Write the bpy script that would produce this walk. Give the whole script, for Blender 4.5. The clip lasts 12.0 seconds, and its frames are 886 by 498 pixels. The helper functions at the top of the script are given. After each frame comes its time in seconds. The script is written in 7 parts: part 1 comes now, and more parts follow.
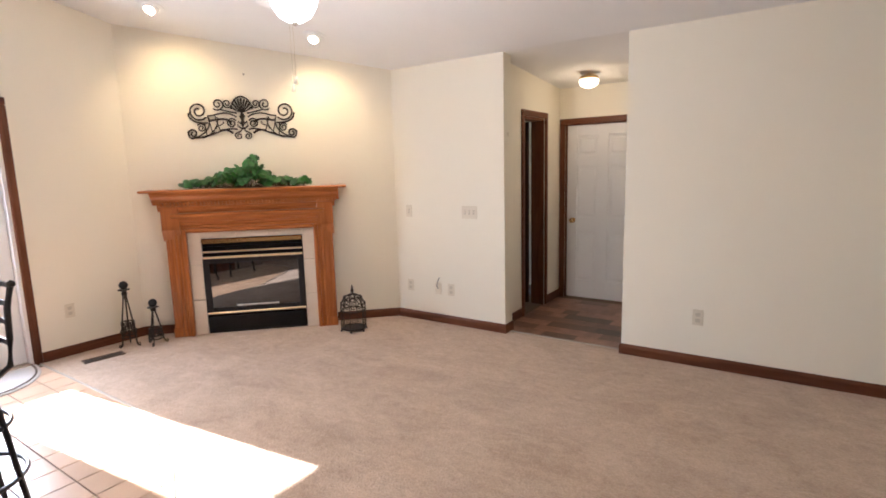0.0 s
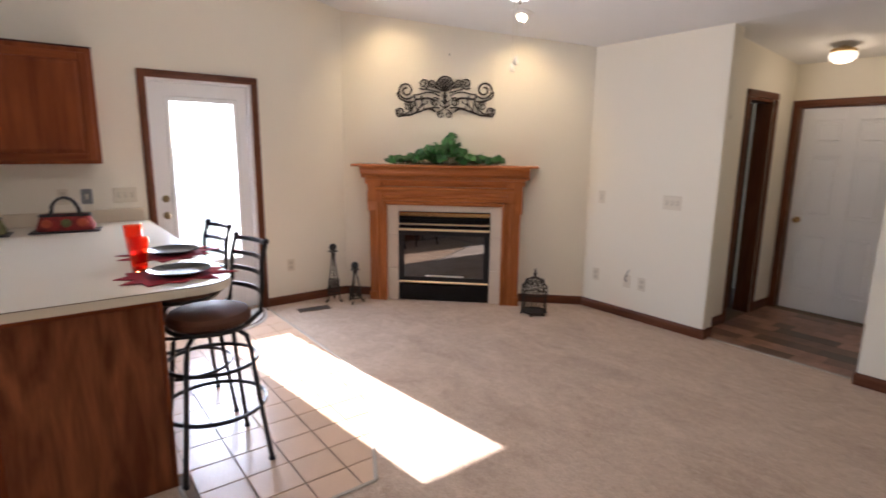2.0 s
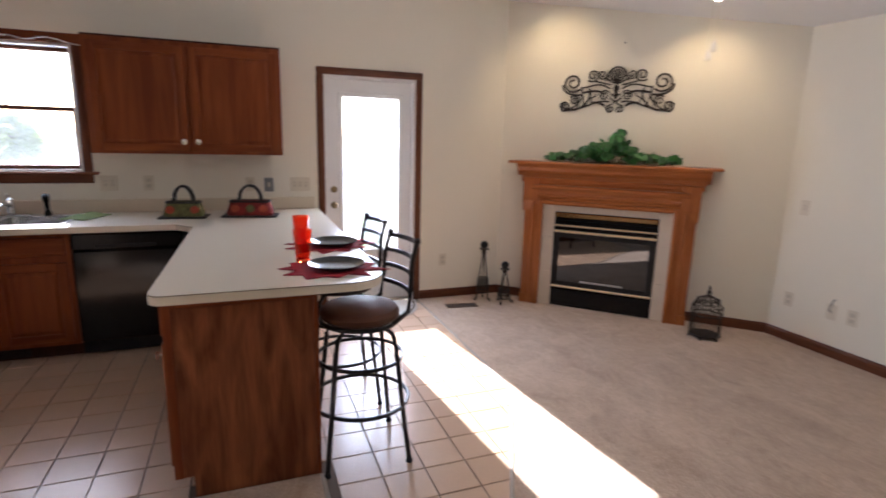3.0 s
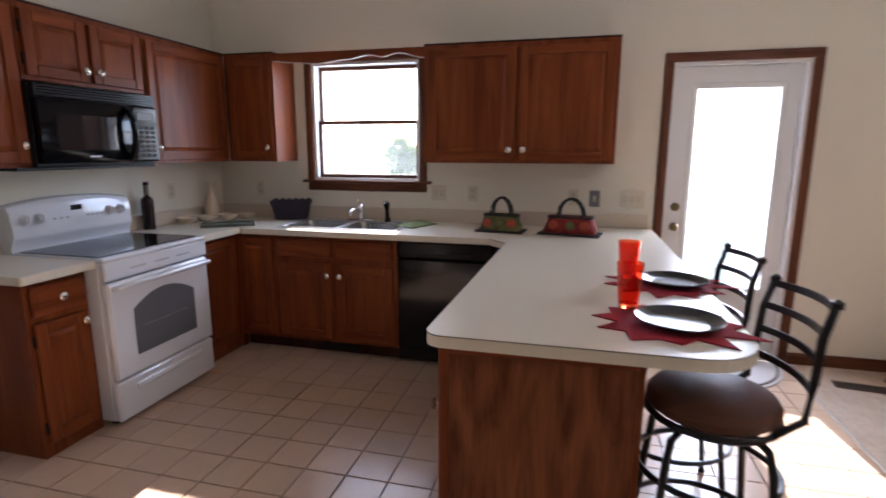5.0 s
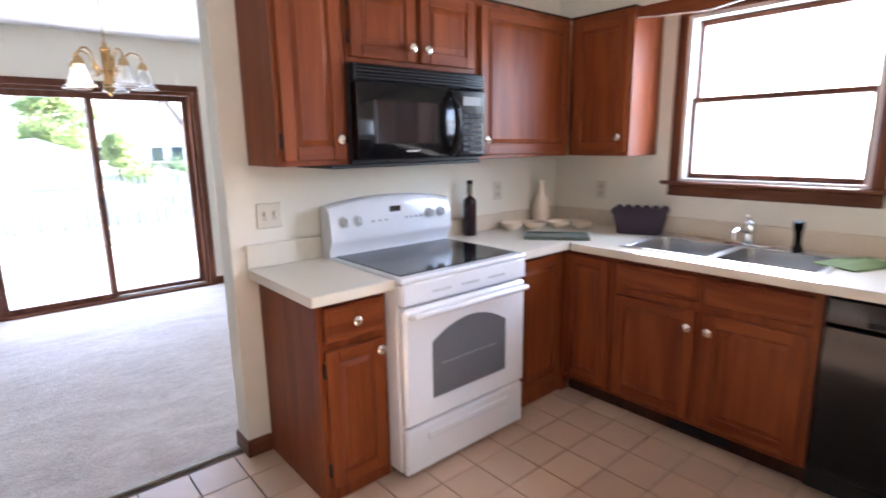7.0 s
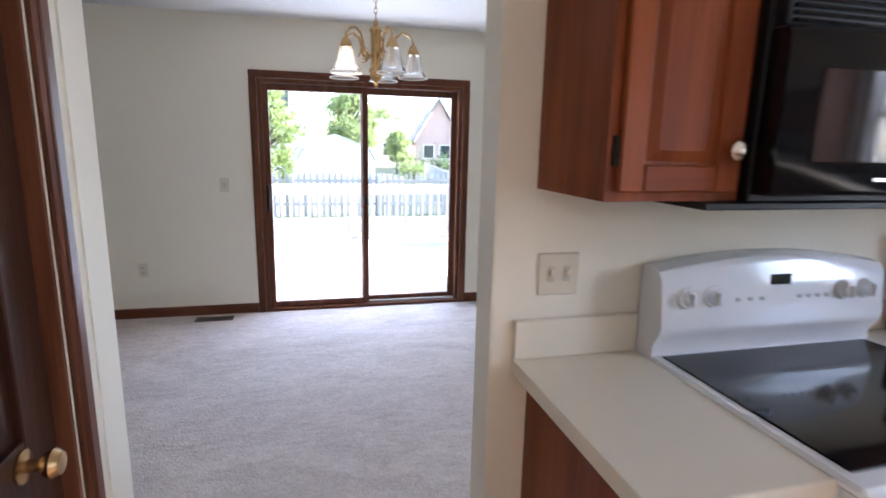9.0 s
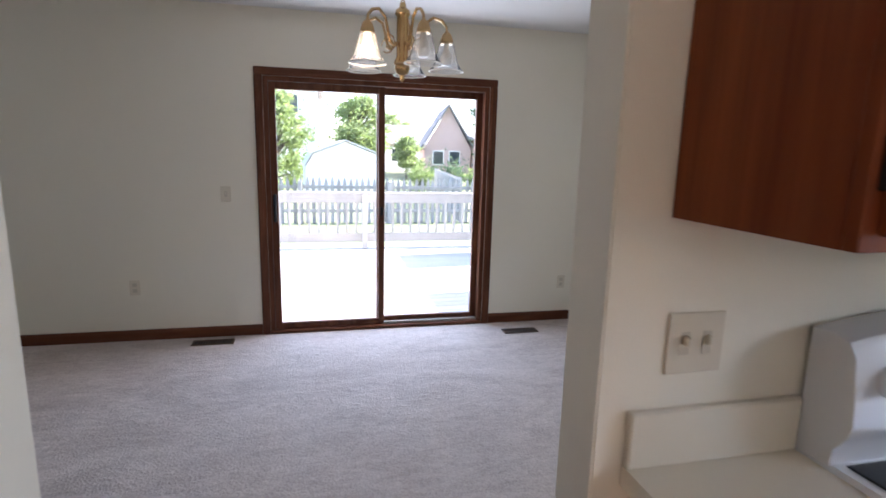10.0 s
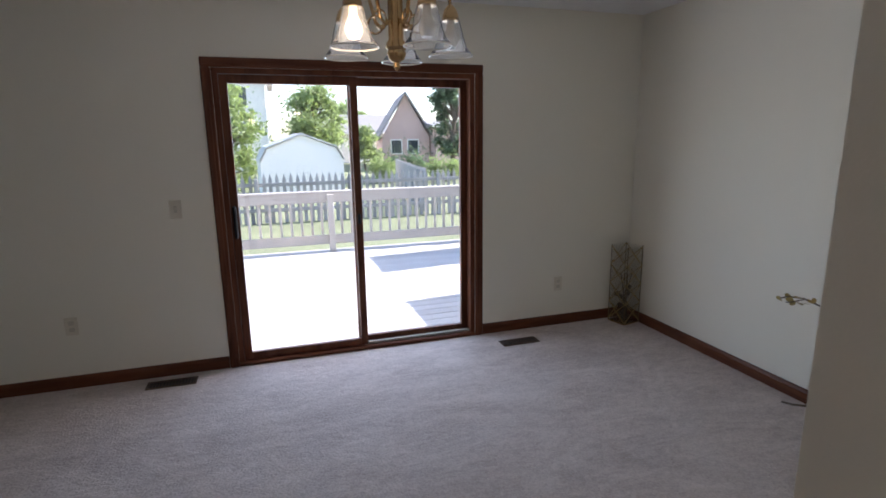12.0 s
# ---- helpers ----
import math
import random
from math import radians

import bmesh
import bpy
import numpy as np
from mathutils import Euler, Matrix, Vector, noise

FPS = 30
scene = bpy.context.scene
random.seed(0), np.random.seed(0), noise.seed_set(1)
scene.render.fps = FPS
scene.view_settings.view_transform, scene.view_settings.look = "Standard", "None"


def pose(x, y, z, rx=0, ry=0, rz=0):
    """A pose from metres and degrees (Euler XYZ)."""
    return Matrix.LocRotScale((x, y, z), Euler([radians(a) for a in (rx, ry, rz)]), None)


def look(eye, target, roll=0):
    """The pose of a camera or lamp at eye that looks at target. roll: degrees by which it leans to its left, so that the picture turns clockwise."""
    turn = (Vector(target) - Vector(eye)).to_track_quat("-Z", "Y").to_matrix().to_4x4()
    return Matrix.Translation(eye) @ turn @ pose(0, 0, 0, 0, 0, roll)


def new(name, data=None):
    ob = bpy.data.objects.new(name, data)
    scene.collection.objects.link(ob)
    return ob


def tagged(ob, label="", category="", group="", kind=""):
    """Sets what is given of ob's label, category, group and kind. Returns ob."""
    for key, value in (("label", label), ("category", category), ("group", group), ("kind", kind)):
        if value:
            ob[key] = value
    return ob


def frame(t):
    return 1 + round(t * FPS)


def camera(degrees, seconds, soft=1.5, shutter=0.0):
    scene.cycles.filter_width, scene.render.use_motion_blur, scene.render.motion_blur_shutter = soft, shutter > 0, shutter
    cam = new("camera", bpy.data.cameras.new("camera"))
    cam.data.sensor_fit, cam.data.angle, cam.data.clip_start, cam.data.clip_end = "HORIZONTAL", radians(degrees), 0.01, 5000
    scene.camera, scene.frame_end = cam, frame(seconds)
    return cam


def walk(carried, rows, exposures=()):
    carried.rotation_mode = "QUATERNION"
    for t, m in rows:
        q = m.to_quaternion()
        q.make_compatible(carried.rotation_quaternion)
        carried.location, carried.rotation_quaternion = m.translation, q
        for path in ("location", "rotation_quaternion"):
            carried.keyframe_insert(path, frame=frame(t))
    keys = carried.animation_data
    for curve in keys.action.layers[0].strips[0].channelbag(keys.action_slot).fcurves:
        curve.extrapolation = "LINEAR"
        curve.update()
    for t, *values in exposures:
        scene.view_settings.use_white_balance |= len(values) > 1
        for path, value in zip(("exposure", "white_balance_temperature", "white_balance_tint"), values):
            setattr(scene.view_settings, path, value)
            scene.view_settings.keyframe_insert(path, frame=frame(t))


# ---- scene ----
cam = camera(80.5, 12.0, 1.7, 0.5)
PATH = [
    (0, (0.82, 0.142, 1.484), (-0.293, 1.775, 1.18), -1.5),
    (0.5, (0.836, 0.169, 1.445), (-0.344, 1.754, 1.138), -1.0),
    (1, (0.786, 0.122, 1.454), (-0.481, 1.633, 1.121), -0.3),
    (1.5, (0.696, 0.076, 1.476), (-0.704, 1.459, 1.12), 0.4),
    (2, (0.639, 0.057, 1.504), (-0.92, 1.253, 1.129), 0.6),
    (2.5, (0.569, 0.101, 1.552), (-1.142, 1.054, 1.148), 0.8),
    (3, (0.457, 0.14, 1.535), (-1.372, 0.836, 1.123), 1.5),
    (5, (-0.27, 0.192, 1.466), (-2.175, -0.288, 1.093), 0.1),
    (5.5, (-0.487, 0.09, 1.462), (-2.307, -0.646, 1.074), -0.2),
    (6, (-0.731, -0.037, 1.451), (-2.41, -1.048, 1.052), -0.6),
    (6.5, (-0.97, -0.196, 1.454), (-2.453, -1.473, 1.043), -0.9),
    (7, (-1.146, -0.434, 1.459), (-2.42, -1.924, 1.063), -0.8),
    (7.5, (-1.293, -0.699, 1.485), (-2.345, -2.349, 1.072), 0.1),
    (9.3, (-1.453, -1.661, 1.477), (-1.9, -3.572, 1.094), 1.4),
    (9.5, (-1.443, -1.764, 1.476), (-1.89, -3.676, 1.094), 1.5),
    (10, (-1.432, -1.983, 1.475), (-1.885, -3.896, 1.108), 1.5),
    (10.5, (-1.414, -2.17, 1.508), (-1.88, -4.08, 1.142), 0.7),
    (11, (-1.397, -2.341, 1.554), (-1.897, -4.237, 1.158), -0.0),
    (11.5, (-1.372, -2.442, 1.568), (-1.939, -4.316, 1.156), -0.5),
    (12, (-1.357, -2.501, 1.537), (-1.95, -4.366, 1.124), -0.8),
]
EXPOSURES = [(0.0, 3.23, 5990, 18), (1.0, 2.95, 5940, 19), (2.0, 2.68, 5840, 19), (3.0, 2.41, 5740, 19), (5.0, 2.33, 5690, 19), (5.5, 2.55, 5640, 19), (6.2, 3.17, 5590, 18), (7.0, 3.63, 5540, 17), (7.7, 3.6, 5540, 16), (9.3, 2.8, 5690, 17), (10.0, 2.55, 5790, 17), (11.0, 2.02, 5840, 17), (12.0, 1.72, 5840, 17)]
walk(cam, [(t, look(eye, target, roll)) for t, eye, target, roll in PATH], EXPOSURES)

# ---- world, sun, large lights ----
SUN_DIR = Vector((-0.858, -0.0915, 0.505))
world = bpy.data.worlds.new("sky")
world.use_nodes = True
scene.world = world
wn = world.node_tree
sky = wn.nodes.new("ShaderNodeTexSky")
sky.sky_type = "NISHITA"
sky.sun_disc = False
sky.sun_elevation = math.asin(SUN_DIR.z)
sky.sun_rotation = math.atan2(SUN_DIR.x, SUN_DIR.y)
wn.links.new(sky.outputs[0], wn.nodes["Background"].inputs[0])
wn.nodes["Background"].inputs[1].default_value = 0.15

sun_data = bpy.data.lights.new("sun", "SUN")
sun_data.energy, sun_data.angle, sun_data.color = 5.0, radians(0.5), (1.0, 0.94, 0.86)
sun = new("sun", sun_data)
sun.matrix_world = look(SUN_DIR * 30, (0, 0, 0))


def area_lamp(name, eye, target, w, h, watts, color):
    d = bpy.data.lights.new(name, "AREA")
    d.shape, d.size, d.size_y, d.energy, d.color = "RECTANGLE", w, h, watts, color
    o = new(name, d)
    o.matrix_world = look(eye, target)
    return o


def bulb_lamp(name, at, watts, color, r=0.05):
    d = bpy.data.lights.new(name, "POINT")
    d.energy, d.color, d.shadow_soft_size = watts, color, r
    o = new(name, d)
    o.location = at
    return o


DAY = (0.78, 0.89, 1.0)
WARM = (1.0, 0.78, 0.5)
area_lamp("slider_daylight", (-1.91, -6.46, 1.05), (-1.91, 0, 0.7), 1.7, 1.9, 7.2, DAY)
area_lamp("kitchen_window_daylight", (-4.42, -1.437, 1.68), (0, -1.437, 1.2), 0.78, 0.78, 2.7, DAY)
area_lamp("patio_door_daylight", (-4.42, 1.20, 1.18), (0, 1.20, 0.9), 0.5, 1.3, 9.0, DAY)
bulb_lamp("fan_bulb", (-1.345, 2.045, 2.30), 3.8, (1.0, 0.90, 0.76), 0.09)
bulb_lamp("hall_bulb", (-0.90, 5.20, 2.05), 0.42, WARM, 0.08)
bulb_lamp("chandelier_bulb", (-1.629, -4.248, 1.815), 0.14, WARM, 0.03)

# ---- materials ----


def mat(name, color, rough=0.6, metal=0.0, var=0.0, var_scale=4.0, grain=0.0, grain_scale=120.0, bump=0.0, spec=0.5, coat=0.0, obj_random=0.0):
    """Plain surface: base colour with slow variation, fine grain and relief."""
    m = bpy.data.materials.new(name)
    m.use_nodes = True
    nt = m.node_tree
    b = nt.nodes["Principled BSDF"]
    b.inputs["Roughness"].default_value = rough
    b.inputs["Metallic"].default_value = metal
    b.inputs["Specular IOR Level"].default_value = spec
    b.inputs["Coat Weight"].default_value = coat
    b.inputs["Base Color"].default_value = (*color, 1)
    co = nt.nodes.new("ShaderNodeTexCoord")
    val = None
    if var or grain or bump or obj_random:
        n1 = nt.nodes.new("ShaderNodeTexNoise")
        n1.inputs["Scale"].default_value = var_scale
        n1.inputs["Detail"].default_value = 4
        n2 = nt.nodes.new("ShaderNodeTexNoise")
        n2.inputs["Scale"].default_value = grain_scale
        n2.inputs["Detail"].default_value = 3
        for n in (n1, n2):
            nt.links.new(co.outputs["Object"], n.inputs["Vector"])
        a = nt.nodes.new("ShaderNodeMath")
        a.operation = "MULTIPLY_ADD"
        a.inputs[1].default_value, a.inputs[2].default_value = 2 * var, 1 - var
        nt.links.new(n1.outputs["Fac"], a.inputs[0])
        g = nt.nodes.new("ShaderNodeMath")
        g.operation = "MULTIPLY_ADD"
        g.inputs[1].default_value, g.inputs[2].default_value = 2 * grain, 1 - grain
        nt.links.new(n2.outputs["Fac"], g.inputs[0])
        mu = nt.nodes.new("ShaderNodeMath")
        mu.operation = "MULTIPLY"
        nt.links.new(a.outputs[0], mu.inputs[0])
        nt.links.new(g.outputs[0], mu.inputs[1])
        out = mu
        if obj_random:
            oi = nt.nodes.new("ShaderNodeObjectInfo")
            r = nt.nodes.new("ShaderNodeMath")
            r.operation = "MULTIPLY_ADD"
            r.inputs[1].default_value, r.inputs[2].default_value = 2 * obj_random, 1 - obj_random
            nt.links.new(oi.outputs["Random"], r.inputs[0])
            m2 = nt.nodes.new("ShaderNodeMath")
            m2.operation = "MULTIPLY"
            nt.links.new(mu.outputs[0], m2.inputs[0])
            nt.links.new(r.outputs[0], m2.inputs[1])
            out = m2
        vm = nt.nodes.new("ShaderNodeVectorMath")
        vm.operation = "SCALE"
        vm.inputs[0].default_value = color
        nt.links.new(out.outputs[0], vm.inputs["Scale"])
        nt.links.new(vm.outputs[0], b.inputs["Base Color"])
        if bump:
            bp = nt.nodes.new("ShaderNodeBump")
            bp.inputs["Strength"].default_value = 1.0
            bp.inputs["Distance"].default_value = bump
            nt.links.new(n2.outputs["Fac"], bp.inputs["Height"])
            nt.links.new(bp.outputs[0], b.inputs["Normal"])
    return m


def wood(name, dark, light, stretch=(8, 8, 0.8), rough=0.40, coat=0.03, detail=0.55):
    """Oak: long cathedral figure plus fine pores along the board."""
    m = bpy.data.materials.new(name)
    m.use_nodes = True
    nt = m.node_tree
    b = nt.nodes["Principled BSDF"]
    b.inputs["Roughness"].default_value = rough
    b.inputs["Coat Weight"].default_value = coat
    b.inputs["Coat Roughness"].default_value = 0.25
    b.inputs["Specular IOR Level"].default_value = 0.16
    co = nt.nodes.new("ShaderNodeTexCoord")
    oi = nt.nodes.new("ShaderNodeObjectInfo")
    add = nt.nodes.new("ShaderNodeVectorMath")
    add.operation = "ADD"
    sc = nt.nodes.new("ShaderNodeVectorMath")
    sc.operation = "SCALE"
    sc.inputs[0].default_value = (7.0, 3.0, 5.0)
    nt.links.new(oi.outputs["Random"], sc.inputs["Scale"])
    nt.links.new(co.outputs["Object"], add.inputs[0])
    nt.links.new(sc.outputs[0], add.inputs[1])
    mp = nt.nodes.new("ShaderNodeMapping")
    mp.inputs["Scale"].default_value = stretch
    nt.links.new(add.outputs[0], mp.inputs["Vector"])
    n1 = nt.nodes.new("ShaderNodeTexNoise")
    n1.inputs["Scale"].default_value = 1.0
    n1.inputs["Detail"].default_value = 5
    n1.inputs["Distortion"].default_value = 1.2
    nt.links.new(mp.outputs[0], n1.inputs["Vector"])
    mp2 = nt.nodes.new("ShaderNodeMapping")
    mp2.inputs["Scale"].default_value = [s * 11 if s > 4 else s * 4 for s in stretch]
    nt.links.new(add.outputs[0], mp2.inputs["Vector"])
    n2 = nt.nodes.new("ShaderNodeTexNoise")
    n2.inputs["Scale"].default_value = 1.0
    n2.inputs["Detail"].default_value = 3
    nt.links.new(mp2.outputs[0], n2.inputs["Vector"])
    mix = nt.nodes.new("ShaderNodeMath")
    mix.operation = "MULTIPLY_ADD"
    mix.inputs[1].default_value = 0.45 * detail
    nt.links.new(n2.outputs["Fac"], mix.inputs[0])
    half = nt.nodes.new("ShaderNodeMath")
    half.operation = "MULTIPLY"
    half.inputs[1].default_value = 0.75
    nt.links.new(n1.outputs["Fac"], half.inputs[0])
    nt.links.new(half.outputs[0], mix.inputs[2])
    cr = nt.nodes.new("ShaderNodeValToRGB")
    cr.color_ramp.elements[0].position, cr.color_ramp.elements[0].color = 0.36, (*dark, 1)
    cr.color_ramp.elements[1].position, cr.color_ramp.elements[1].color = 0.74, (*light, 1)
    nt.links.new(mix.outputs[0], cr.inputs[0])
    nt.links.new(cr.outputs[0], b.inputs["Base Color"])
    bp = nt.nodes.new("ShaderNodeBump")
    bp.inputs["Distance"].default_value = 0.0006
    nt.links.new(n2.outputs["Fac"], bp.inputs["Height"])
    nt.links.new(bp.outputs[0], b.inputs["Normal"])
    return m


def carpet(name, dark, light, lay=1.0, turn=0.5):
    """Cut pile: brushed patches, tufts and fibre grain."""
    m = bpy.data.materials.new(name)
    m.use_nodes = True
    nt = m.node_tree
    b = nt.nodes["Principled BSDF"]
    b.inputs["Roughness"].default_value = 0.95
    b.inputs["Specular IOR Level"].default_value = 0.08
    b.inputs["Sheen Weight"].default_value = 0.15
    co = nt.nodes.new("ShaderNodeTexCoord")
    total = None
    for scale, weight, stretch, dist in ((1.2, 0.36, (1.0, 1.0 + 0.3 * lay, 1.0), 2.0), (4.5, 0.26, (1.0, 0.8 + 0.8 * lay, 1.0), 2.2), (24.0, 0.18, (1, 1, 1), 0.8), (95.0, 0.36, (1, 1, 1), 0.0)):
        mp = nt.nodes.new("ShaderNodeMapping")
        mp.inputs["Scale"].default_value = stretch
        mp.inputs["Rotation"].default_value = (0, 0, turn)
        nt.links.new(co.outputs["Object"], mp.inputs["Vector"])
        n = nt.nodes.new("ShaderNodeTexNoise")
        n.inputs["Scale"].default_value, n.inputs["Detail"].default_value, n.inputs["Distortion"].default_value = scale, 3, dist
        nt.links.new(mp.outputs[0], n.inputs["Vector"])
        w = nt.nodes.new("ShaderNodeMath")
        w.operation = "MULTIPLY_ADD"
        w.inputs[1].default_value = weight
        nt.links.new(n.outputs["Fac"], w.inputs[0])
        if total:
            nt.links.new(total.outputs[0], w.inputs[2])
        else:
            w.inputs[2].default_value = 0.0
        total = w
    cr = nt.nodes.new("ShaderNodeValToRGB")
    cr.color_ramp.elements[0].position, cr.color_ramp.elements[0].color = 0.44, (*dark, 1)
    cr.color_ramp.elements[1].position, cr.color_ramp.elements[1].color = 0.70, (*light, 1)
    nt.links.new(total.outputs[0], cr.inputs[0])
    nt.links.new(cr.outputs[0], b.inputs["Base Color"])
    bp = nt.nodes.new("ShaderNodeBump")
    bp.inputs["Distance"].default_value = 0.02
    nt.links.new(total.outputs[0], bp.inputs["Height"])
    nt.links.new(bp.outputs[0], b.inputs["Normal"])
    return m


def foliage(name, color):
    """Leaves that let the sun shine through."""
    m = mat(name, color, 0.6, var=0.4, var_scale=1.2, grain=0.2, grain_scale=14)
    nt = m.node_tree
    tl = nt.nodes.new("ShaderNodeBsdfTranslucent")
    tl.inputs["Color"].default_value = (color[0] * 1.6, color[1] * 1.7, color[2] * 1.1, 1)
    mx = nt.nodes.new("ShaderNodeMixShader")
    mx.inputs[0].default_value = 0.5
    nt.links.new(nt.nodes["Principled BSDF"].outputs[0], mx.inputs[1])
    nt.links.new(tl.outputs[0], mx.inputs[2])
    nt.links.new(mx.outputs[0], nt.nodes["Material Output"].inputs[0])
    return m


def glow(name, color, strength, base=(0.9, 0.9, 0.88)):
    m = bpy.data.materials.new(name)
    m.use_nodes = True
    b = m.node_tree.nodes["Principled BSDF"]
    b.inputs["Base Color"].default_value = (*base, 1)
    b.inputs["Emission Color"].default_value = (*color, 1)
    b.inputs["Emission Strength"].default_value = strength
    b.inputs["Roughness"].default_value = 0.35
    return m


def glassy(name, color=(1, 1, 1), rough=0.0, ior=1.45, alpha=1.0):
    m = bpy.data.materials.new(name)
    m.use_nodes = True
    b = m.node_tree.nodes["Principled BSDF"]
    b.inputs["Base Color"].default_value = (*color, 1)
    b.inputs["Transmission Weight"].default_value = 1.0
    b.inputs["Roughness"].default_value = rough
    b.inputs["IOR"].default_value = ior
    b.inputs["Alpha"].default_value = alpha
    return m


def pane_glass(name):
    """Thin window pane: clear with a weak mirror."""
    m = bpy.data.materials.new(name)
    m.use_nodes = True
    nt = m.node_tree
    nt.nodes.remove(nt.nodes["Principled BSDF"])
    tr = nt.nodes.new("ShaderNodeBsdfTransparent")
    gl = nt.nodes.new("ShaderNodeBsdfGlossy")
    gl.inputs["Roughness"].default_value = 0.02
    mx = nt.nodes.new("ShaderNodeMixShader")
    mx.inputs[0].default_value = 0.05
    nt.links.new(tr.outputs[0], mx.inputs[1])
    nt.links.new(gl.outputs[0], mx.inputs[2])
    nt.links.new(mx.outputs[0], nt.nodes["Material Output"].inputs[0])
    return m


def hazy_glass(name):
    """Pane with a faint milky mix; in windows it stands in for glare haze."""
    m = pane_glass(name)
    nt = m.node_tree
    tl = nt.nodes.new("ShaderNodeBsdfTranslucent")
    tl.inputs["Color"].default_value = (0.85, 0.88, 0.9, 1)
    no = nt.nodes.new("ShaderNodeTexNoise")
    no.inputs["Scale"].default_value = 3.0
    ra = nt.nodes.new("ShaderNodeMath")
    ra.operation = "MULTIPLY_ADD"
    ra.inputs[1].default_value, ra.inputs[2].default_value = 0.05, 0.0
    nt.links.new(no.outputs["Fac"], ra.inputs[0])
    mx = nt.nodes.new("ShaderNodeMixShader")
    nt.links.new(ra.outputs[0], mx.inputs[0])
    out = nt.nodes["Material Output"].inputs[0]
    nt.links.new(out.links[0].from_socket, mx.inputs[1])
    nt.links.new(tl.outputs[0], mx.inputs[2])
    nt.links.new(mx.outputs[0], out)
    return m


def thin_glass(name):
    """Thin blown glass: mostly clear, milky at the ribs, with a soft shine."""
    m = bpy.data.materials.new(name)
    m.use_nodes = True
    nt = m.node_tree
    nt.nodes.remove(nt.nodes["Principled BSDF"])
    tr, tl, gl = nt.nodes.new("ShaderNodeBsdfTransparent"), nt.nodes.new("ShaderNodeBsdfTranslucent"), nt.nodes.new("ShaderNodeBsdfGlossy")
    tl.inputs["Color"].default_value = (0.9, 0.9, 0.9, 1)
    gl.inputs["Roughness"].default_value = 0.12
    lw = nt.nodes.new("ShaderNodeLayerWeight")
    lw.inputs["Blend"].default_value = 0.06
    a, b = nt.nodes.new("ShaderNodeMixShader"), nt.nodes.new("ShaderNodeMixShader")
    a.inputs[0].default_value = 0.14
    nt.links.new(tr.outputs[0], a.inputs[1])
    nt.links.new(tl.outputs[0], a.inputs[2])
    nt.links.new(lw.outputs["Fresnel"], b.inputs[0])
    nt.links.new(a.outputs[0], b.inputs[1])
    nt.links.new(gl.outputs[0], b.inputs[2])
    nt.links.new(b.outputs[0], nt.nodes["Material Output"].inputs[0])
    return m


WALL = mat("cream_wall_paint", (0.81, 0.757, 0.635), 0.75, var=0.02, var_scale=1.2, grain=0.02, grain_scale=220, bump=0.0003, spec=0.25)
CEIL = mat("white_ceiling_paint", (0.80, 0.79, 0.77), 0.85, var=0.02, grain=0.03, grain_scale=90, bump=0.0012, spec=0.2)
CARPET = carpet("beige_carpet", (0.40, 0.290, 0.205), (0.60, 0.455, 0.340))
CARPET_D = carpet("pale_grey_beige_carpet", (0.42, 0.345, 0.305), (0.66, 0.570, 0.515), 2.4, 0.25)
TILE = mat("glazed_beige_tile", (0.58, 0.395, 0.265), 0.28, var=0.07, var_scale=9, grain=0.03, grain_scale=60, bump=0.0004, obj_random=0.06)
GROUT = mat("brown_grout", (0.17, 0.125, 0.095), 0.9, var=0.1, grain=0.1)
CHERRY = wood("red_brown_oak", (0.145, 0.031, 0.0085), (0.285, 0.076, 0.020))
CHERRY_Y = wood("red_brown_oak_cross_grain", (0.145, 0.031, 0.0085), (0.285, 0.076, 0.020), stretch=(8, 0.8, 8))
CHERRY_H = wood("red_brown_oak_level_grain", (0.145, 0.031, 0.0085), (0.285, 0.076, 0.020), stretch=(0.8, 8, 8))
PANEL = wood("oak_end_panel", (0.12, 0.034, 0.013), (0.37, 0.130, 0.052), stretch=(11, 11, 2.0), rough=0.45, coat=0.05, detail=0.5)
MANTEL = wood("golden_oak", (0.30, 0.088, 0.022), (0.54, 0.185, 0.052), stretch=(24, 24, 1.6), coat=0.5, rough=0.28)
MANTEL_H = wood("golden_oak_level_grain", (0.30, 0.088, 0.022), (0.54, 0.185, 0.052), stretch=(1.6, 24, 24), coat=0.5, rough=0.28)
TRIM = wood("dark_red_oak_trim", (0.085, 0.028, 0.013), (0.19, 0.068, 0.032), stretch=(12, 12, 1.2))
TRIM_H = wood("dark_red_oak_trim_level_grain", (0.085, 0.028, 0.013), (0.19, 0.068, 0.032), stretch=(1.2, 1.2, 12))
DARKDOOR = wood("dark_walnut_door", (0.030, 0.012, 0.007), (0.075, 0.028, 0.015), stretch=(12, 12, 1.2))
LAMINATE = mat("cream_laminate", (0.76, 0.69, 0.56), 0.32, var=0.02, var_scale=6, grain=0.05, grain_scale=400)
SPLASH = mat("cream_laminate_splash", (0.68, 0.58, 0.44), 0.35, var=0.03, var_scale=8, grain=0.05, grain_scale=400)
ENAMEL = mat("white_enamel", (0.82, 0.83, 0.85), 0.16, var=0.01, coat=0.5)
WHITEPAINT = mat("white_door_paint", (0.80, 0.79, 0.775), 0.4, var=0.02, var_scale=2, grain=0.01, bump=0.0001)
BLACK = mat("black_gloss_plastic", (0.006, 0.006, 0.007), 0.12, spec=0.25)
BLACKM = mat("black_satin_metal", (0.007, 0.007, 0.008), 0.45, spec=0.3)
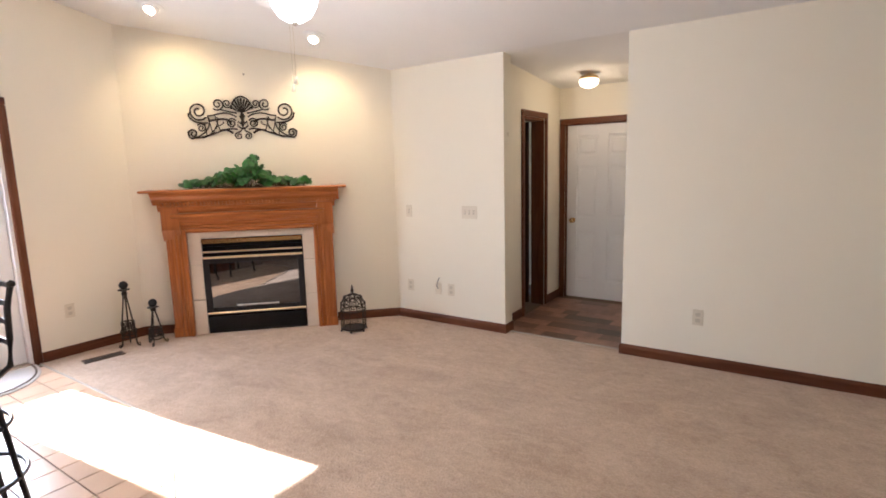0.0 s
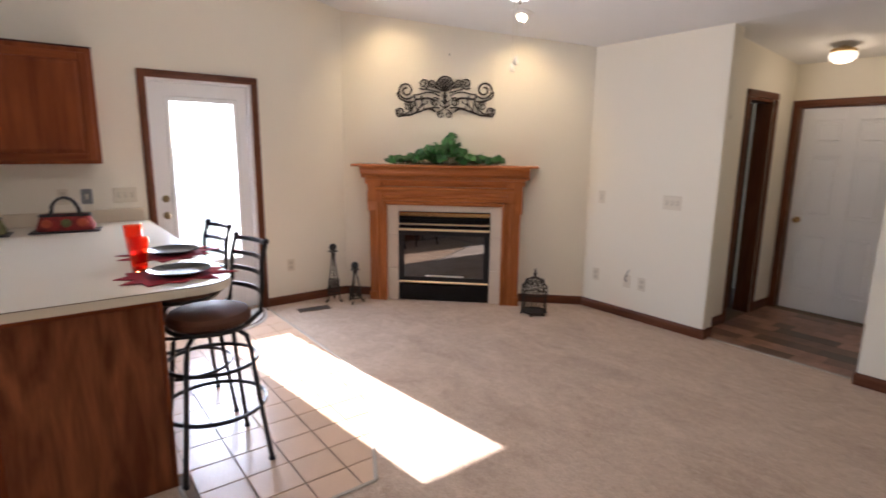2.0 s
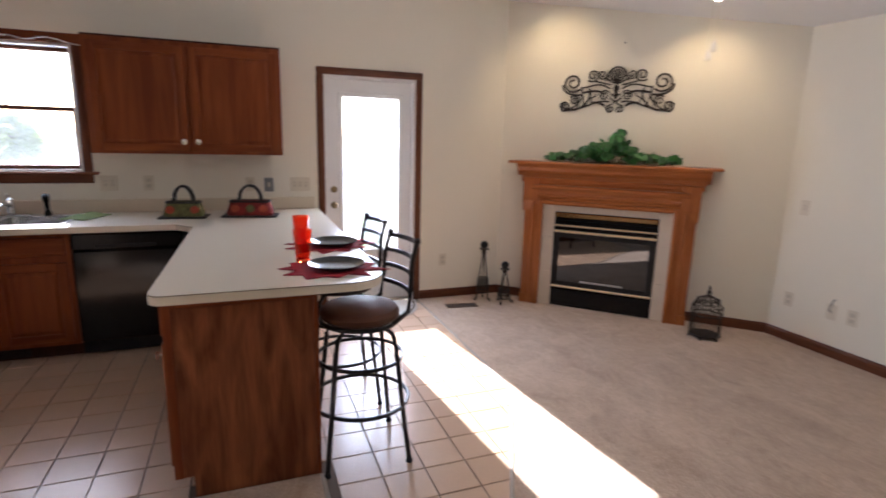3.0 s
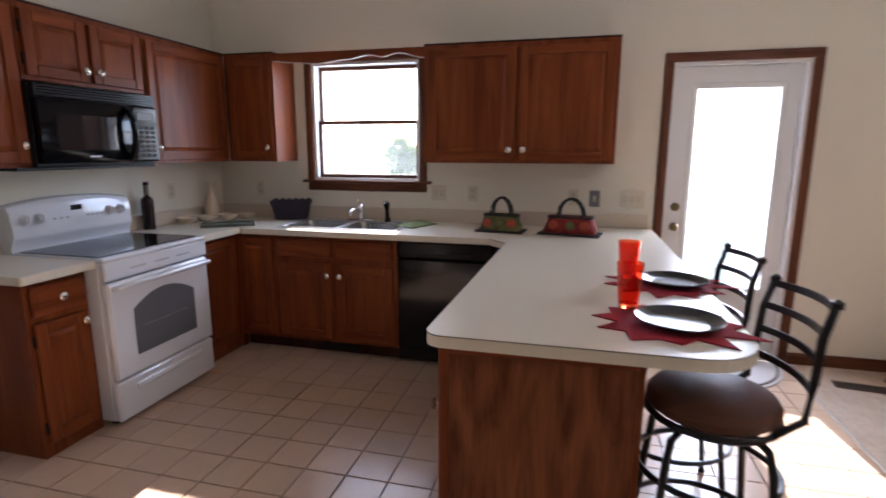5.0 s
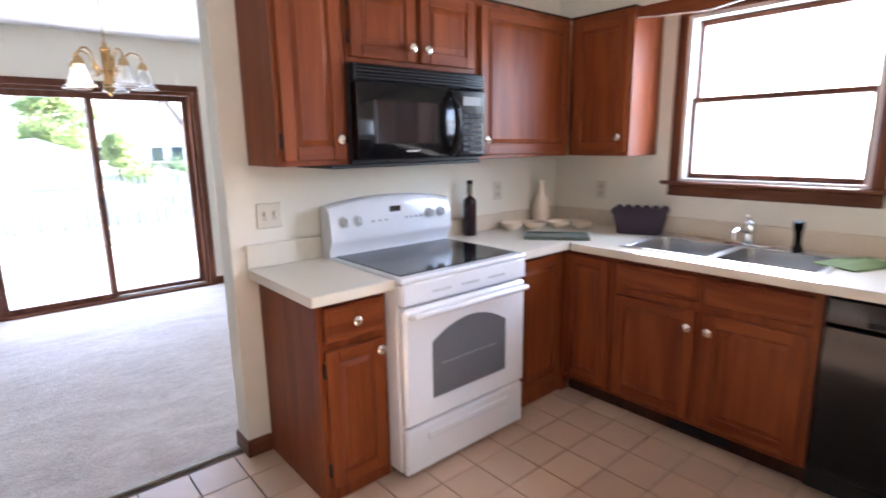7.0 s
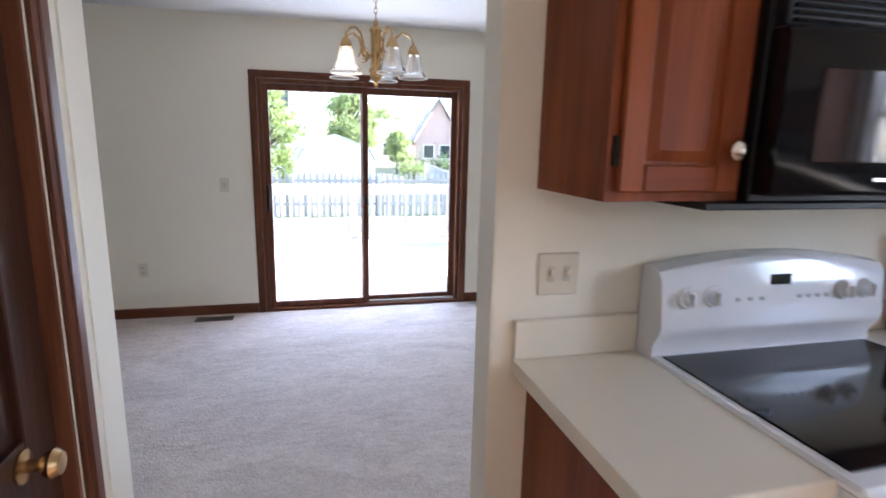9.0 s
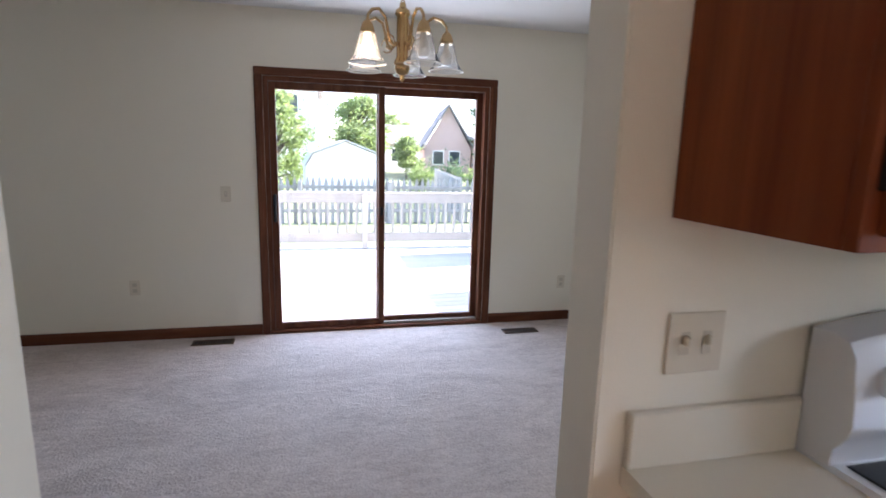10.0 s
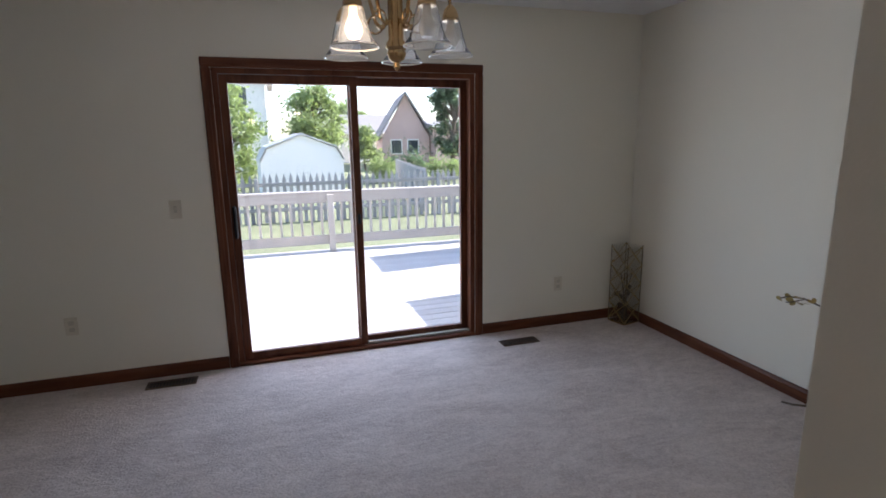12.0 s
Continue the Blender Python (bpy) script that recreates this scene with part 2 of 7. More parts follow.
CERAMIC_TOP = mat("black_ceramic_glass", (0.008, 0.008, 0.009), 0.07, spec=0.6)
FIREGLASS = mat("smoked_fire_glass", (0.006, 0.006, 0.007), 0.03, spec=1.0)
FIREGLASS.node_tree.nodes["Principled BSDF"].inputs["IOR"].default_value = 1.6
OVENGLASS = mat("smoked_oven_glass", (0.15, 0.15, 0.155), 0.12, spec=0.6)
MICROGLASS = mat("smoked_microwave_glass", (0.022, 0.020, 0.020), 0.08, spec=0.7)
BUTTONGREY = mat("charcoal_button", (0.014, 0.014, 0.016), 0.5, spec=0.2)
STEEL = mat("brushed_steel", (0.62, 0.62, 0.62), 0.28, metal=1.0, grain=0.05, grain_scale=300)
BOWLSTEEL = mat("satin_bowl_steel", (0.50, 0.50, 0.50), 0.24, metal=1.0, grain=0.06, grain_scale=300)
PALEGREY = mat("pale_grey_enamel", (0.42, 0.42, 0.43), 0.4)
RACKGREY = mat("grey_oven_rack", (0.22, 0.22, 0.22), 0.5)
CHROME = mat("chrome", (0.8, 0.8, 0.8), 0.08, metal=1.0)
BRASS = mat("polished_brass", (0.54, 0.36, 0.17), 0.25, metal=1.0, var=0.05)
OLDBRASS = mat("aged_brass", (0.22, 0.16, 0.08), 0.4, metal=0.8, var=0.2, var_scale=30)
LATTICE = mat("dull_gold_lattice", (0.46, 0.34, 0.15), 0.45, metal=0.6, var=0.15, var_scale=30)
CREAMCER = mat("cream_ceramic", (0.80, 0.66, 0.50), 0.22, var=0.04, coat=0.3)
PALEBRASS = mat("pale_brass_strip", (0.86, 0.74, 0.50), 0.3, metal=1.0)
NICKEL = mat("satin_nickel_knob", (0.76, 0.72, 0.64), 0.2, metal=1.0)
IRON = mat("dark_wrought_iron", (0.035, 0.027, 0.022), 0.5, metal=0.6, var=0.2, var_scale=30, grain=0.2, bump=0.0006)
BRONZE = mat("dark_bronze_tube", (0.018, 0.015, 0.015), 0.32, metal=0.4)
LEATHER = mat("brown_vinyl_seat", (0.10, 0.040, 0.022), 0.55, spec=0.2, var=0.15, var_scale=9, grain=0.12, grain_scale=260, bump=0.0005)
IVORY = mat("ivory_plate_plastic", (0.68, 0.61, 0.48), 0.4, var=0.02)
IVORY_D = mat("ivory_socket_shade", (0.54, 0.48, 0.37), 0.45)
STONE = mat("pale_beige_stone_tile", (0.66, 0.58, 0.48), 0.35, var=0.08, var_scale=7, grain=0.05, grain_scale=70)
LEAF = mat("ivy_leaf", (0.034, 0.135, 0.030), 0.45, var=0.35, var_scale=16, grain=0.15, obj_random=0.55)
STEM = mat("brown_stem", (0.09, 0.06, 0.03), 0.8)
REDCLOTH = mat("crimson_felt", (0.30, 0.008, 0.018), 0.95, var=0.1, grain=0.2, grain_scale=300, bump=0.001)
PLATE = mat("black_glazed_plate", (0.012, 0.014, 0.014), 0.16, coat=0.15)
ORANGE = glassy("orange_red_glass", (1.0, 0.16, 0.05), 0.05)
CLEAR = thin_glass("clear_ribbed_glass")
PANE = pane_glass("window_pane")
LANTERNGLASS = hazy_glass("frosty_lantern_glass")
HAZY = hazy_glass("hazy_window_pane")
VINYL = mat("white_vinyl_sash", (0.78, 0.78, 0.76), 0.4)
RUG = mat("pale_doormat", (0.55, 0.50, 0.45), 0.95, grain=0.3, grain_scale=200, bump=0.003)
VENT = mat("brown_register", (0.10, 0.060, 0.038), 0.5, metal=0.3)
WHITECER = mat("white_ceramic", (0.78, 0.74, 0.66), 0.25)
GLASSTRAY = mat("grey_green_slate_tray", (0.16, 0.18, 0.14), 0.35, var=0.2, var_scale=40)
PURPLE = mat("dark_plum_wicker", (0.030, 0.016, 0.030), 0.6, grain=0.3, grain_scale=90, bump=0.002)
NECKBAND = mat("olive_paper_band", (0.19, 0.15, 0.09), 0.7, var=0.1)
WINE = mat("dark_bottle_glass", (0.022, 0.006, 0.008), 0.12, spec=0.4)
BAGRED = mat("red_print_fabric", (0.24, 0.022, 0.016), 0.8, var=0.8, var_scale=26, grain=0.3, grain_scale=80)
BAGGREEN = mat("green_print_fabric", (0.14, 0.13, 0.045), 0.8, var=0.8, var_scale=26, grain=0.3, grain_scale=80)
BAGORANGE = mat("orange_print_patch", (0.42, 0.07, 0.03), 0.8, var=0.4, var_scale=40)
BAGTRIM = mat("black_bag_trim", (0.015, 0.013, 0.012), 0.5)
GREENCLOTH = mat("folded_green_cloth", (0.20, 0.26, 0.10), 0.9, var=0.3, var_scale=25)
LINO = mat("brown_slate_vinyl", (0.21, 0.110, 0.070), 0.35, var=0.6, var_scale=12, grain=0.3, grain_scale=40, obj_random=0.8)
ALU = mat("dull_metal_strip", (0.40, 0.35, 0.29), 0.6, metal=0.3)
FROST = glow("lit_frosted_globe", (1.0, 0.95, 0.88), 0.75)
HALLGLOBE = glow("lit_hall_globe", (1.0, 0.82, 0.55), 0.32)
CANGLOW = glow("lit_recessed_bulb", (1.0, 0.8, 0.5), 2.2)
BULB = glow("lit_bulb", (1.0, 0.72, 0.42), 1.5)
LCD = mat("dark_display", (0.01, 0.012, 0.012), 0.15)
DECK = mat("weathered_deck_board", (0.52, 0.49, 0.45), 0.8, var=0.12, var_scale=3, grain=0.15, grain_scale=70, bump=0.001, obj_random=0.12)
RAILWOOD = mat("pale_weathered_rail", (0.47, 0.42, 0.37), 0.8, var=0.15, var_scale=5, grain=0.1, obj_random=0.1)
FENCEWOOD = mat("grey_weathered_picket", (0.32, 0.305, 0.295), 0.85, var=0.2, var_scale=6, grain=0.1, obj_random=0.2)
GRASS = mat("lawn", (0.20, 0.215, 0.11), 0.95, var=0.25, var_scale=0.8, grain=0.4, grain_scale=30, bump=0.02)
LEAF_T = foliage("tree_leaf", (0.20, 0.245, 0.11))
LEAF_DK = foliage("dark_tree_leaf", (0.07, 0.105, 0.065))
BARK = mat("bark", (0.10, 0.075, 0.055), 0.9, var=0.3, grain=0.3, grain_scale=20, bump=0.01)
SIDING = mat("white_siding", (0.88, 0.83, 0.77), 0.6, var=0.05)
PALEROOF = mat("pale_sheet_roof", (0.62, 0.59, 0.55), 0.7, var=0.08, grain=0.1)
ROOF = mat("grey_shingle", (0.27, 0.25, 0.24), 0.9, var=0.2, grain=0.3, grain_scale=8)
BRICKRED = mat("pink_brick", (0.62, 0.43, 0.37), 0.85, var=0.15, var_scale=3, grain=0.2, grain_scale=9)
GLARESLAB = mat("pale_glare_slab", (0.42, 0.40, 0.37), 0.85, var=0.1, grain=0.1, grain_scale=20)
WINDARK = mat("far_window_pane", (0.04, 0.05, 0.06), 0.1)

# ---- mesh helpers ----


def cbox(bm, x0, x1, y0, y1, z0, z1, b=0.003):
    """A box with chamfered edges."""
    b = min(b, 0.45 * (x1 - x0), 0.45 * (y1 - y0), 0.45 * (z1 - z0))
    lo, hi = (x0, y0, z0), (x1, y1, z1)
    if b <= 0:
        v = [bm.verts.new((lo[0] if i & 1 == 0 else hi[0], lo[1] if i & 2 == 0 else hi[1], lo[2] if i & 4 == 0 else hi[2])) for i in range(8)]
        for f in ((0, 2, 3, 1), (4, 5, 7, 6), (0, 1, 5, 4), (2, 6, 7, 3), (0, 4, 6, 2), (1, 3, 7, 5)):
            bm.faces.new([v[i] for i in f])
        return
    vs = {}
    for i in range(8):
        s = [(i >> k) & 1 for k in range(3)]
        for k in range(3):
            p = [(hi[j] - (0 if j == k else b)) if s[j] else (lo[j] + (0 if j == k else b)) for j in range(3)]
            vs[i, k] = bm.verts.new(p)
    for k in range(3):
        a, c = (k + 1) % 3, (k + 2) % 3
        for side in (0, 1):
            base = side << k
            loop = [base, base | 1 << a, base | 1 << a | 1 << c, base | 1 << c]
            f = [vs[i, k] for i in loop]
            bm.faces.new(f if side else f[::-1])
    for k in range(3):
        a, c = (k + 1) % 3, (k + 2) % 3
        for sa in (0, 1):
            for sc in (0, 1):
                i0 = sa << a | sc << c
                i1 = i0 | 1 << k
                f = [vs[i0, a], vs[i1, a], vs[i1, c], vs[i0, c]]
                bm.faces.new(f if sa == sc else f[::-1])
    for i in range(8):
        f = [vs[i, 0], vs[i, 1], vs[i, 2]]
        s = ((i & 1) + (i >> 1 & 1) + (i >> 2 & 1)) % 2
        bm.faces.new(f if s == 1 else f[::-1])


def boxes(*rows, b=0.003):
    bm = bmesh.new()
    for r in rows:
        cbox(bm, *r[:6], b=r[6] if len(r) > 6 else b)
    return bm


def lathe(bm, profile, n=24, m=None, cap=True):
    """Turns a list of (radius, height) about z."""
    m = m or Matrix()
    rings = []
    for r, z in profile:
        rings.append([bm.verts.new(m @ Vector((r * math.cos(2 * math.pi * i / n), r * math.sin(2 * math.pi * i / n), z))) for i in range(n)])
    for a, c in zip(rings, rings[1:]):
        for i in range(n):
            bm.faces.new((a[i], a[(i + 1) % n], c[(i + 1) % n], c[i]))
    if cap:
        if profile[0][0] > 1e-5:
            bm.faces.new(rings[0][::-1])
        if profile[-1][0] > 1e-5:
            bm.faces.new(rings[-1])
    return bm


def tube(bm, pts, r, n=8, closed=False, taper=None):
    """A round bar along points."""
    pts = [Vector(p) for p in pts]
    rings = []
    count = len(pts)
    up = Vector((0.123, 0.211, 0.97)).normalized()
    for i, p in enumerate(pts):
        if closed:
            t = pts[(i + 1) % count] - pts[i - 1]
        else:
            t = pts[min(i + 1, count - 1)] - pts[max(i - 1, 0)]
        t.normalize()
        s = t.cross(up)
        if s.length < 0.05:
            s = t.cross(Vector((1, 0.1, 0)))
        s.normalize()
        q = s.cross(t)
        rr = r if taper is None else r * (taper[0] + (taper[1] - taper[0]) * i / max(1, count - 1))
        rings.append([bm.verts.new(p + rr * (math.cos(2 * math.pi * k / n) * s + math.sin(2 * math.pi * k / n) * q)) for k in range(n)])
    pairs = list(zip(rings, rings[1:])) + ([(rings[-1], rings[0])] if closed else [])
    for a, c in pairs:
        for k in range(n):
            bm.faces.new((a[k], a[(k + 1) % n], c[(k + 1) % n], c[k]))
    if not closed:
        bm.faces.new(rings[0][::-1])
        bm.faces.new(rings[-1])
    return bm


def prism(bm, outline, z0, z1, b=0.0):
    """An upright slab over an outline of (x, y), with an eased top edge."""
    k = len(outline)
    cx, cy = sum(p[0] for p in outline) / k, sum(p[1] for p in outline) / k

    def ring(z, inset):
        out = []
        for x, y in outline:
            d = math.hypot(x - cx, y - cy) or 1
            out.append(bm.verts.new((x - (x - cx) / d * inset, y - (y - cy) / d * inset, z)))
        return out
    rings = [ring(z0, 0), ring(z1 - b, 0)] + ([ring(z1, b)] if b else [])
    for a, c in zip(rings, rings[1:]):
        for i in range(k):
            bm.faces.new((a[i], a[(i + 1) % k], c[(i + 1) % k], c[i]))
    bm.faces.new(rings[0][::-1])
    bm.faces.new(rings[-1])
    return bm


def profile_bar(bm, outline, x0, x1):
    """A moulding: the outline of (y, z) drawn out along x."""
    a = [bm.verts.new((x0, y, z)) for y, z in outline]
    c = [bm.verts.new((x1, y, z)) for y, z in outline]
    k = len(outline)
    for i in range(k):
        bm.faces.new((a[i], a[(i + 1) % k], c[(i + 1) % k], c[i]))
    bm.faces.new(a[::-1])
    bm.faces.new(c)
    return bm


def mesh_of(name, bm, material, smooth=False):
    bmesh.ops.recalc_face_normals(bm, faces=bm.faces)
    me = bpy.data.meshes.new(name)
    bm.to_mesh(me)
    bm.free()
    me.materials.append(material)
    if smooth:
        for p in me.polygons:
            p.use_smooth = True
        me.set_sharp_from_angle(angle=radians(40))
    return me


def part(name, bm, material, parent, label="", smooth=False, m=None):
    ob = new(name, mesh_of(name, bm, material, smooth))
    ob.parent = parent
    if m is not None:
        ob.matrix_basis = m
    if label:
        ob["label"] = label
    return ob


def thing(name, m, label, category, group="", kind=""):
    ob = new(name)
    ob.empty_display_size = 0.1
    ob.matrix_basis = m
    return tagged(ob, label, category, group, kind)


def solid(name, bm, material, label, category, kind="", group="", smooth=False, m=None):
    ob = new(name, mesh_of(name, bm, material, smooth))
    if m is not None:
        ob.matrix_basis = m
    return tagged(ob, label, category, group, kind)


def shared(name, me, parent, m):
    ob = new(name, me)
    ob.parent = parent
    ob.matrix_basis = m
    return ob

# ---- structure ----
WX, NY, RY, DY = -4.2, 4.20, -2.76, -6.185     # inner faces: west wall, north wall, range wall, dining end wall
EX = 2.8


def wall_x(name, x0, x1, y0, y1, top, holes=()):
    """A wall along y between the faces x0 and x1, with openings (y0, y1, z0, z1)."""
    bm = bmesh.new()
    y = y0
    for h0, h1, z0, z1 in sorted(holes):
        cbox(bm, x0, x1, y, h0, 0, top, 0)
        if z0 > 0:
            cbox(bm, x0, x1, h0, h1, 0, z0, 0)
        cbox(bm, x0, x1, h0, h1, z1, top, 0)
        y = h1
    cbox(bm, x0, x1, y, y1, 0, top, 0)
    return solid(name, bm, WALL, "smooth cream painted wall", "wall", "structure")


def wall_y(name, y0, y1, x0, x1, top, holes=()):
    bm = bmesh.new()
    x = x0
    for h0, h1, z0, z1 in sorted(holes):
        cbox(bm, x, h0, y0, y1, 0, top, 0)
        if z0 > 0:
            cbox(bm, h0, h1, y0, y1, 0, z0, 0)
        cbox(bm, h0, h1, y0, y1, z1, top, 0)
        x = h1
    cbox(bm, x, x1, y0, y1, 0, top, 0)
    return solid(name, bm, WALL, "smooth cream painted wall", "wall", "structure")


DOOR = (0.795, 1.612, 0.0, 2.04)          # patio door opening
WIN = (-1.872, -0.985, 1.225, 2.13)        # kitchen window opening
SLID = (-2.785, -1.03, 0.0, 1.99)        # sliding door opening
wall_x("wall_west", WX - 0.16, WX, DY - 0.16, NY + 0.16, 3.6, [DOOR, WIN])
wall_y("wall_north_a", NY, NY + 0.14, WX, -1.29, 3.0)
wall_y("wall_north_b", NY, NY + 0.14, -0.268, EX, 3.0)
wall_x("wall_east", EX, EX + 0.15, DY, NY + 0.14, 3.6)
wall_y("wall_range", RY - 0.13, RY, WX, -1.908, 3.6)
wall_y("wall_south", -2.89, -2.76, -0.857, EX, 3.6)
wall_y("wall_over_opening", RY - 0.128, RY - 0.002, -1.908, -0.967, 3.6, [(-1.903, -0.972, 0.0, 2.46)])
wall_x("wall_pantry", -0.967, -0.857, -2.89, -1.25, 3.6, [(-2.635, -1.835, 0.0, 2.0)])
wall_y("wall_pantry_back", -1.39, -1.25, -0.857, EX, 3.6)
wall_y("wall_dining_end", DY - 0.16, DY, WX, EX, 3.0, [SLID])
# hall
HY = 5.74
HX = -1.40         # face of the hall's side wall
wall_x("wall_hall_west", HX - 0.14, HX, NY + 0.14, HY + 0.14, 2.7, [(4.82, 5.315, 0.0, 1.96)])
wall_x("wall_hall_east", -0.268, -0.128, NY + 0.14, HY + 0.14, 2.7)
wall_y("wall_hall_end", HY, HY + 0.14, HX, -0.268, 2.7, [(-1.335, -0.515, 0.0, 1.92)])
wall_y("wall_behind_hall_door", HY + 0.16, HY + 0.22, HX, -0.268, 2.7)
wall_x("wall_side_room", -2.6, -2.5, NY + 0.14, HY + 0.5, 2.7)
wall_y("wall_side_room_end", HY + 0.4, HY + 0.5, -2.5, HX - 0.14, 2.7)
# slanted corner wall behind the fireplace
DC = -6.70
S2 = math.sqrt(0.5)
bm = bmesh.new()
a, c = (WX, WX - DC), (NY + DC, NY)
prism(bm, [a, c, (WX - 0.05, NY + 0.1)], 0, 3.2)
solid("wall_corner", bm, WALL, "cream painted wall cutting the corner", "wall", "structure")

# ceilings
bm = bmesh.new()
prof = [(HY + 0.3, 2.28), (NY, 2.43), (0.6, 3.20), (RY - 0.04, 3.20), (RY - 0.04, 3.3), (0.6, 3.3), (NY, 2.53), (HY + 0.3, 2.38)]
profile_bar(bm, prof, WX - 0.1, EX + 0.1)
solid("ceiling", bm, CEIL, "sloping white textured ceiling", "ceiling", "structure")
solid("ceiling_dining", boxes((WX - 0.1, EX + 0.1, DY - 0.1, RY - 0.035, 2.46, 2.56, 0)), CEIL, "flat white textured ceiling", "ceiling", "structure")

# floors
TX0, TY0, TS = -1.640, -2.815, 0.2050
bm = bmesh.new()
prism(bm, [(-2.23, 1.65), (-1.26, 1.14), (-1.26, 0.41), (-1.75, 0.41), (-1.75, -0.17), (-1.28, -0.17), (-1.28, -0.9), (-0.9, -1.26), (EX, -1.26), (EX, NY), (-0.268, NY), (-0.268, NY + 0.08), (-1.29, NY + 0.08), (-1.29, NY), (WX, NY), (WX, 1.65)], -0.06, 0.004)
solid("floor_carpet", bm, CARPET, "beige cut-pile living room carpet", "carpet", "structure")
solid("floor_dining", boxes((WX, EX, DY, RY - 0.11, -0.06, 0.004, 0)), CARPET_D, "pale beige dining room carpet", "carpet", "structure")
hall_floor = solid("floor_hall", boxes((-2.5, -0.05, NY + 0.08, HY + 0.4, -0.06, -0.003, 0)), GROUT, "brown slate-look vinyl hall floor", "vinyl floor", "structure")
tile_floor = solid("floor_kitchen", boxes((WX, -0.9, RY - 0.11, 1.68, -0.07, -0.006, 0)), GROUT, "beige glazed tile floor with brown grout", "tile floor", "structure")


def strip(p, q, w=0.03):
    p, q = Vector(p), Vector(q)
    d = q - p
    m = Matrix.Translation((*p, 0)) @ Matrix.Rotation(math.atan2(d.y, d.x), 4, "Z")
    solid("threshold", boxes((0, d.length, -w / 2, w / 2, -0.005, 0.010), b=0.004), ALU, "thin metal carpet edging strip", "edging strip", "structure", m=m)


strip((WX, 1.65), (-2.23, 1.65), 0.016)
strip((-2.23, 1.65), (-1.26, 1.14), 0.02)
strip((-1.26, 1.14), (-1.26, 0.41), 0.02)
strip((-1.26, 0.41), (-1.74, 0.41), 0.02)
strip((-1.74, -0.17), (-1.28, -0.17), 0.03)
strip((-1.28, -0.17), (-1.28, -0.9), 0.02)
strip((-1.908, RY - 0.11), (-0.967, RY - 0.11), 0.03)
strip((-1.29, NY + 0.08), (-0.268, NY + 0.08), 0.03)

# baseboards
BB = [(0, 0), (-0.014, 0), (-0.014, 0.060), (-0.008, 0.078), (0, 0.082)]


def baseboard(p, q):
    """Runs from p to q with the room on the right-hand side."""
    p, q = Vector(p), Vector(q)
    d = q - p
    bm = bmesh.new()
    profile_bar(bm, BB, 0, d.length)
    m = Matrix.Translation((*p, 0.004)) @ Matrix.Rotation(math.atan2(d.y, d.x), 4, "Z")
    solid("baseboard", bm, TRIM_H, "dark red-brown oak baseboard", "baseboard", "structure", m=m)


FC = Vector((DC / 2 - 0.115, -DC / 2 - 0.115))   # its middle on the wall
DU = Vector((S2, S2))
baseboard((WX, 1.675), (WX, WX - DC))
baseboard((WX, WX - DC), FC - DU * 0.74)
baseboard(FC + DU * 0.74, (NY + DC, NY))
baseboard((NY + DC, NY), (-1.29, NY))
baseboard((-1.29, NY - 0.014), (-1.29, NY + 0.14))
baseboard((HX, NY + 0.14), (HX, 4.755))
baseboard((HX, 5.38), (HX, HY))
baseboard((-0.268, NY), (EX, NY))
baseboard((-0.268, HY), (-0.268, NY - 0.014))
baseboard((EX, NY), (EX, -1.25))
baseboard((EX, DY), (-0.968, DY))
baseboard((-2.847, DY), (WX, DY))
baseboard((WX, DY), (WX, RY - 0.13))
baseboard((-1.908, RY - 0.144), (-1.908, RY + 0.014))
baseboard((-1.894, RY), (-2.014, RY))
baseboard((WX, RY - 0.13), (-1.894, RY - 0.13))
baseboard((-0.967, -1.25), (-0.967, -1.77))
baseboard((-0.967, -2.70), (-0.967, -2.904))


def casing(name, m, w, h, cw=0.062, depth=0.018, bottom=False, material=TRIM, extra=0.0):
    """Door or window trim in local x (width) and z, proud towards -y; 0..w is the opening."""
    t = thing(name, m, "dark red-brown stained oak trim", "trim", kind="structure")
    rows = [("side_trim", (-cw, 0, -depth, 0, 0, h)), ("side_trim", (w, w + cw, -depth, 0, 0, h)), ("head_trim", (-cw, w + cw, -depth - 0.001, 0, h, h + cw))]
    for n, r in rows:
        bm = boxes(r, b=0.006)
        x0, x1, y0, y1, z0, z1 = r
        if n == "side_trim":
            cbox(bm, x0 + 0.012, x1 - 0.022, y0 - 0.004, y0 + 0.002, z0, z1, 0.003)
        else:
            cbox(bm, x0 + 0.012, x1 - 0.012, y0 - 0.004, y0 + 0.002, z0 + 0.02, z1 - 0.012, 0.003)
        part(n, bm, material if n == "side_trim" else TRIM_H, t)
    return t


WEST = lambda y, z=0.0: pose(WX, y, z, 0, 0, 90)      # local x -> +y, front -> +x
RANGE = lambda x, z=0.0: pose(x, RY, z, 0, 0, 180)    # local x -> -x, front -> +y
NORTH = lambda x, z=0.0: pose(x, NY, z, 0, 0, 0)      # local x -> +x, front -> -y
DEND = lambda x, z=0.0: pose(x, DY, z, 0, 0, 180)


def jamb(bm, w, h, d=0.16, t=0.02):
    cbox(bm, 0, t, 0.002, d, 0, h, 0)
    cbox(bm, w - t, w, 0.002, d, 0, h, 0)
    cbox(bm, t, w - t, 0.002, d, h - t, h, 0)


def door_knob(parent, x, z, y=0.0, material=NICKEL, name="knob"):
    bm = bmesh.new()
    lathe(bm, [(0.030, 0), (0.030, 0.006), (0.012, 0.010), (0.011, 0.030), (0.022, 0.040), (0.027, 0.052), (0.020, 0.064), (0.0, 0.067)], 16, pose(x, y, z, 90))
    return part(name, bm, material, parent, smooth=True)


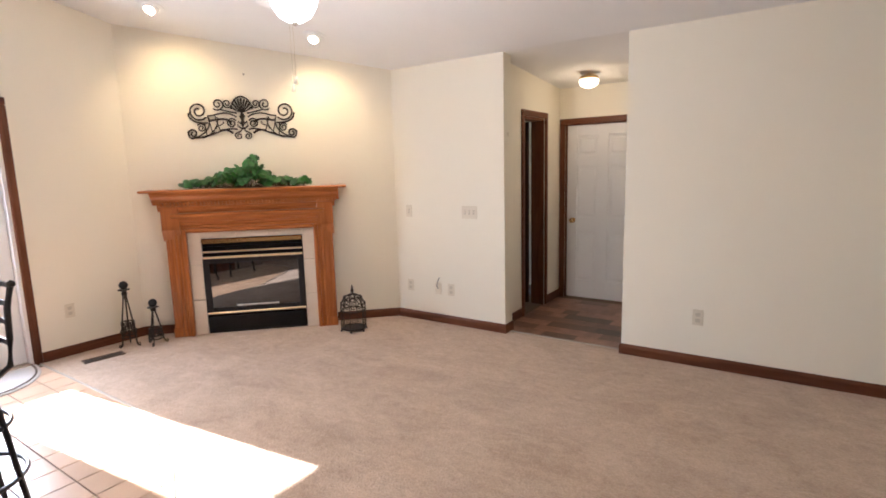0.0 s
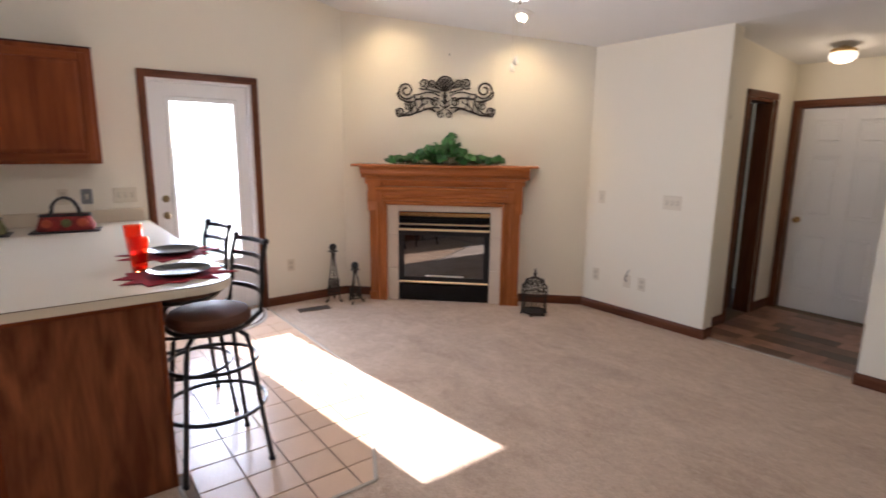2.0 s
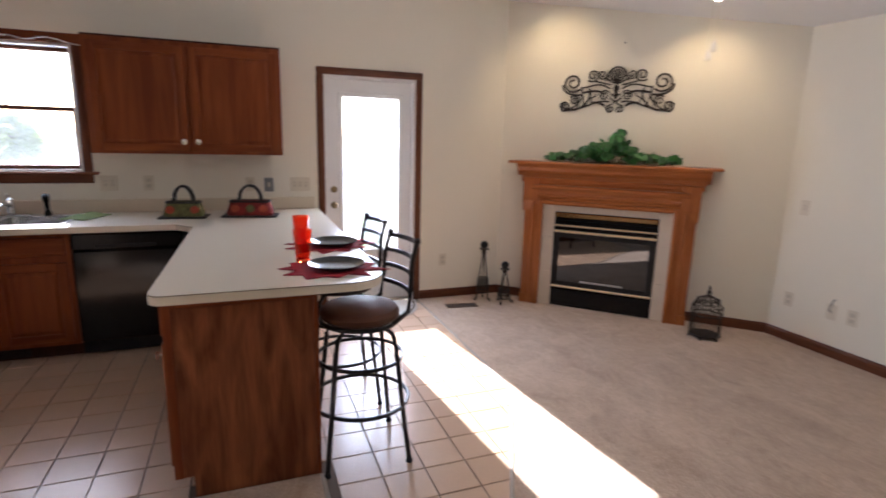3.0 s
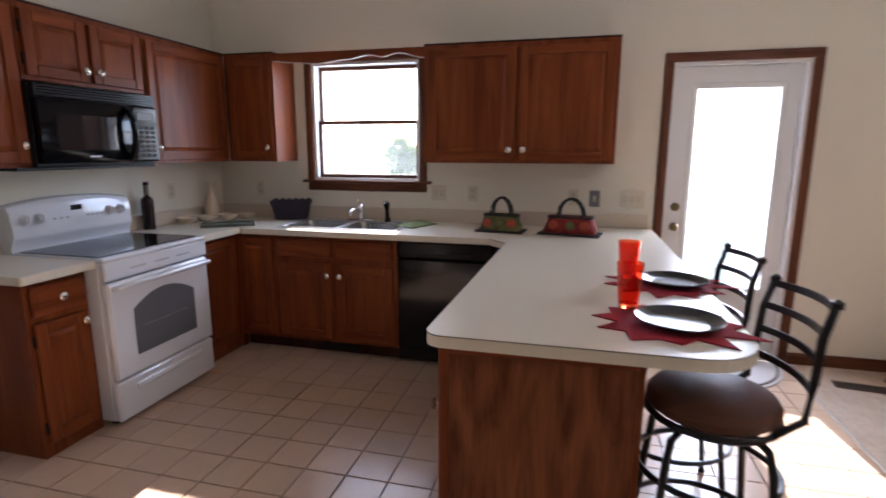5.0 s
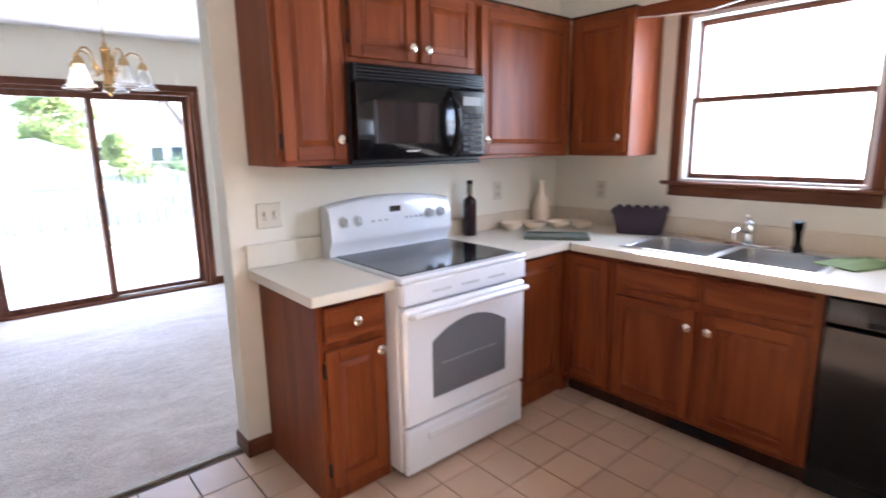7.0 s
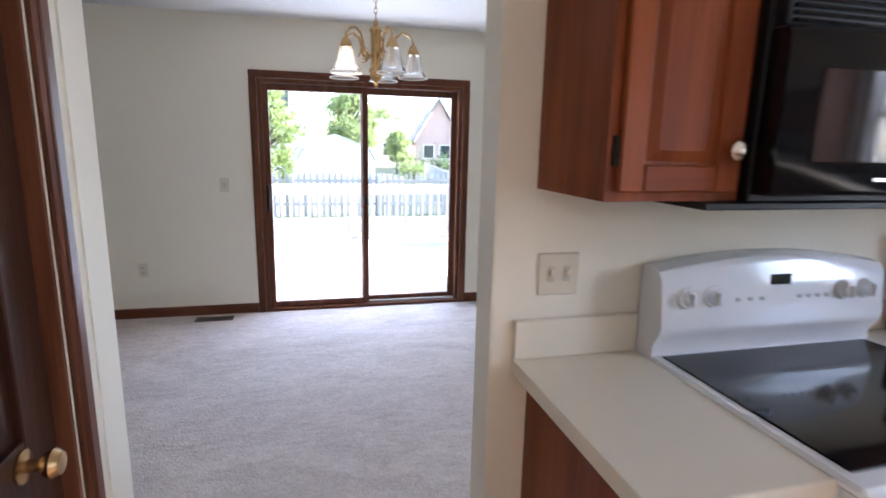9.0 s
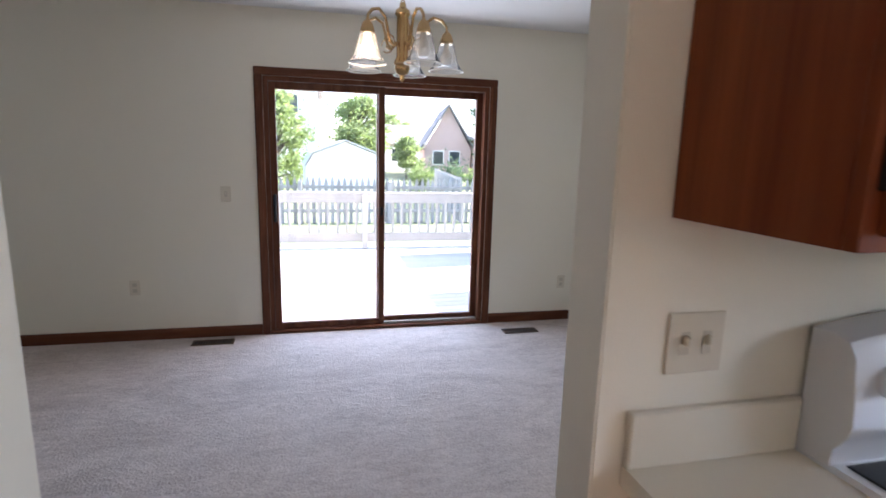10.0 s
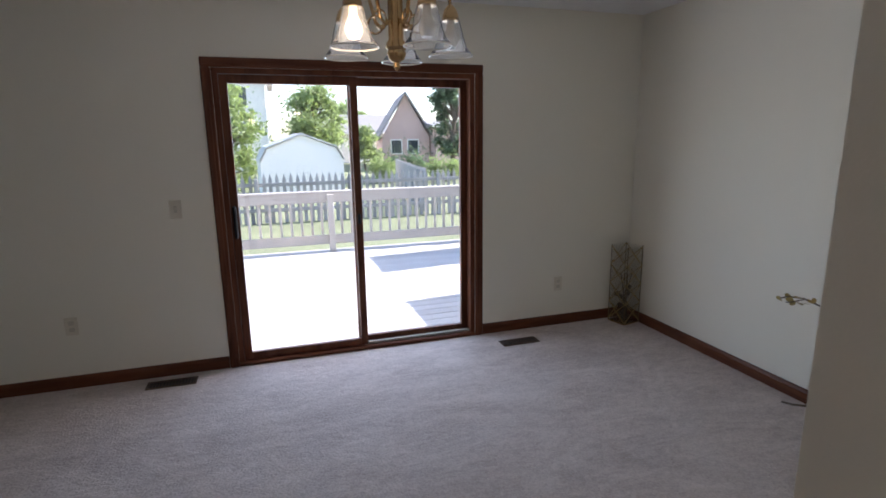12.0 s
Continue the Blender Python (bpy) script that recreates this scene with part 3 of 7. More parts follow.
def patio_door():
    y0, y1, _, h = DOOR
    w = y1 - y0
    casing("trim_patio_door", WEST(y0), w, h, 0.06)
    t = thing("door_1", WEST(y0), "white patio door with one large clear glass pane", "door", kind="structure")
    bm = bmesh.new()
    jamb(bm, w, h, 0.16, 0.022)
    part("door_jamb", bm, WHITEPAINT, t)
    a, c = 0.024, w - 0.024
    g0, g1, z0, z1 = 0.160, w - 0.135, 0.50, 1.88
    bm = boxes((a, g0, 0.06, 0.105, 0.01, h - 0.024), (g1, c, 0.06, 0.105, 0.01, h - 0.024), (g0, g1, 0.06, 0.105, 0.01, z0), (g0, g1, 0.06, 0.105, z1, h - 0.024), b=0.002)
    part("leaf", bm, WHITEPAINT, t)
    bm = boxes((g0 - 0.03, g0 + 0.012, 0.048, 0.064, z0 - 0.03, z1 + 0.03), (g1 - 0.012, g1 + 0.03, 0.048, 0.064, z0 - 0.03, z1 + 0.03), (g0, g1, 0.048, 0.064, z0 - 0.03, z0 + 0.012), (g0, g1, 0.048, 0.064, z1 - 0.012, z1 + 0.03), b=0.006)
    part("glazing_bead", bm, WHITEPAINT, t)
    p = part("pane", boxes((g0, g1, 0.078, 0.084, z0, z1, 0)), HAZY, t)
    p.visible_shadow = False
    bm = boxes((0, w, 0.0, 0.16, 0.004, 0.022), b=0.006)
    part("sill", bm, ALU, t)
    bm = bmesh.new()
    lathe(bm, [(0.030, 0), (0.030, 0.008), (0.022, 0.014), (0.0, 0.016)], 16, pose(0.085, 0.06, 1.07, 90))
    part("deadbolt", bm, OLDBRASS, t, smooth=True)
    door_knob(t, 0.085, 0.93, 0.06, OLDBRASS)


patio_door()


def kitchen_window():
    y0, y1, z0, z1 = WIN
    w, h = y1 - y0, z1 - z0
    casing("trim_window", WEST(y0, z0), w, h, 0.06)
    t = thing("window_1", WEST(y0, z0), "double-hung kitchen window with dark stained frame", "window", kind="structure")
    bm = bmesh.new()
    cbox(bm, 0, 0.02, 0.002, 0.16, 0, h, 0), cbox(bm, w - 0.02, w, 0.002, 0.16, 0, h, 0), cbox(bm, 0.02, w - 0.02, 0.002, 0.16, h - 0.02, h, 0), cbox(bm, 0.02, w - 0.02, 0.002, 0.16, 0, 0.015, 0)
    part("window_frame", bm, VINYL, t)
    mid = h * 0.5

    def sash(z0, z1, y):
        bm = boxes((0.02, 0.044, y, y + 0.03, z0, z1), (w - 0.044, w - 0.02, y, y + 0.03, z0, z1), (0.044, w - 0.044, y, y + 0.03, z0, z0 + 0.028), (0.044, w - 0.044, y, y + 0.03, z1 - 0.028, z1))
        s = part("sash", bm, TRIM, t)
        p = part("pane", boxes((0.044, w - 0.044, y + 0.012, y + 0.016, z0 + 0.028, z1 - 0.028, 0)), HAZY, s)
        p.visible_shadow = False
        return s
    sash(0.016, mid + 0.015, 0.05)
    sash(mid - 0.015, h - 0.022, 0.085)
    bm = bmesh.new()
    lathe(bm, [(0.012, 0), (0.012, 0.01), (0.02, 0.012), (0.0, 0.02)], 10, Matrix.Translation((w / 2, 0.06, mid + 0.014)))
    part("sash_lock", bm, BRASS, t)
    part("window_sill", boxes((-0.10, w + 0.10, -0.045, 0.05, -0.022, 0.0), b=0.008), TRIM_H, t)
    part("apron", boxes((-0.06, w + 0.06, -0.018, 0, -0.085, -0.022), b=0.006), TRIM_H, t)


kitchen_window()


def sliding_door():
    # seen from the room: local x runs to -x
    x0, x1, _, h = SLID
    w = x1 - x0
    casing("trim_sliding_door", DEND(x1), w, h, 0.06, 0.02)
    t = thing("door_2", DEND(x1), "dark-stained wooden sliding glass patio door, closed", "sliding door", kind="structure")
    bm = bmesh.new()
    cbox(bm, 0, 0.035, 0.002, 0.15, 0, h, 0), cbox(bm, w - 0.035, w, 0.002, 0.15, 0, h, 0), cbox(bm, 0.035, w - 0.035, 0.002, 0.15, h - 0.035, h, 0)
    part("door_frame", bm, TRIM, t)
    part("sill", boxes((0.0, w, -0.02, 0.15, 0.004, 0.03), b=0.006), TRIM_H, t)
    part("track", boxes((w / 2, w - 0.04, 0.02, 0.045, 0.03, 0.05), (0.04, w - 0.04, 0.064, 0.07, 0.03, 0.045), b=0.003), ALU, t)

    def leaf(xa, xb, y, st):
        z0, z1 = 0.032, h - 0.037
        bm = boxes((xa, xa + st, y, y + 0.035, z0, z1), (xb - st, xb, y, y + 0.035, z0, z1), (xa + st, xb - st, y, y + 0.035, z0, z0 + 0.05), (xa + st, xb - st, y, y + 0.035, z1 - 0.055, z1))
        s = part("leaf", bm, TRIM, t)
        p = part("pane", boxes((xa + st, xb - st, y + 0.015, y + 0.02, z0 + 0.05, z1 - 0.055, 0)), PANE, s)
        p.visible_shadow = False
        return s
    # Unseen casing added outside to keep grazing sun off the dining floor.
    part("sun_stop_casing", boxes((-0.07, 0.0, 0.162, 0.25, 0.0, h + 0.07, 0.004), (w, w + 0.07, 0.162, 0.25, 0.0, h + 0.07, 0.004), (0.0, w, 0.162, 0.25, h, h + 0.07, 0.004)), SIDING, t)
    s = leaf(0.036, w / 2 + 0.03, 0.02, 0.05)
    leaf(w / 2 - 0.03, w - 0.036, 0.075, 0.05)
    part("pull_handle", boxes((0.048, 0.072, -0.018, 0.02, 0.90, 1.12), b=0.008), BLACKM, s, "black pull handle")
    part("latch", boxes((w / 2 - 0.005, w / 2 + 0.015, 0.004, 0.02, 0.95, 1.02), b=0.004), BLACKM, s)


sliding_door()


def panel_door(name, m, w, h, label, material=WHITEPAINT, trim=True, knob_x=0.07, y=0.03):
    """Six-panel door closed in its opening."""
    if trim:
        casing("trim_" + name, m, w, h, 0.06)
    t = thing(name, m, label, "door", kind="structure")
    bm = bmesh.new()
    jamb(bm, w, h, 0.12, 0.012)
    part("door_jamb", bm, TRIM, t)
    a, c, top = 0.014, w - 0.014, h - 0.014
    mid = (a + c) / 2
    st, ms = 0.11, 0.055
    rails = [0.008, 0.22, 0.80, 0.96, 1.55, 1.66, top - 0.11, top]
    k = top / 2.0
    rails = [r * k if i not in (0, 6, 7) else r for i, r in enumerate(rails)]
    cols = [(a + st, mid - ms), (mid + ms, c - st)]
    bm = boxes((a, a + st, y, y + 0.038, rails[0], top), (c - st, c, y, y + 0.038, rails[0], top), (mid - ms, mid + ms, y, y + 0.038, rails[0], top))
    for lo, hi in ((0, 1), (2, 3), (4, 5), (6, 7)):
        for p, q in cols:
            cbox(bm, p, q, y, y + 0.038, rails[lo], rails[hi], 0.002)
    for lo, hi in ((1, 2), (3, 4), (5, 6)):
        for p, q in cols:
            cbox(bm, p, q, y + 0.016, y + 0.03, rails[lo], rails[hi], 0)
            cbox(bm, p + 0.03, q - 0.03, y + 0.004, y + 0.02, rails[lo] + 0.03, rails[hi] - 0.03, 0.012)
    part("leaf", bm, material, t)
    door_knob(t, a + knob_x, 0.92 * k, y, BRASS)
    return t


panel_door("door_3", pose(-1.335, HY, 0, 0, 0, 0), 0.82, 1.92, "white painted six-panel interior door, closed")
# open doorway in the hall's side
casing("trim_hall_doorway", pose(HX, 4.82, 0, 0, 0, 90), 0.495, 1.96, 0.06)
bm = bmesh.new()
jamb(bm, 0.495, 1.96, 0.14, 0.02)
solid("door_4", bm, TRIM, "dark red-brown oak door frame of an open doorway", "doorway", "structure", m=pose(HX, 4.82, 0, 0, 0, 90))
bm = boxes((0.0, 0.035, 0.02, 0.40, 0.012, 1.94))
solid("door_5", bm, DARKDOOR, "dark wooden door standing open into the side room", "door", "structure", m=pose(HX - 0.14, 5.26, 0, 0, 0, 90))
# pantry door
panel_door("door_6", pose(-0.967, -1.835, 0, 0, 0, -90), 0.80, 1.98, "dark walnut panelled pantry door, closed", DARKDOOR, knob_x=0.64)

# ---- kitchen ----


def knob(parent, x, z, y=0.0):
    bm = bmesh.new()
    lathe(bm, [(0.008, 0), (0.007, 0.012), (0.018, 0.016), (0.021, 0.023), (0.013, 0.030), (0, 0.031)], 14, pose(x, y, z, 90))
    return part("knob", bm, NICKEL, parent, "round satin nickel knob", smooth=True)


def raised(bm, x0, x1, z0, z1, y=0.0, st=0.055):
    """Frame-and-panel face, front at y - 0.02."""
    f, k = y - 0.02, y
    a, c, d, e = x0 + st, x1 - st, z0 + st, z1 - st
    cbox(bm, a, c, f + 0.010, k, d, e, 0)
    i = 0.028
    o = [bm.verts.new(p) for p in ((a + 0.004, f + 0.011, d + 0.004), (c - 0.004, f + 0.011, d + 0.004), (c - 0.004, f + 0.011, e - 0.004), (a + 0.004, f + 0.011, e - 0.004))]
    n = [bm.verts.new(p) for p in ((a + i, f + 0.002, d + i), (c - i, f + 0.002, d + i), (c - i, f + 0.002, e - i), (a + i, f + 0.002, e - i))]
    for q in range(4):
        bm.faces.new((o[q], o[(q + 1) % 4], n[(q + 1) % 4], n[q]))
    bm.faces.new(n)


def cab_door(t, x0, x1, z0, z1, knob_at=None, name="door", hinge=None):
    st = 0.055
    bm = bmesh.new()
    raised(bm, x0, x1, z0, z1)
    d = part(name, bm, CHERRY, t)
    for a, c in ((x0, x0 + st), (x1 - st, x1)):
        part("stile", boxes((a, c, -0.02, 0, z0, z1), b=0.004), CHERRY, d)
    for a, c in ((z0, z0 + st), (z1 - st, z1)):
        part("rail", boxes((x0 + st, x1 - st, -0.02, 0, a, c), b=0.004), CHERRY_H, d)
    if knob_at:
        knob(d, knob_at[0], knob_at[1], -0.02)
    if hinge is not None:
        for z in (z0 + 0.08, z1 - 0.08):
            part("hinge", boxes((hinge - 0.006, hinge + 0.006, -0.012, 0.002, z - 0.03, z + 0.03), b=0.002), BLACKM, d)
    return d


def drawer(t, x0, x1, z0, z1, with_knob=True):
    bm = boxes((x0, x1, -0.02, 0, z0, z1), b=0.005)
    cbox(bm, x0 + 0.02, x1 - 0.02, -0.023, -0.018, z0 + 0.02, z1 - 0.02, 0.003)
    d = part("drawer_front", bm, CHERRY_H, t)
    if with_knob:
        knob(d, (x0 + x1) / 2, (z0 + z1) / 2, -0.023)


def body(t, w, d, z0, z1, toe=True, closed=True):
    """Carcass with the face frame, front plane at y = 0."""
    part("face_frame", boxes((0, w, 0.0, 0.02, z0, z1, 0.001)), CHERRY, t)
    part("side_panel", boxes((0, 0.018, 0.02, d, z0, z1, 0)), CHERRY, t)
    part("side_panel", boxes((w - 0.018, w, 0.02, d, z0, z1, 0)), CHERRY, t)
    part("bottom_panel", boxes((0.018, w - 0.018, 0.02, d, z0, z0 + 0.018, 0)), CHERRY, t)
    part("back_panel", boxes((0.018, w - 0.018, d - 0.01, d, z0 + 0.018, z1, 0)), CHERRY, t)
    if closed:
        part("top_panel", boxes((0.018, w - 0.018, 0.02, d - 0.01, z1 - 0.018, z1, 0)), CHERRY, t)
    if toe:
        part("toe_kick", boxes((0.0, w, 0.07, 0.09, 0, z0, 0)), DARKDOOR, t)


BASE_LBL = "red-brown oak base cabinet with raised-panel doors"
UP_LBL = "red-brown oak wall cabinet with raised-panel doors"
FX = -3.56         # face of the sink run
FYR = -2.205        # face of the range run


def west_base(y0, w):
    return pose(FX, y0, 0, 0, 0, 90)


# base cabinet at the end of the range run
t = thing("base_cabinet", pose(-2.015, FYR, 0, 0, 0, 180), "narrow red-brown oak base cabinet with one drawer and door", "cabinet")
body(t, 0.318, 0.552, 0.0, 0.872, False)
drawer(t, 0.025, 0.295, 0.70, 0.845)
cab_door(t, 0.025, 0.295, 0.07, 0.665, (0.268, 0.62), hinge=0.022)

# corner, sink base
t = thing("base_cabinet", pose(-3.108, FYR, 0, 0, 0, 180), BASE_LBL + ", beside the range", "cabinet")
body(t, 0.452, 0.552, 0.0, 0.872, False)
cab_door(t, 0.02, 0.42, 0.10, 0.845, (0.05, 0.79))
t = thing("base_cabinet", pose(FX, -2.19, 0, 0, 0, 90), "red-brown oak corner base cabinet with a tall door", "cabinet")
body(t, 0.315, 0.635, 0.10, 0.872)
cab_door(t, 0.02, 0.295, 0.13, 0.845)
t = thing("sink_cabinet", pose(FX, -1.872, 0, 0, 0, 90), "red-brown oak sink cabinet with two doors and false drawers", "cabinet")
body(t, 0.915, 0.635, 0.10, 0.872, True, False)
for a, c, k in ((0.02, 0.435, 0.405), (0.47, 0.885, 0.50)):
    drawer(t, a, c, 0.72, 0.845, False)
    cab_door(t, a, c, 0.13, 0.675, (k, 0.595))
part("toe_vent", boxes((0.30, 0.60, 0.062, 0.071, 0.015, 0.085, 0.002), *[(0.31, 0.59, 0.058, 0.064, 0.022 + 0.011 * i, 0.028 + 0.011 * i, 0.001) for i in range(6)]), BLACKM, t, "black toe-kick register")

solid("corner_filler", boxes((FX - 0.06, FX + 0.001, FYR - 0.004, -2.189, 0.0, 0.872), b=0.001), CHERRY, "narrow oak filler strip in the cabinet corner", "trim")

# dishwasher
t = thing("dishwasher", pose(FX, -0.953, 0, 0, 0, 90), "black built-in dishwasher under the counter", "dishwasher")
part("tub", boxes((0.0, 0.66, 0.02, 0.62, 0.02, 0.868, 0)), BLACKM, t)
part("door", boxes((0.004, 0.656, -0.022, 0.02, 0.115, 0.745), b=0.008), BLACK, t)
part("control_panel", boxes((0.004, 0.656, -0.030, 0.02, 0.752, 0.864), b=0.010), BLACK, t)
part("handle", boxes((0.14, 0.50, -0.036, -0.028, 0.765, 0.79), b=0.003), BLACKM, t)
part("toe_panel", boxes((0.004, 0.656, 0.04, 0.06, 0.01, 0.105), b=0.003), BLACKM, t)

# peninsula cabinets facing the kitchen, closed by an oak end panel
PY0, PY1, PX = -0.192, 0.392, -1.775
for x in (-2.37, -2.97, -3.53):
    w = 0.59 if x > -3.2 else 0.55
    t = thing("base_cabinet", pose(x, PY0, 0, 0, 0, 0), BASE_LBL + " in the peninsula", "cabinet", group="peninsula cabinets")
    body(t, w, PY1 - PY0 - 0.012, 0.10, 0.872)
    drawer(t, 0.03, w - 0.03, 0.72, 0.845)
    cab_door(t, 0.03, w - 0.03, 0.13, 0.685, (w - 0.06, 0.63))
bm = bmesh.new()
pts = [(PY0 + 0.07, 0.0), (PY1, 0.0), (PY1, 0.872), (PY0 - 0.003, 0.872), (PY0 - 0.003, 0.10), (PY0 + 0.07, 0.10)]
profile_bar(bm, pts, PX, PX + 0.016)
t = solid("end_panel", bm, PANEL, "oak plywood end panel of the peninsula", "cabinet panel")
part("edge_strip", boxes((PX + 0.016, PX + 0.021, PY0 - 0.003, PY0 + 0.030, 0.10, 0.872), b=0.001), CHERRY, t, "darker oak edge strip")
part("scribe_moulding", boxes((PX + 0.016, PX + 0.024, PY0 + 0.030, PY1, 0.850, 0.872), b=0.003), CHERRY_Y, t, "narrow oak moulding under the counter")
solid("back_panel", boxes((WX + 0.004, PX, PY1 - 0.011, PY1 - 0.001, 0.0, 0.872, 0.001)), PANEL, "oak plywood back of the peninsula under the overhang", "cabinet panel")
solid("corner_trim", boxes((PX + 0.004, PX + 0.022, PY1, PY1 + 0.018, 0.0, 0.872), b=0.003), CHERRY, "narrow oak corner moulding on the peninsula", "trim")


# counters
def rounded(corners, n=8):
    """An outline of (x, y, radius) corners, anticlockwise."""
    out = []
    k = len(corners)
    for i, (x, y, r) in enumerate(corners):
        p, q = Vector(corners[i - 1][:2]), Vector(corners[(i + 1) % k][:2])
        o = Vector((x, y))
        if r <= 0:
            out.append((x, y))
            continue
        u, v = (p - o).normalized(), (q - o).normalized()
        a = u.angle(v)
        d = r / math.tan(a / 2)
        c = o + (u + v).normalized() * (r / math.sin(a / 2))
        s, e = o + u * d - c, o + v * d - c
        a0, a1 = math.atan2(s.y, s.x), math.atan2(e.y, e.x)
        while a1 - a0 > math.pi:
            a1 -= 2 * math.pi
        while a1 - a0 < -math.pi:
            a1 += 2 * math.pi
        for j in range(n + 1):
            w = a0 + (a1 - a0) * j / n
            out.append((c.x + r * math.cos(w), c.y + r * math.sin(w)))
    return out


CT0, CT1 = 0.874, 0.914
SK = (-4.10, -3.62, -1.875, -1.00)      # cut-out for the sink: x0 x1 y0 y1
CFX, CFY = -3.50, -2.135
bm = bmesh.new()
prism(bm, rounded([(WX, RY, 0), (-3.108, RY, 0), (-3.108, CFY, 0), (CFX - 0.03, CFY, 0.0), (CFX, CFY + 0.03, 0), (CFX, SK[2], 0), (WX, SK[2], 0)]), CT0, CT1)
cbox(bm, WX, SK[0], SK[2], SK[3], CT0, CT1, 0)
cbox(bm, SK[1], CFX, SK[2], SK[3], CT0, CT1, 0)
prism(bm, rounded([(WX, SK[3], 0), (CFX, SK[3], 0), (CFX, PY0 - 0.13, 0), (CFX + 0.13, PY0 - 0.01, 0), (-1.728, PY0 - 0.05, 0.06), (-1.728, 0.73, 0.19), (WX, 0.73, 0)]), CT0, CT1)
top = solid("countertop", bm, LAMINATE, "cream laminate countertop with a rounded peninsula end", "countertop")
line = rounded([(CFX, SK[3], 0), (CFX, PY0 - 0.13, 0), (CFX + 0.13, PY0 - 0.01, 0), (-1.728, PY0 - 0.05, 0.06), (-1.728, 0.73, 0.19), (WX + 0.02, 0.73, 0)])
part("edge_seam", tube(bmesh.new(), [(x, y, CT1 - 0.002) for x, y in line[1:-1]], 0.0017, 5), STEM, top, "dark glue line along the laminate edge")
bm = bmesh.new()
prism(bm, rounded([(-2.338, CFY, 0), (-2.338, RY, 0), (-1.965, RY, 0), (-1.965, CFY, 0.015)][::-1]), CT0, CT1, 0.003)
solid("countertop", bm, LAMINATE, "short cream laminate countertop beside the range", "countertop")
solid("backsplash", boxes((WX, WX + 0.02, RY + 0.02, 0.70, CT1, CT1 + 0.10), b=0.004), SPLASH, "low cream laminate backsplash strip", "backsplash")
solid("backsplash", boxes((WX + 0.02, -3.13, RY, RY + 0.02, CT1, CT1 + 0.10), b=0.004), SPLASH, "low cream laminate backsplash strip", "backsplash")
solid("backsplash", boxes((-2.338, -1.965, RY, RY + 0.02, CT1, CT1 + 0.11), b=0.004), LAMINATE, "low cream laminate backsplash strip beside the range", "backsplash")

# sink
t = thing("kitchen_sink", pose(0, 0, CT1), "double-bowl stainless steel drop-in sink", "sink")
x0, x1, y0, y1 = SK[0] - 0.012, SK[1] + 0.012, SK[2] - 0.012, SK[3] + 0.012
ym = (y0 + y1) / 2
bm = boxes((x0, x0 + 0.085, y0, y1, 0.0, 0.007), (x1 - 0.03, x1, y0, y1, 0.0, 0.007), (x0 + 0.085, x1 - 0.03, y0, y0 + 0.03, 0.0, 0.007), (x0 + 0.085, x1 - 0.03, y1 - 0.03, y1, 0, 0.007), (x0 + 0.085, x1 - 0.03, ym - 0.02, ym + 0.02, 0, 0.007))
part("rim", bm, STEEL, t)
for a, c in ((y0 + 0.03, ym - 0.02), (ym + 0.02, y1 - 0.03)):
    bm = bmesh.new()
    p0, p1 = x0 + 0.085, x1 - 0.03
    prev = None
    for z, inset, r in ((0.004, 0.0, 0.05), (-0.06, 0.006, 0.05), (-0.125, 0.010, 0.055), (-0.155, 0.020, 0.06), (-0.168, 0.042, 0.06), (-0.172, 0.075, 0.05)):
        ring = [bm.verts.new((*q, z)) for q in rounded([(p0 + inset, a + inset, r), (p1 - inset, a + inset, r), (p1 - inset, c - inset, r), (p0 + inset, c - inset, r)], 5)]
        if prev:
            for j in range(len(ring)):
                bm.faces.new((prev[j], prev[(j + 1) % len(ring)], ring[(j + 1) % len(ring)], ring[j]))
        prev = ring
    bm.faces.new(prev)
    bowl = part("bowl", bm, BOWLSTEEL, t, smooth=True)
    bm = bmesh.new()
    lathe(bm, [(0.04, 0), (0.04, 0.004), (0.02, 0.002), (0.0, 0.002)], 16, Matrix.Translation(((p0 + p1) / 2, (a + c) / 2, -0.171)))
    part("drain", bm, CHROME, bowl)
t = thing("faucet", pose(-4.06, -1.42, CT1 + 0.007), "chrome single-lever kitchen faucet", "faucet")
bm = boxes((-0.028, 0.028, -0.12, 0.12, 0.0, 0.012), b=0.006)
lathe(bm, [(0.026, 0.012), (0.024, 0.06), (0.022, 0.10), (0.024, 0.12), (0.0, 0.135)], 16)
part("base", bm, CHROME, t, smooth=True)
part("spout", tube(bmesh.new(), [(0.01, 0, 0.07), (0.08, 0, 0.095), (0.16, 0, 0.10), (0.20, 0, 0.085), (0.205, 0, 0.06)], 0.012, 10), CHROME, t, smooth=True)
part("lever", tube(bmesh.new(), [(0, 0, 0.125), (0.04, 0.01, 0.15), (0.10, 0.02, 0.165)], 0.008, 8), CHROME, t, smooth=True)
bm = bmesh.new()
lathe(bm, [(0.022, 0), (0.018, 0.02), (0.013, 0.03), (0.014, 0.08), (0.020, 0.10), (0.020, 0.125), (0.0, 0.135)], 14)
solid("sink_sprayer", bm, BLACK, "black pull-out sink sprayer", "sprayer", smooth=True, m=pose(-4.05, -1.20, CT1 + 0.007, 0, 8, 0) @ Matrix.Scale(1.2, 4))


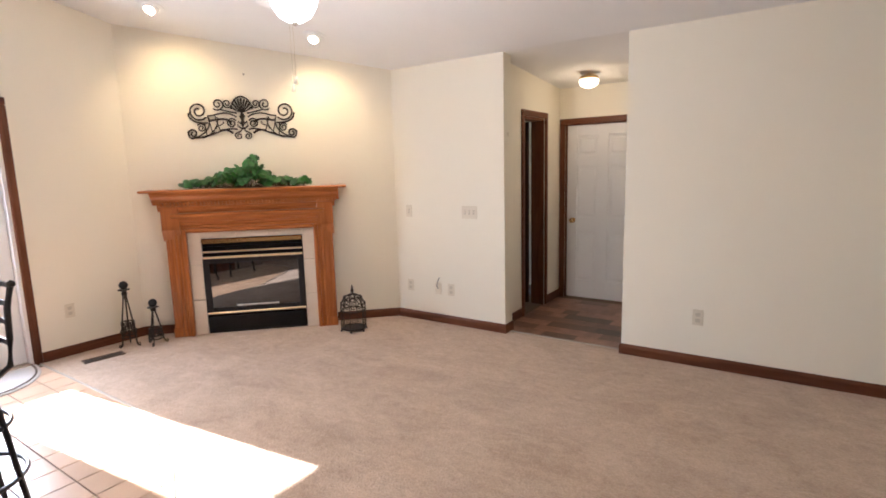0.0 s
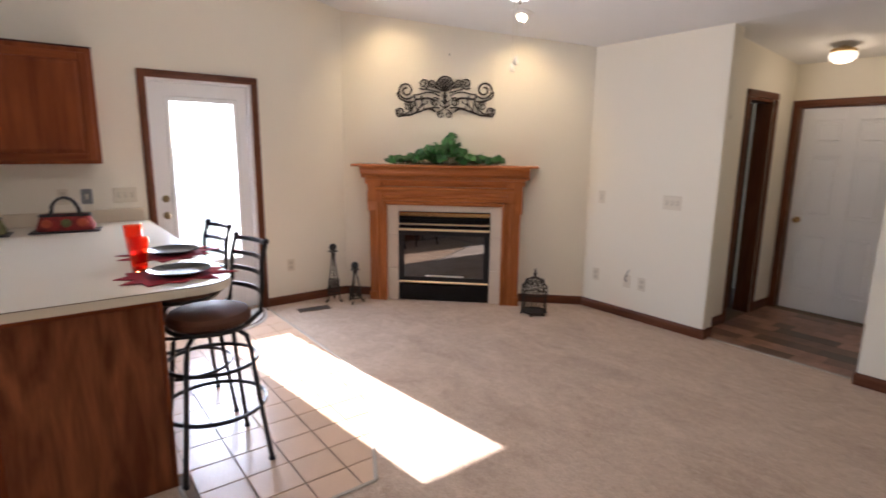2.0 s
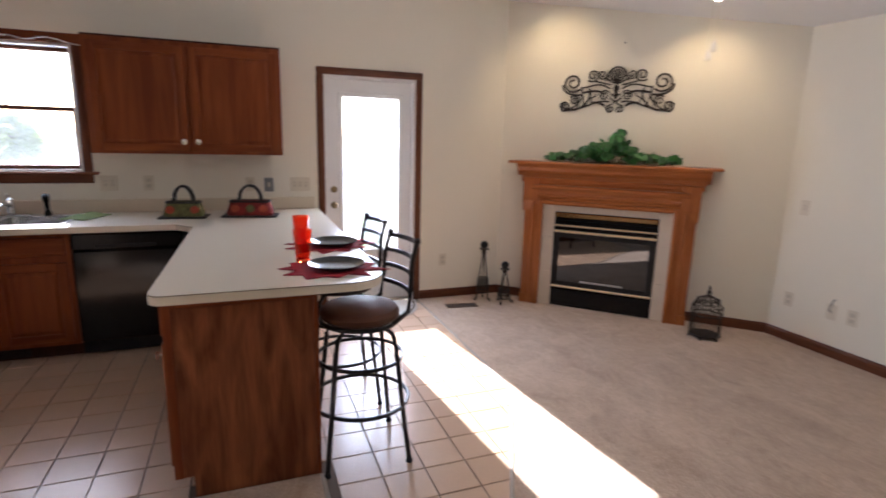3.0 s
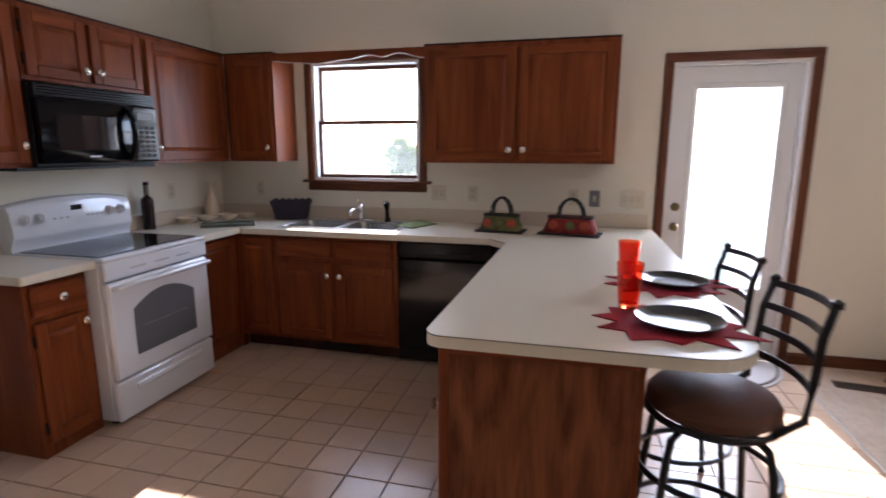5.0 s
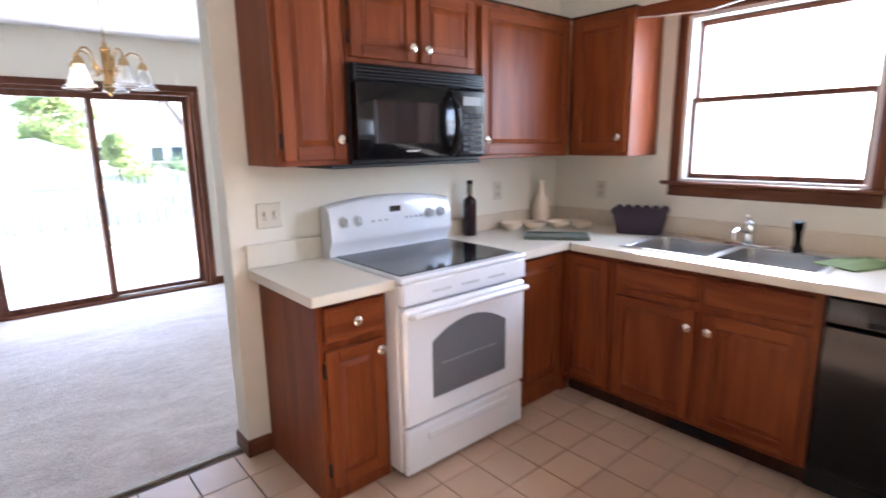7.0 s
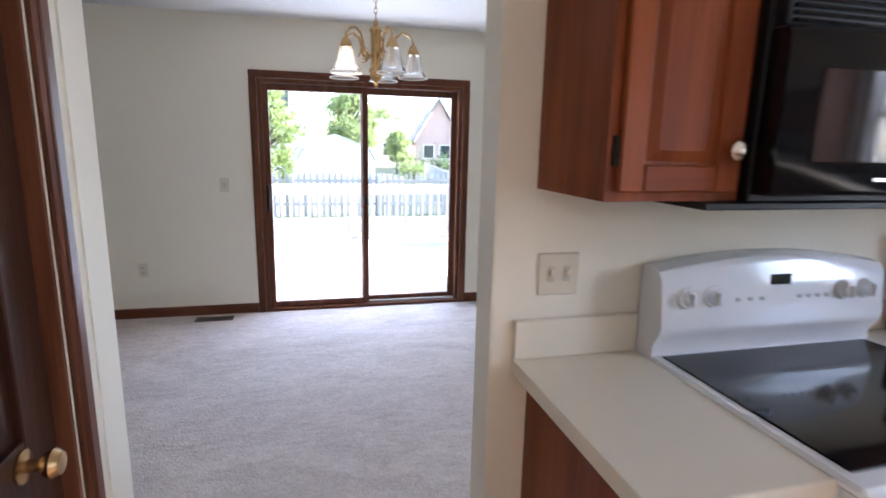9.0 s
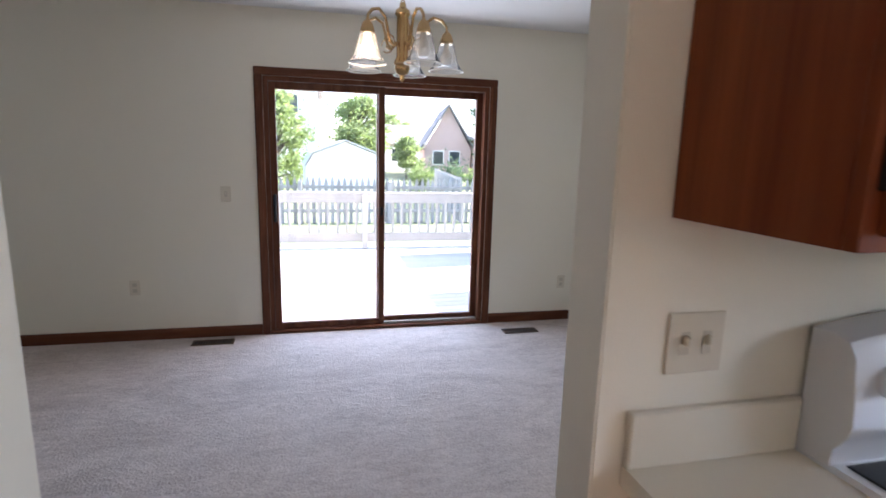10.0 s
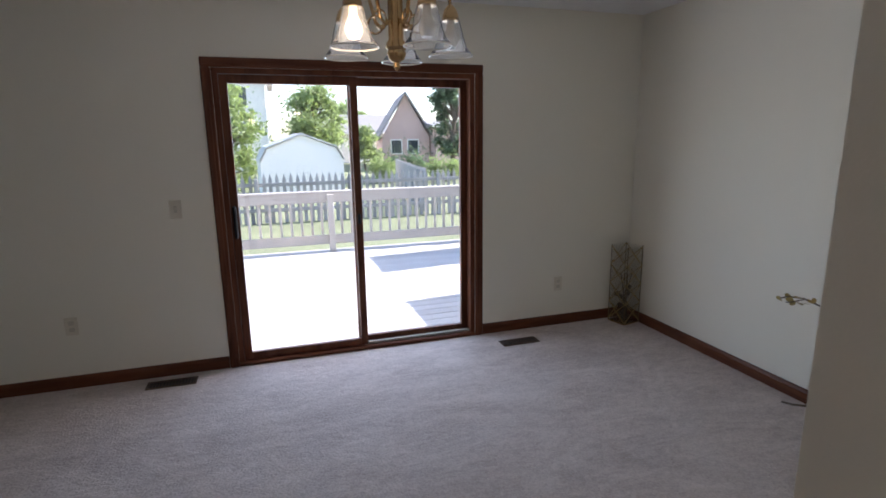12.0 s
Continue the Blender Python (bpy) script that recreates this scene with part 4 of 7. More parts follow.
# range
def kitchen_range():
    w = 0.76
    t = thing("range", pose(-2.342, -2.105, 0, 0, 0, 180), "white electric range with a black ceramic cooktop", "range")
    part("body", boxes((0, w, 0.03, 0.645, 0.03, 0.898, 0.004)), ENAMEL, t)
    part("storage_drawer", boxes((0.004, w - 0.004, -0.012, 0.03, 0.025, 0.245), b=0.010), ENAMEL, t)
    bm = boxes((0.12, w - 0.12, -0.020, -0.010, 0.170, 0.205), b=0.005)
    part("drawer_grip", bm, ENAMEL, t)
    bm = boxes((0.004, w - 0.004, -0.018, 0.03, 0.255, 0.79), b=0.012)
    d = part("oven_door", bm, ENAMEL, t)
    out = [(0.15, 0.36), (w - 0.15, 0.36), (w - 0.15, 0.62)]
    for i in range(11):
        u = 1 - 2 * i / 10
        out.append((w / 2 + u * (w / 2 - 0.15), 0.62 + 0.075 * (1 - u * u)))
    bm = bmesh.new()
    va = [bm.verts.new((x, -0.0205, z)) for x, z in out]
    vb = [bm.verts.new((x, -0.010, z)) for x, z in out]
    bm.faces.new(va)
    for i in range(len(out)):
        bm.faces.new((va[i], va[(i + 1) % len(out)], vb[(i + 1) % len(out)], vb[i]))
    part("oven_window", bm, OVENGLASS, d, "arched smoked oven window")
    part("oven_rack", tube(bmesh.new(), [(0.20, -0.0215, 0.51), (w - 0.22, -0.0215, 0.512)], 0.002, 6), RACKGREY, d)
    bm = tube(bmesh.new(), [(0.035, -0.02, 0.755), (0.04, -0.055, 0.765), (0.08, -0.062, 0.768), (w - 0.08, -0.062, 0.768), (w - 0.04, -0.055, 0.765), (w - 0.035, -0.02, 0.755)], 0.014, 10)
    part("oven_handle", bm, ENAMEL, d, smooth=True)
    bm = boxes((0.0, w, -0.015, 0.03, 0.80, 0.898), b=0.008)
    part("vent_trim", bm, ENAMEL, t)
    for k in range(3):
        xs = 0.16 + 0.17 * k
        part("vent_slots", boxes(*[(xs + 0.016 * i, xs + 0.016 * i + 0.010, -0.0160, -0.010, 0.838, 0.850, 0.001) for i in range(7)]), PALEGREY, t)
    part("cooktop_frame", boxes((-0.004, w + 0.004, -0.018, 0.62, 0.898, 0.922), b=0.008), ENAMEL, t)
    part("cooktop", boxes((0.025, w - 0.025, 0.032, 0.56, 0.920, 0.926), b=0.003), CERAMIC_TOP, t)
    bm = bmesh.new()
    pts = [(0.572, 0.90), (0.568, 0.955), (0.548, 0.985), (0.540, 1.010), (0.556, 1.135), (0.572, 1.160), (0.600, 1.168), (0.645, 1.165), (0.645, 0.90)]
    prev = None
    for i in range(17):
        u = i / 16
        bow = 0.035 * (1 - (2 * u - 1) ** 2)
        ring = [bm.verts.new((w * u, y, z + (bow if z > 1.05 else 0))) for y, z in pts]
        if prev:
            for j in range(len(pts)):
                bm.faces.new((prev[j], prev[(j + 1) % len(pts)], ring[(j + 1) % len(pts)], ring[j]))
        else:
            bm.faces.new(ring)
        prev = ring
    bm.faces.new(prev)
    g = part("control_panel", bm, ENAMEL, t, smooth=True)
    for x in (0.075, 0.155, w - 0.155, w - 0.075):
        bm = bmesh.new()
        lathe(bm, [(0.030, 0), (0.028, 0.012), (0.021, 0.016), (0.019, 0.030), (0.0, 0.032)], 18, pose(x, 0.553, 1.090, 82))
        cbox(bm, x - 0.004, x + 0.004, 0.513, 0.527, 1.075, 1.110, 0.002)
        part("dial", bm, ENAMEL, g, smooth=True)
    part("clock", boxes((w / 2 - 0.035, w / 2 + 0.035, 0.548, 0.566, 1.115, 1.145), b=0.002), LCD, g, "dark clock display")
    for i in range(8):
        x = 0.24 + 0.04 * i if i < 3 else w / 2 + 0.07 + 0.032 * (i - 3)
        if x < w - 0.2:
            part("button", boxes((x - 0.009, x + 0.009, 0.5455, 0.562, 1.072, 1.084), b=0.002), PALEGREY, g)
    for x in (0.05, w - 0.05):
        part("foot", boxes((x - 0.02, x + 0.02, 0.05, 0.09, 0.0, 0.03, 0.002)), BLACKM, t)


kitchen_range()


# wall cabinets
UZ0, UZ1 = 1.375, 2.16
UFY, UFX = -2.435, -3.885
t = thing("wall_cabinet", pose(-2.012, UFY, UZ0, 0, 0, 180), "tall red-brown oak wall cabinet with one door", "cabinet")
body(t, 0.318, 0.318, 0, UZ1 - UZ0, False)
cab_door(t, 0.02, 0.295, 0.02, UZ1 - UZ0 - 0.03, (0.272, 0.105), hinge=0.018)
t = thing("wall_cabinet", pose(-2.333, UFY, 1.80, 0, 0, 180), "short red-brown oak wall cabinet over the microwave", "cabinet")
body(t, 0.757, 0.318, 0, UZ1 - 1.80, False)
cab_door(t, 0.02, 0.365, 0.02, UZ1 - 1.83, (0.335, 0.078), hinge=0.018)
cab_door(t, 0.392, 0.737, 0.02, UZ1 - 1.83, (0.422, 0.078))
t = thing("wall_cabinet", pose(-3.093, UFY, UZ0, 0, 0, 180), UP_LBL + ", in the corner", "cabinet")
body(t, 0.785, 0.318, 0, UZ1 - UZ0, False)
cab_door(t, 0.02, 0.765, 0.02, UZ1 - UZ0 - 0.03, (0.05, 0.10))
t = thing("wall_cabinet", pose(UFX, UFY + 0.003, UZ0, 0, 0, 90), UP_LBL + ", beside the window", "cabinet")
body(t, 0.41, 0.308, 0, UZ1 - UZ0, False)
cab_door(t, 0.04, 0.39, 0.02, UZ1 - UZ0 - 0.03, (0.355, 0.105))
t = thing("wall_cabinet", pose(UFX, -0.855, UZ0, 0, 0, 90), "wide red-brown oak wall cabinet with two doors", "cabinet")
body(t, 1.285, 0.308, 0, UZ1 - UZ0, False)
cab_door(t, 0.03, 0.63, 0.02, UZ1 - UZ0 - 0.03, (0.595, 0.09))
cab_door(t, 0.655, 1.255, 0.02, UZ1 - UZ0 - 0.03, (0.69, 0.09))
bm = boxes((-4.195, UFX + 0.004, UFY, -2.022, UZ1, UZ1 + 0.012, 0.002), (-4.195, UFX + 0.004, -0.855, 0.432, UZ1, UZ1 + 0.012, 0.002), (-3.885, -2.012, RY + 0.004, UFY + 0.004, UZ1, UZ1 + 0.012, 0.002))
solid("cabinet_top_moulding", bm, DARKDOOR, "thin dark moulding along the cabinet tops", "moulding")
# valance over the window with a scalloped lower edge


def valance_edge(u):
    """Height of the cut edge: a long ogee rising to a cusp, then a short hump."""
    knots = ((0.0, 2.104), (0.12, 2.090), (0.30, 2.076), (0.50, 2.096), (0.65, 2.122), (0.735, 2.104), (0.83, 2.126), (1.0, 2.088))
    for (a, za), (c, zc) in zip(knots, knots[1:]):
        if u <= c:
            k = (u - a) / (c - a)
            return za + (zc - za) * k * k * (3 - 2 * k)
    return knots[-1][1]


bm = bmesh.new()
va, vb = [], []
n = 48
yl0, yl1 = -2.018, -0.858
for i in range(n + 1):
    u = i / n
    z = valance_edge(u)
    for v, x in ((va, -3.905), (vb, -3.923)):
        v.append((bm.verts.new((x, yl0 + (yl1 - yl0) * u, z)), bm.verts.new((x, yl0 + (yl1 - yl0) * u, UZ1))))
for i in range(n):
    for v in (va, vb):
        bm.faces.new((v[i][0], v[i + 1][0], v[i + 1][1], v[i][1]))
    bm.faces.new((va[i][0], va[i + 1][0], vb[i + 1][0], vb[i][0]))
    bm.faces.new((va[i][1], va[i + 1][1], vb[i + 1][1], vb[i][1]))
for e in (0, n):
    bm.faces.new((va[e][0], va[e][1], vb[e][1], vb[e][0]))
val = solid("window_valance", bm, CHERRY_Y, "scalloped oak valance board bridging the cabinets", "valance")
# White bead along the cut: the edge's highlight made as a solid line.
part("edge_highlight", tube(bmesh.new(), [(-3.9035, yl0 + (yl1 - yl0) * i / n, valance_edge(i / n) + 0.001) for i in range(n + 1)], 0.0035, 6), VINYL, val, "pale line for the light caught on the scalloped edge")


def microwave():
    w, h = 0.765, 0.415
    t = thing("microwave", pose(-2.328, -2.375, 1.375, 0, 0, 180), "glossy black over-the-range microwave oven with a bowed handle", "microwave")
    part("body", boxes((0, w, 0.03, 0.38, 0.0, h, 0.004)), BLACKM, t)
    # bowed door front
    bm = bmesh.new()
    prev = None
    for i in range(13):
        u = i / 12
        x = 0.004 + 0.563 * u
        y = -0.006 - 0.022 * math.sin(math.pi * min(1.0, 0.12 + 0.85 * u)) ** 0.5
        ring = [bm.verts.new(p) for p in ((x, 0.03, 0.018), (x, y + 0.008, 0.018), (x, y, 0.030), (x, y, h - 0.090), (x, y + 0.010, h - 0.076), (x, 0.03, h - 0.076))]
        if prev:
            for k in range(6):
                bm.faces.new((prev[k], prev[(k + 1) % 6], ring[(k + 1) % 6], ring[k]))
        else:
            bm.faces.new(ring)
        prev = ring
    bm.faces.new(prev)
    d = part("door", bm, BLACK, t, smooth=True)
    bm = bmesh.new()
    prev = None
    for i in range(9):
        u = 0.14 + 0.64 * i / 8
        x = 0.004 + 0.563 * u
        y = -0.0075 - 0.022 * math.sin(math.pi * min(1.0, 0.12 + 0.85 * u)) ** 0.5
        ring = [bm.verts.new(p) for p in ((x, y + 0.006, 0.085), (x, y, 0.087), (x, y, h - 0.150), (x, y + 0.006, h - 0.148))]
        if prev:
            for k in range(3):
                bm.faces.new((prev[k], prev[k + 1], ring[k + 1], ring[k]))
        prev = ring
    part("door_window", bm, MICROGLASS, d, "smoked door window", smooth=True)
    part("name_bar", boxes((0.25, 0.32, -0.0305, -0.026, 0.048, 0.056), b=0.001), STEEL, d, "small silver name bar")
    bm = tube(bmesh.new(), [(0.525, -0.014, 0.035), (0.525, -0.050, 0.062), (0.525, -0.066, 0.12), (0.525, -0.070, 0.18), (0.525, -0.066, 0.24), (0.525, -0.050, 0.298), (0.525, -0.014, 0.325)], 0.019, 12)
    part("handle", bm, BLACK, d, smooth=True)
    part("control_panel", boxes((0.572, w - 0.004, -0.018, 0.03, 0.018, h - 0.076), b=0.010), BLACK, t)
    for r in range(7):
        for c in range(3):
            part("button", boxes((0.605 + 0.044 * c, 0.640 + 0.044 * c, -0.0196, -0.012, 0.045 + 0.027 * r, 0.064 + 0.027 * r), b=0.001), BUTTONGREY, t)
    part("display", boxes((0.605, 0.728, -0.0200, -0.012, 0.262, 0.305), b=0.002), RACKGREY, t)
    part("grille", boxes((0.004, w - 0.004, -0.004, 0.03, h - 0.072, h - 0.002, 0.003)), BLACKM, t)
    for i in range(5):
        part("slat", boxes((0.015, w - 0.015, -0.014, -0.002, h - 0.068 + 0.0135 * i, h - 0.061 + 0.0135 * i, 0.001)), BLACK, t)
    part("underside_lip", boxes((-0.10, w, 0.03, 0.36, -0.016, -0.001, 0.002)), BLACKM, t)


microwave()

# ---- fireplace corner ----
FM = Matrix.Translation((FC.x, FC.y, 0)) @ Matrix.Rotation(radians(45), 4, "Z")   # local x along the slanted wall, front -> -y


def fireplace():
    t = thing("fireplace_mantel", FM, "golden oak fireplace mantel with fluted legs and crown shelf", "mantel")
    d = 0.165
    for s in (-1, 1):
        x0, x1 = sorted((s * 0.735, s * 0.585))
        bm = boxes((x0, x1, -d, 0, 0.0, 1.0), b=0.004)
        for k in range(2):
            xc = s * (0.690 + 0.024 * k)
            cbox(bm, xc - 0.007, xc + 0.007, -d - 0.006, -d + 0.002, 0.10, 0.98, 0.004)
        cbox(bm, min(s * 0.664, s * 0.742), max(s * 0.664, s * 0.742), -d - 0.010, -d + 0.002, 0.0, 0.09, 0.004)
        part("leg", bm, MANTEL, t)
        bm = boxes((min(s * 0.60, s * 0.75), max(s * 0.60, s * 0.75), -d - 0.028, -d + 0.001, 1.00, 1.20), b=0.006)
        prof = [(-d - 0.028, 1.0), (-d - 0.028, 1.02), (-d - 0.014, 0.955), (-d + 0.001, 0.90), (-d + 0.001, 1.0)]
        profile_bar(bm, prof, min(s * 0.60, s * 0.75), max(s * 0.60, s * 0.75))
        part("corbel", bm, MANTEL, t)
    bm = boxes((-0.742, 0.742, -d, 0, 1.0, 1.255), b=0.003)
    profile_bar(bm, [(-d, 1.068), (-d - 0.014, 1.068), (-d - 0.016, 1.080), (-d - 0.030, 1.104), (-d - 0.048, 1.118), (-d - 0.050, 1.136), (-d - 0.040, 1.144), (-d, 1.150)], -0.665, 0.665)
    part("frieze", bm, MANTEL_H, t)
    bm = bmesh.new()
    profile_bar(bm, [(-d, 1.225), (-d - 0.016, 1.225), (-d - 0.016, 1.24), (-d - 0.045, 1.275), (-d - 0.055, 1.30), (-d - 0.085, 1.325), (-d - 0.085, 1.335), (0, 1.335), (0, 1.225)], -0.81, 0.81)
    profile_bar(bm, [(-d, 1.165), (-d - 0.008, 1.165), (-d - 0.020, 1.18), (-d - 0.020, 1.19), (-d - 0.030, 1.20), (-d - 0.030, 1.21), (-d, 1.21)], -0.77, 0.77)
    part("crown_moulding", bm, MANTEL_H, t)
    strip_ = part("dentil_strip", boxes((-0.770, 0.770, -d - 0.030, -d - 0.002, 1.212, 1.226), b=0.002), MANTEL_H, t)
    me = mesh_of("dentil", boxes((0.0, 0.018, -d - 0.048, -d - 0.020, 1.214, 1.246), b=0.002), MANTEL_H)
    for i in range(50):
        shared("dentil", me, strip_, Matrix.Translation((-0.765 + 0.0312 * i, 0, 0)))
    part("shelf", boxes((-0.885, 0.885, -d - 0.12, 0, 1.335, 1.358), b=0.007), MANTEL_H, t)
    for s in (-1, 1):
        bm = boxes((min(s * 0.560, s * 0.598), max(s * 0.560, s * 0.598), -d - 0.030, -0.134, 0.0, 1.006), b=0.012)
        cbox(bm, min(s * 0.600, s * 0.626), max(s * 0.600, s * 0.626), -d - 0.018, -d + 0.001, 0.0, 1.034, 0.008)
        cbox(bm, min(s * 0.628, s * 0.660), max(s * 0.628, s * 0.660), -d - 0.026, -d + 0.001, 0.0, 1.066, 0.012)
        part("bolection", bm, MANTEL, t)
    part("bolection", boxes((-0.560, 0.560, -d - 0.030, -0.134, 0.968, 1.006, 0.012), (-0.600, 0.600, -d - 0.018, -d + 0.001, 1.008, 1.034, 0.008), (-0.628, 0.628, -d - 0.026, -d + 0.001, 1.036, 1.066, 0.012)), MANTEL_H, t)
    # stone slip tiles round the opening
    t = thing("fireplace_surround", FM, "pale beige stone tile surround of the fireplace", "tile surround")
    iw, ih, ow, oh = 0.450, 0.905, 0.583, 1.0
    rows = [(-ow, -iw, 0.0 + 0.334 * k, 0.33 + 0.334 * k) for k in range(3)] + [(iw, ow, 0.334 * k, 0.33 + 0.334 * k) for k in range(3)]
    for x0, x1, z0, z1 in rows:
        part("tile", boxes((x0 + 0.001, x1 - 0.001, -0.135, 0, z0, min(z1, 1.0)), b=0.002), STONE, t)
    for k in range(3):
        part("tile", boxes((-iw + 0.3 * k + 0.001, -iw + 0.3 * k + 0.299, -0.135, 0, ih, oh), b=0.002), STONE, t)
    # gas insert
    t = thing("fireplace_insert", FM, "black gas fireplace insert with pale brass strips", "fireplace")
    part("firebox", boxes((-iw, iw, -0.118, 0, 0.004, ih - 0.004, 0.002)), BLACKM, t)
    part("frame", boxes((-iw, -iw + 0.055, -0.140, -0.118, 0.19, 0.725), (iw - 0.055, iw, -0.140, -0.118, 0.19, 0.725), (-iw + 0.055, iw - 0.055, -0.140, -0.118, 0.67, 0.725), (-iw + 0.055, iw - 0.055, -0.140, -0.118, 0.205, 0.25), b=0.004), BLACKM, t)
    part("glass", boxes((-iw + 0.055, iw - 0.055, -0.004, 0.004, -0.21, 0.21, 0)), FIREGLASS, t, "dark mirror-like fire glass", m=pose(0, -0.127, 0.46, 0.7))
    for i in range(4):
        part("louvre", boxes((-iw + 0.01, iw - 0.01, -0.142, -0.119, 0.738 + 0.031 * i, 0.762 + 0.031 * i), b=0.004), BLACK, t)
    part("louvre", boxes((-iw + 0.01, iw - 0.01, -0.142, -0.119, 0.02, 0.175), b=0.006), BLACK, t)
    for z, h, m in ((0.772, 0.016, PALEBRASS), (0.715, 0.022, PALEBRASS), (0.190, 0.020, PALEBRASS), (0.858, 0.040, BRASS)):
        part("brass_strip", boxes((-iw + 0.005, iw - 0.005, -0.152, -0.140, z, z + h), b=0.005), m, t)
    part("gas_burner", boxes((-0.18, 0.20, -0.139, -0.130, 0.255, 0.268), b=0.003), STEEL, t)


fireplace()


def spiral(cx, cz, r0, r1, a0, turns, n=26):
    return [(cx + (r0 + (r1 - r0) * i / n) * math.cos(a0 + turns * 2 * math.pi * i / n), 0, cz + (r0 + (r1 - r0) * i / n) * math.sin(a0 + turns * 2 * math.pi * i / n)) for i in range(n + 1)]


def bez(p0, p1, p2, p3, n=14):
    out = []
    for i in range(n + 1):
        u = i / n
        a, b, c, d = (1 - u) ** 3, 3 * u * (1 - u) ** 2, 3 * u * u * (1 - u), u ** 3
        out.append((a * p0[0] + b * p1[0] + c * p2[0] + d * p3[0], 0, a * p0[1] + b * p1[1] + c * p2[1] + d * p3[1]))
    return out


def wall_scroll():
    """Wrought-iron scroll plaque, mirrored about its palmette."""
    t = thing("wall_decor", FM @ pose(-0.02, -0.012, 1.98), "dark wrought-iron scrollwork wall plaque with a shell crest", "wall decor")
    R = 0.0062
    for s in (-1, 1):
        lines = [
            (bez((0.05, 0.02), (0.16, 0.10), (0.24, 0.02), (0.30, 0.035)), R),
            (spiral(0.375, 0.075, 0.085, 0.02, -2.4, 1.7), R * 1.25),
            (spiral(0.205, 0.135, 0.055, 0.012, -0.8, -1.6), R),
            (spiral(0.125, 0.140, 0.040, 0.010, 3.6, 1.5), R * 0.9),
            (bez((0.46, 0.06), (0.47, 0.0), (0.40, -0.04), (0.30, -0.03)), R * 1.2),
            (bez((0.30, 0.03), (0.26, -0.05), (0.32, -0.14), (0.44, -0.165)), R * 1.1),
            (bez((0.22, 0.02), (0.20, -0.06), (0.28, -0.15), (0.36, -0.165)), R * 0.9),
            (bez((0.05, -0.09), (0.16, -0.06), (0.26, -0.16), (0.44, -0.165)), R * 1.2),
            (spiral(0.435, -0.125, 0.045, 0.012, -1.6, 1.5), R * 1.2),
            (spiral(0.36, -0.075, 0.040, 0.010, 0.6, 1.6), R * 0.9),
            (spiral(0.095, -0.035, 0.045, 0.010, 2.6, -1.7), R),
            (spiral(0.040, -0.150, 0.035, 0.009, 1.6, -1.4), R * 0.9),
            (bez((0.0, -0.07), (0.02, -0.13), (0.06, -0.11), (0.075, -0.14)), R * 0.9),
            (bez((0.10, -0.03), (0.14, 0.02), (0.20, 0.0), (0.28, -0.01)), R * 1.5),
            (bez((0.09, -0.125), (0.13, -0.09), (0.17, -0.09), (0.20, -0.105)), R * 1.6),
            (bez((0.045, 0.055), (0.09, 0.06), (0.15, 0.08), (0.18, 0.085)), R),
        ]
        for a, c in (((0.235, 0.028), (0.200, -0.105)), ((0.295, 0.012), (0.262, -0.135)), ((0.330, -0.03), (0.315, -0.150)), ((0.165, -0.02), (0.235, -0.088))):
            lines.append((bez(a, (a[0] - 0.006, a[1] - 0.04), (c[0] + 0.008, c[1] + 0.04), c, 6), R * 0.8))
        for pts, r in lines:
            part("scroll", tube(bmesh.new(), [(s * x, y, z) for x, y, z in pts], r, 6), IRON, t)
        for x, z in ((0.462, 0.05), (0.475, -0.11), (0.45, -0.168), (0.25, -0.12)):
            bm = bmesh.new()
            lathe(bm, [(0, -0.012), (0.010, 0), (0, 0.012)], 8, Matrix.Translation((s * x, 0, z)), cap=False)
            part("bead", bm, IRON, t)
    bm = bmesh.new()
    for i in range(9):
        a = radians(18 + 18 * i)
        tube(bm, [(0, 0, 0.06), (0.05 * math.cos(a), -0.008, 0.06 + 0.06 * math.sin(a)), (0.090 * math.cos(a), -0.004, 0.07 + 0.115 * math.sin(a))], 0.0075, 6, taper=(0.5, 1.2))
    tube(bm, bez((-0.095, 0.09), (-0.07, 0.24), (0.07, 0.24), (0.095, 0.09)), 0.007, 6)
    part("palmette", bm, IRON, t)
    bm = bmesh.new()
    lathe(bm, [(0, -0.07), (0.022, -0.03), (0.012, 0.0), (0.026, 0.03), (0.010, 0.06), (0, 0.07)], 8, Matrix.Translation((0, 0, -0.005)), cap=False)
    for s in (-1, 1):
        tube(bm, [(0, 0, -0.05), (s * 0.04, 0, -0.02), (s * 0.045, 0, -0.06), (s * 0.01, 0, -0.085)], 0.007, 6)
    part("pendant", bm, IRON, t)


wall_scroll()
bm = bmesh.new()
lathe(bm, [(0.006, 0), (0.006, 0.02), (0.0, 0.022)], 8, pose(0, 0, 0, 90))
solid("picture_nail", bm, IRON, "small bare nail in the wall", "nail", m=FM @ pose(0.02, 0, 2.38))


def leaf_mesh(bm, m, size):
    """One ivy leaf, cupped along its midrib."""
    half = [(0.0, -0.05), (0.32, -0.20), (0.52, 0.06), (0.48, 0.40), (0.28, 0.66), (0.0, 0.80)]
    mid = [bm.verts.new(m @ Vector((0, y * size, 0.0))) for y in (-0.02, 0.28, 0.58, 0.80)]
    for s in (-1, 1):
        e = [bm.verts.new(m @ Vector((s * x * size, y * size, 0.12 * size * x))) for x, y in half[1:5]]
        bm.faces.new((mid[0], e[0], e[1], mid[1]) if s > 0 else (mid[1], e[1], e[0], mid[0]))
        bm.faces.new((mid[1], e[1], e[2], mid[2]) if s > 0 else (mid[2], e[2], e[1], mid[1]))
        bm.faces.new((mid[2], e[2], e[3], mid[3]) if s > 0 else (mid[3], e[3], e[2], mid[2]))


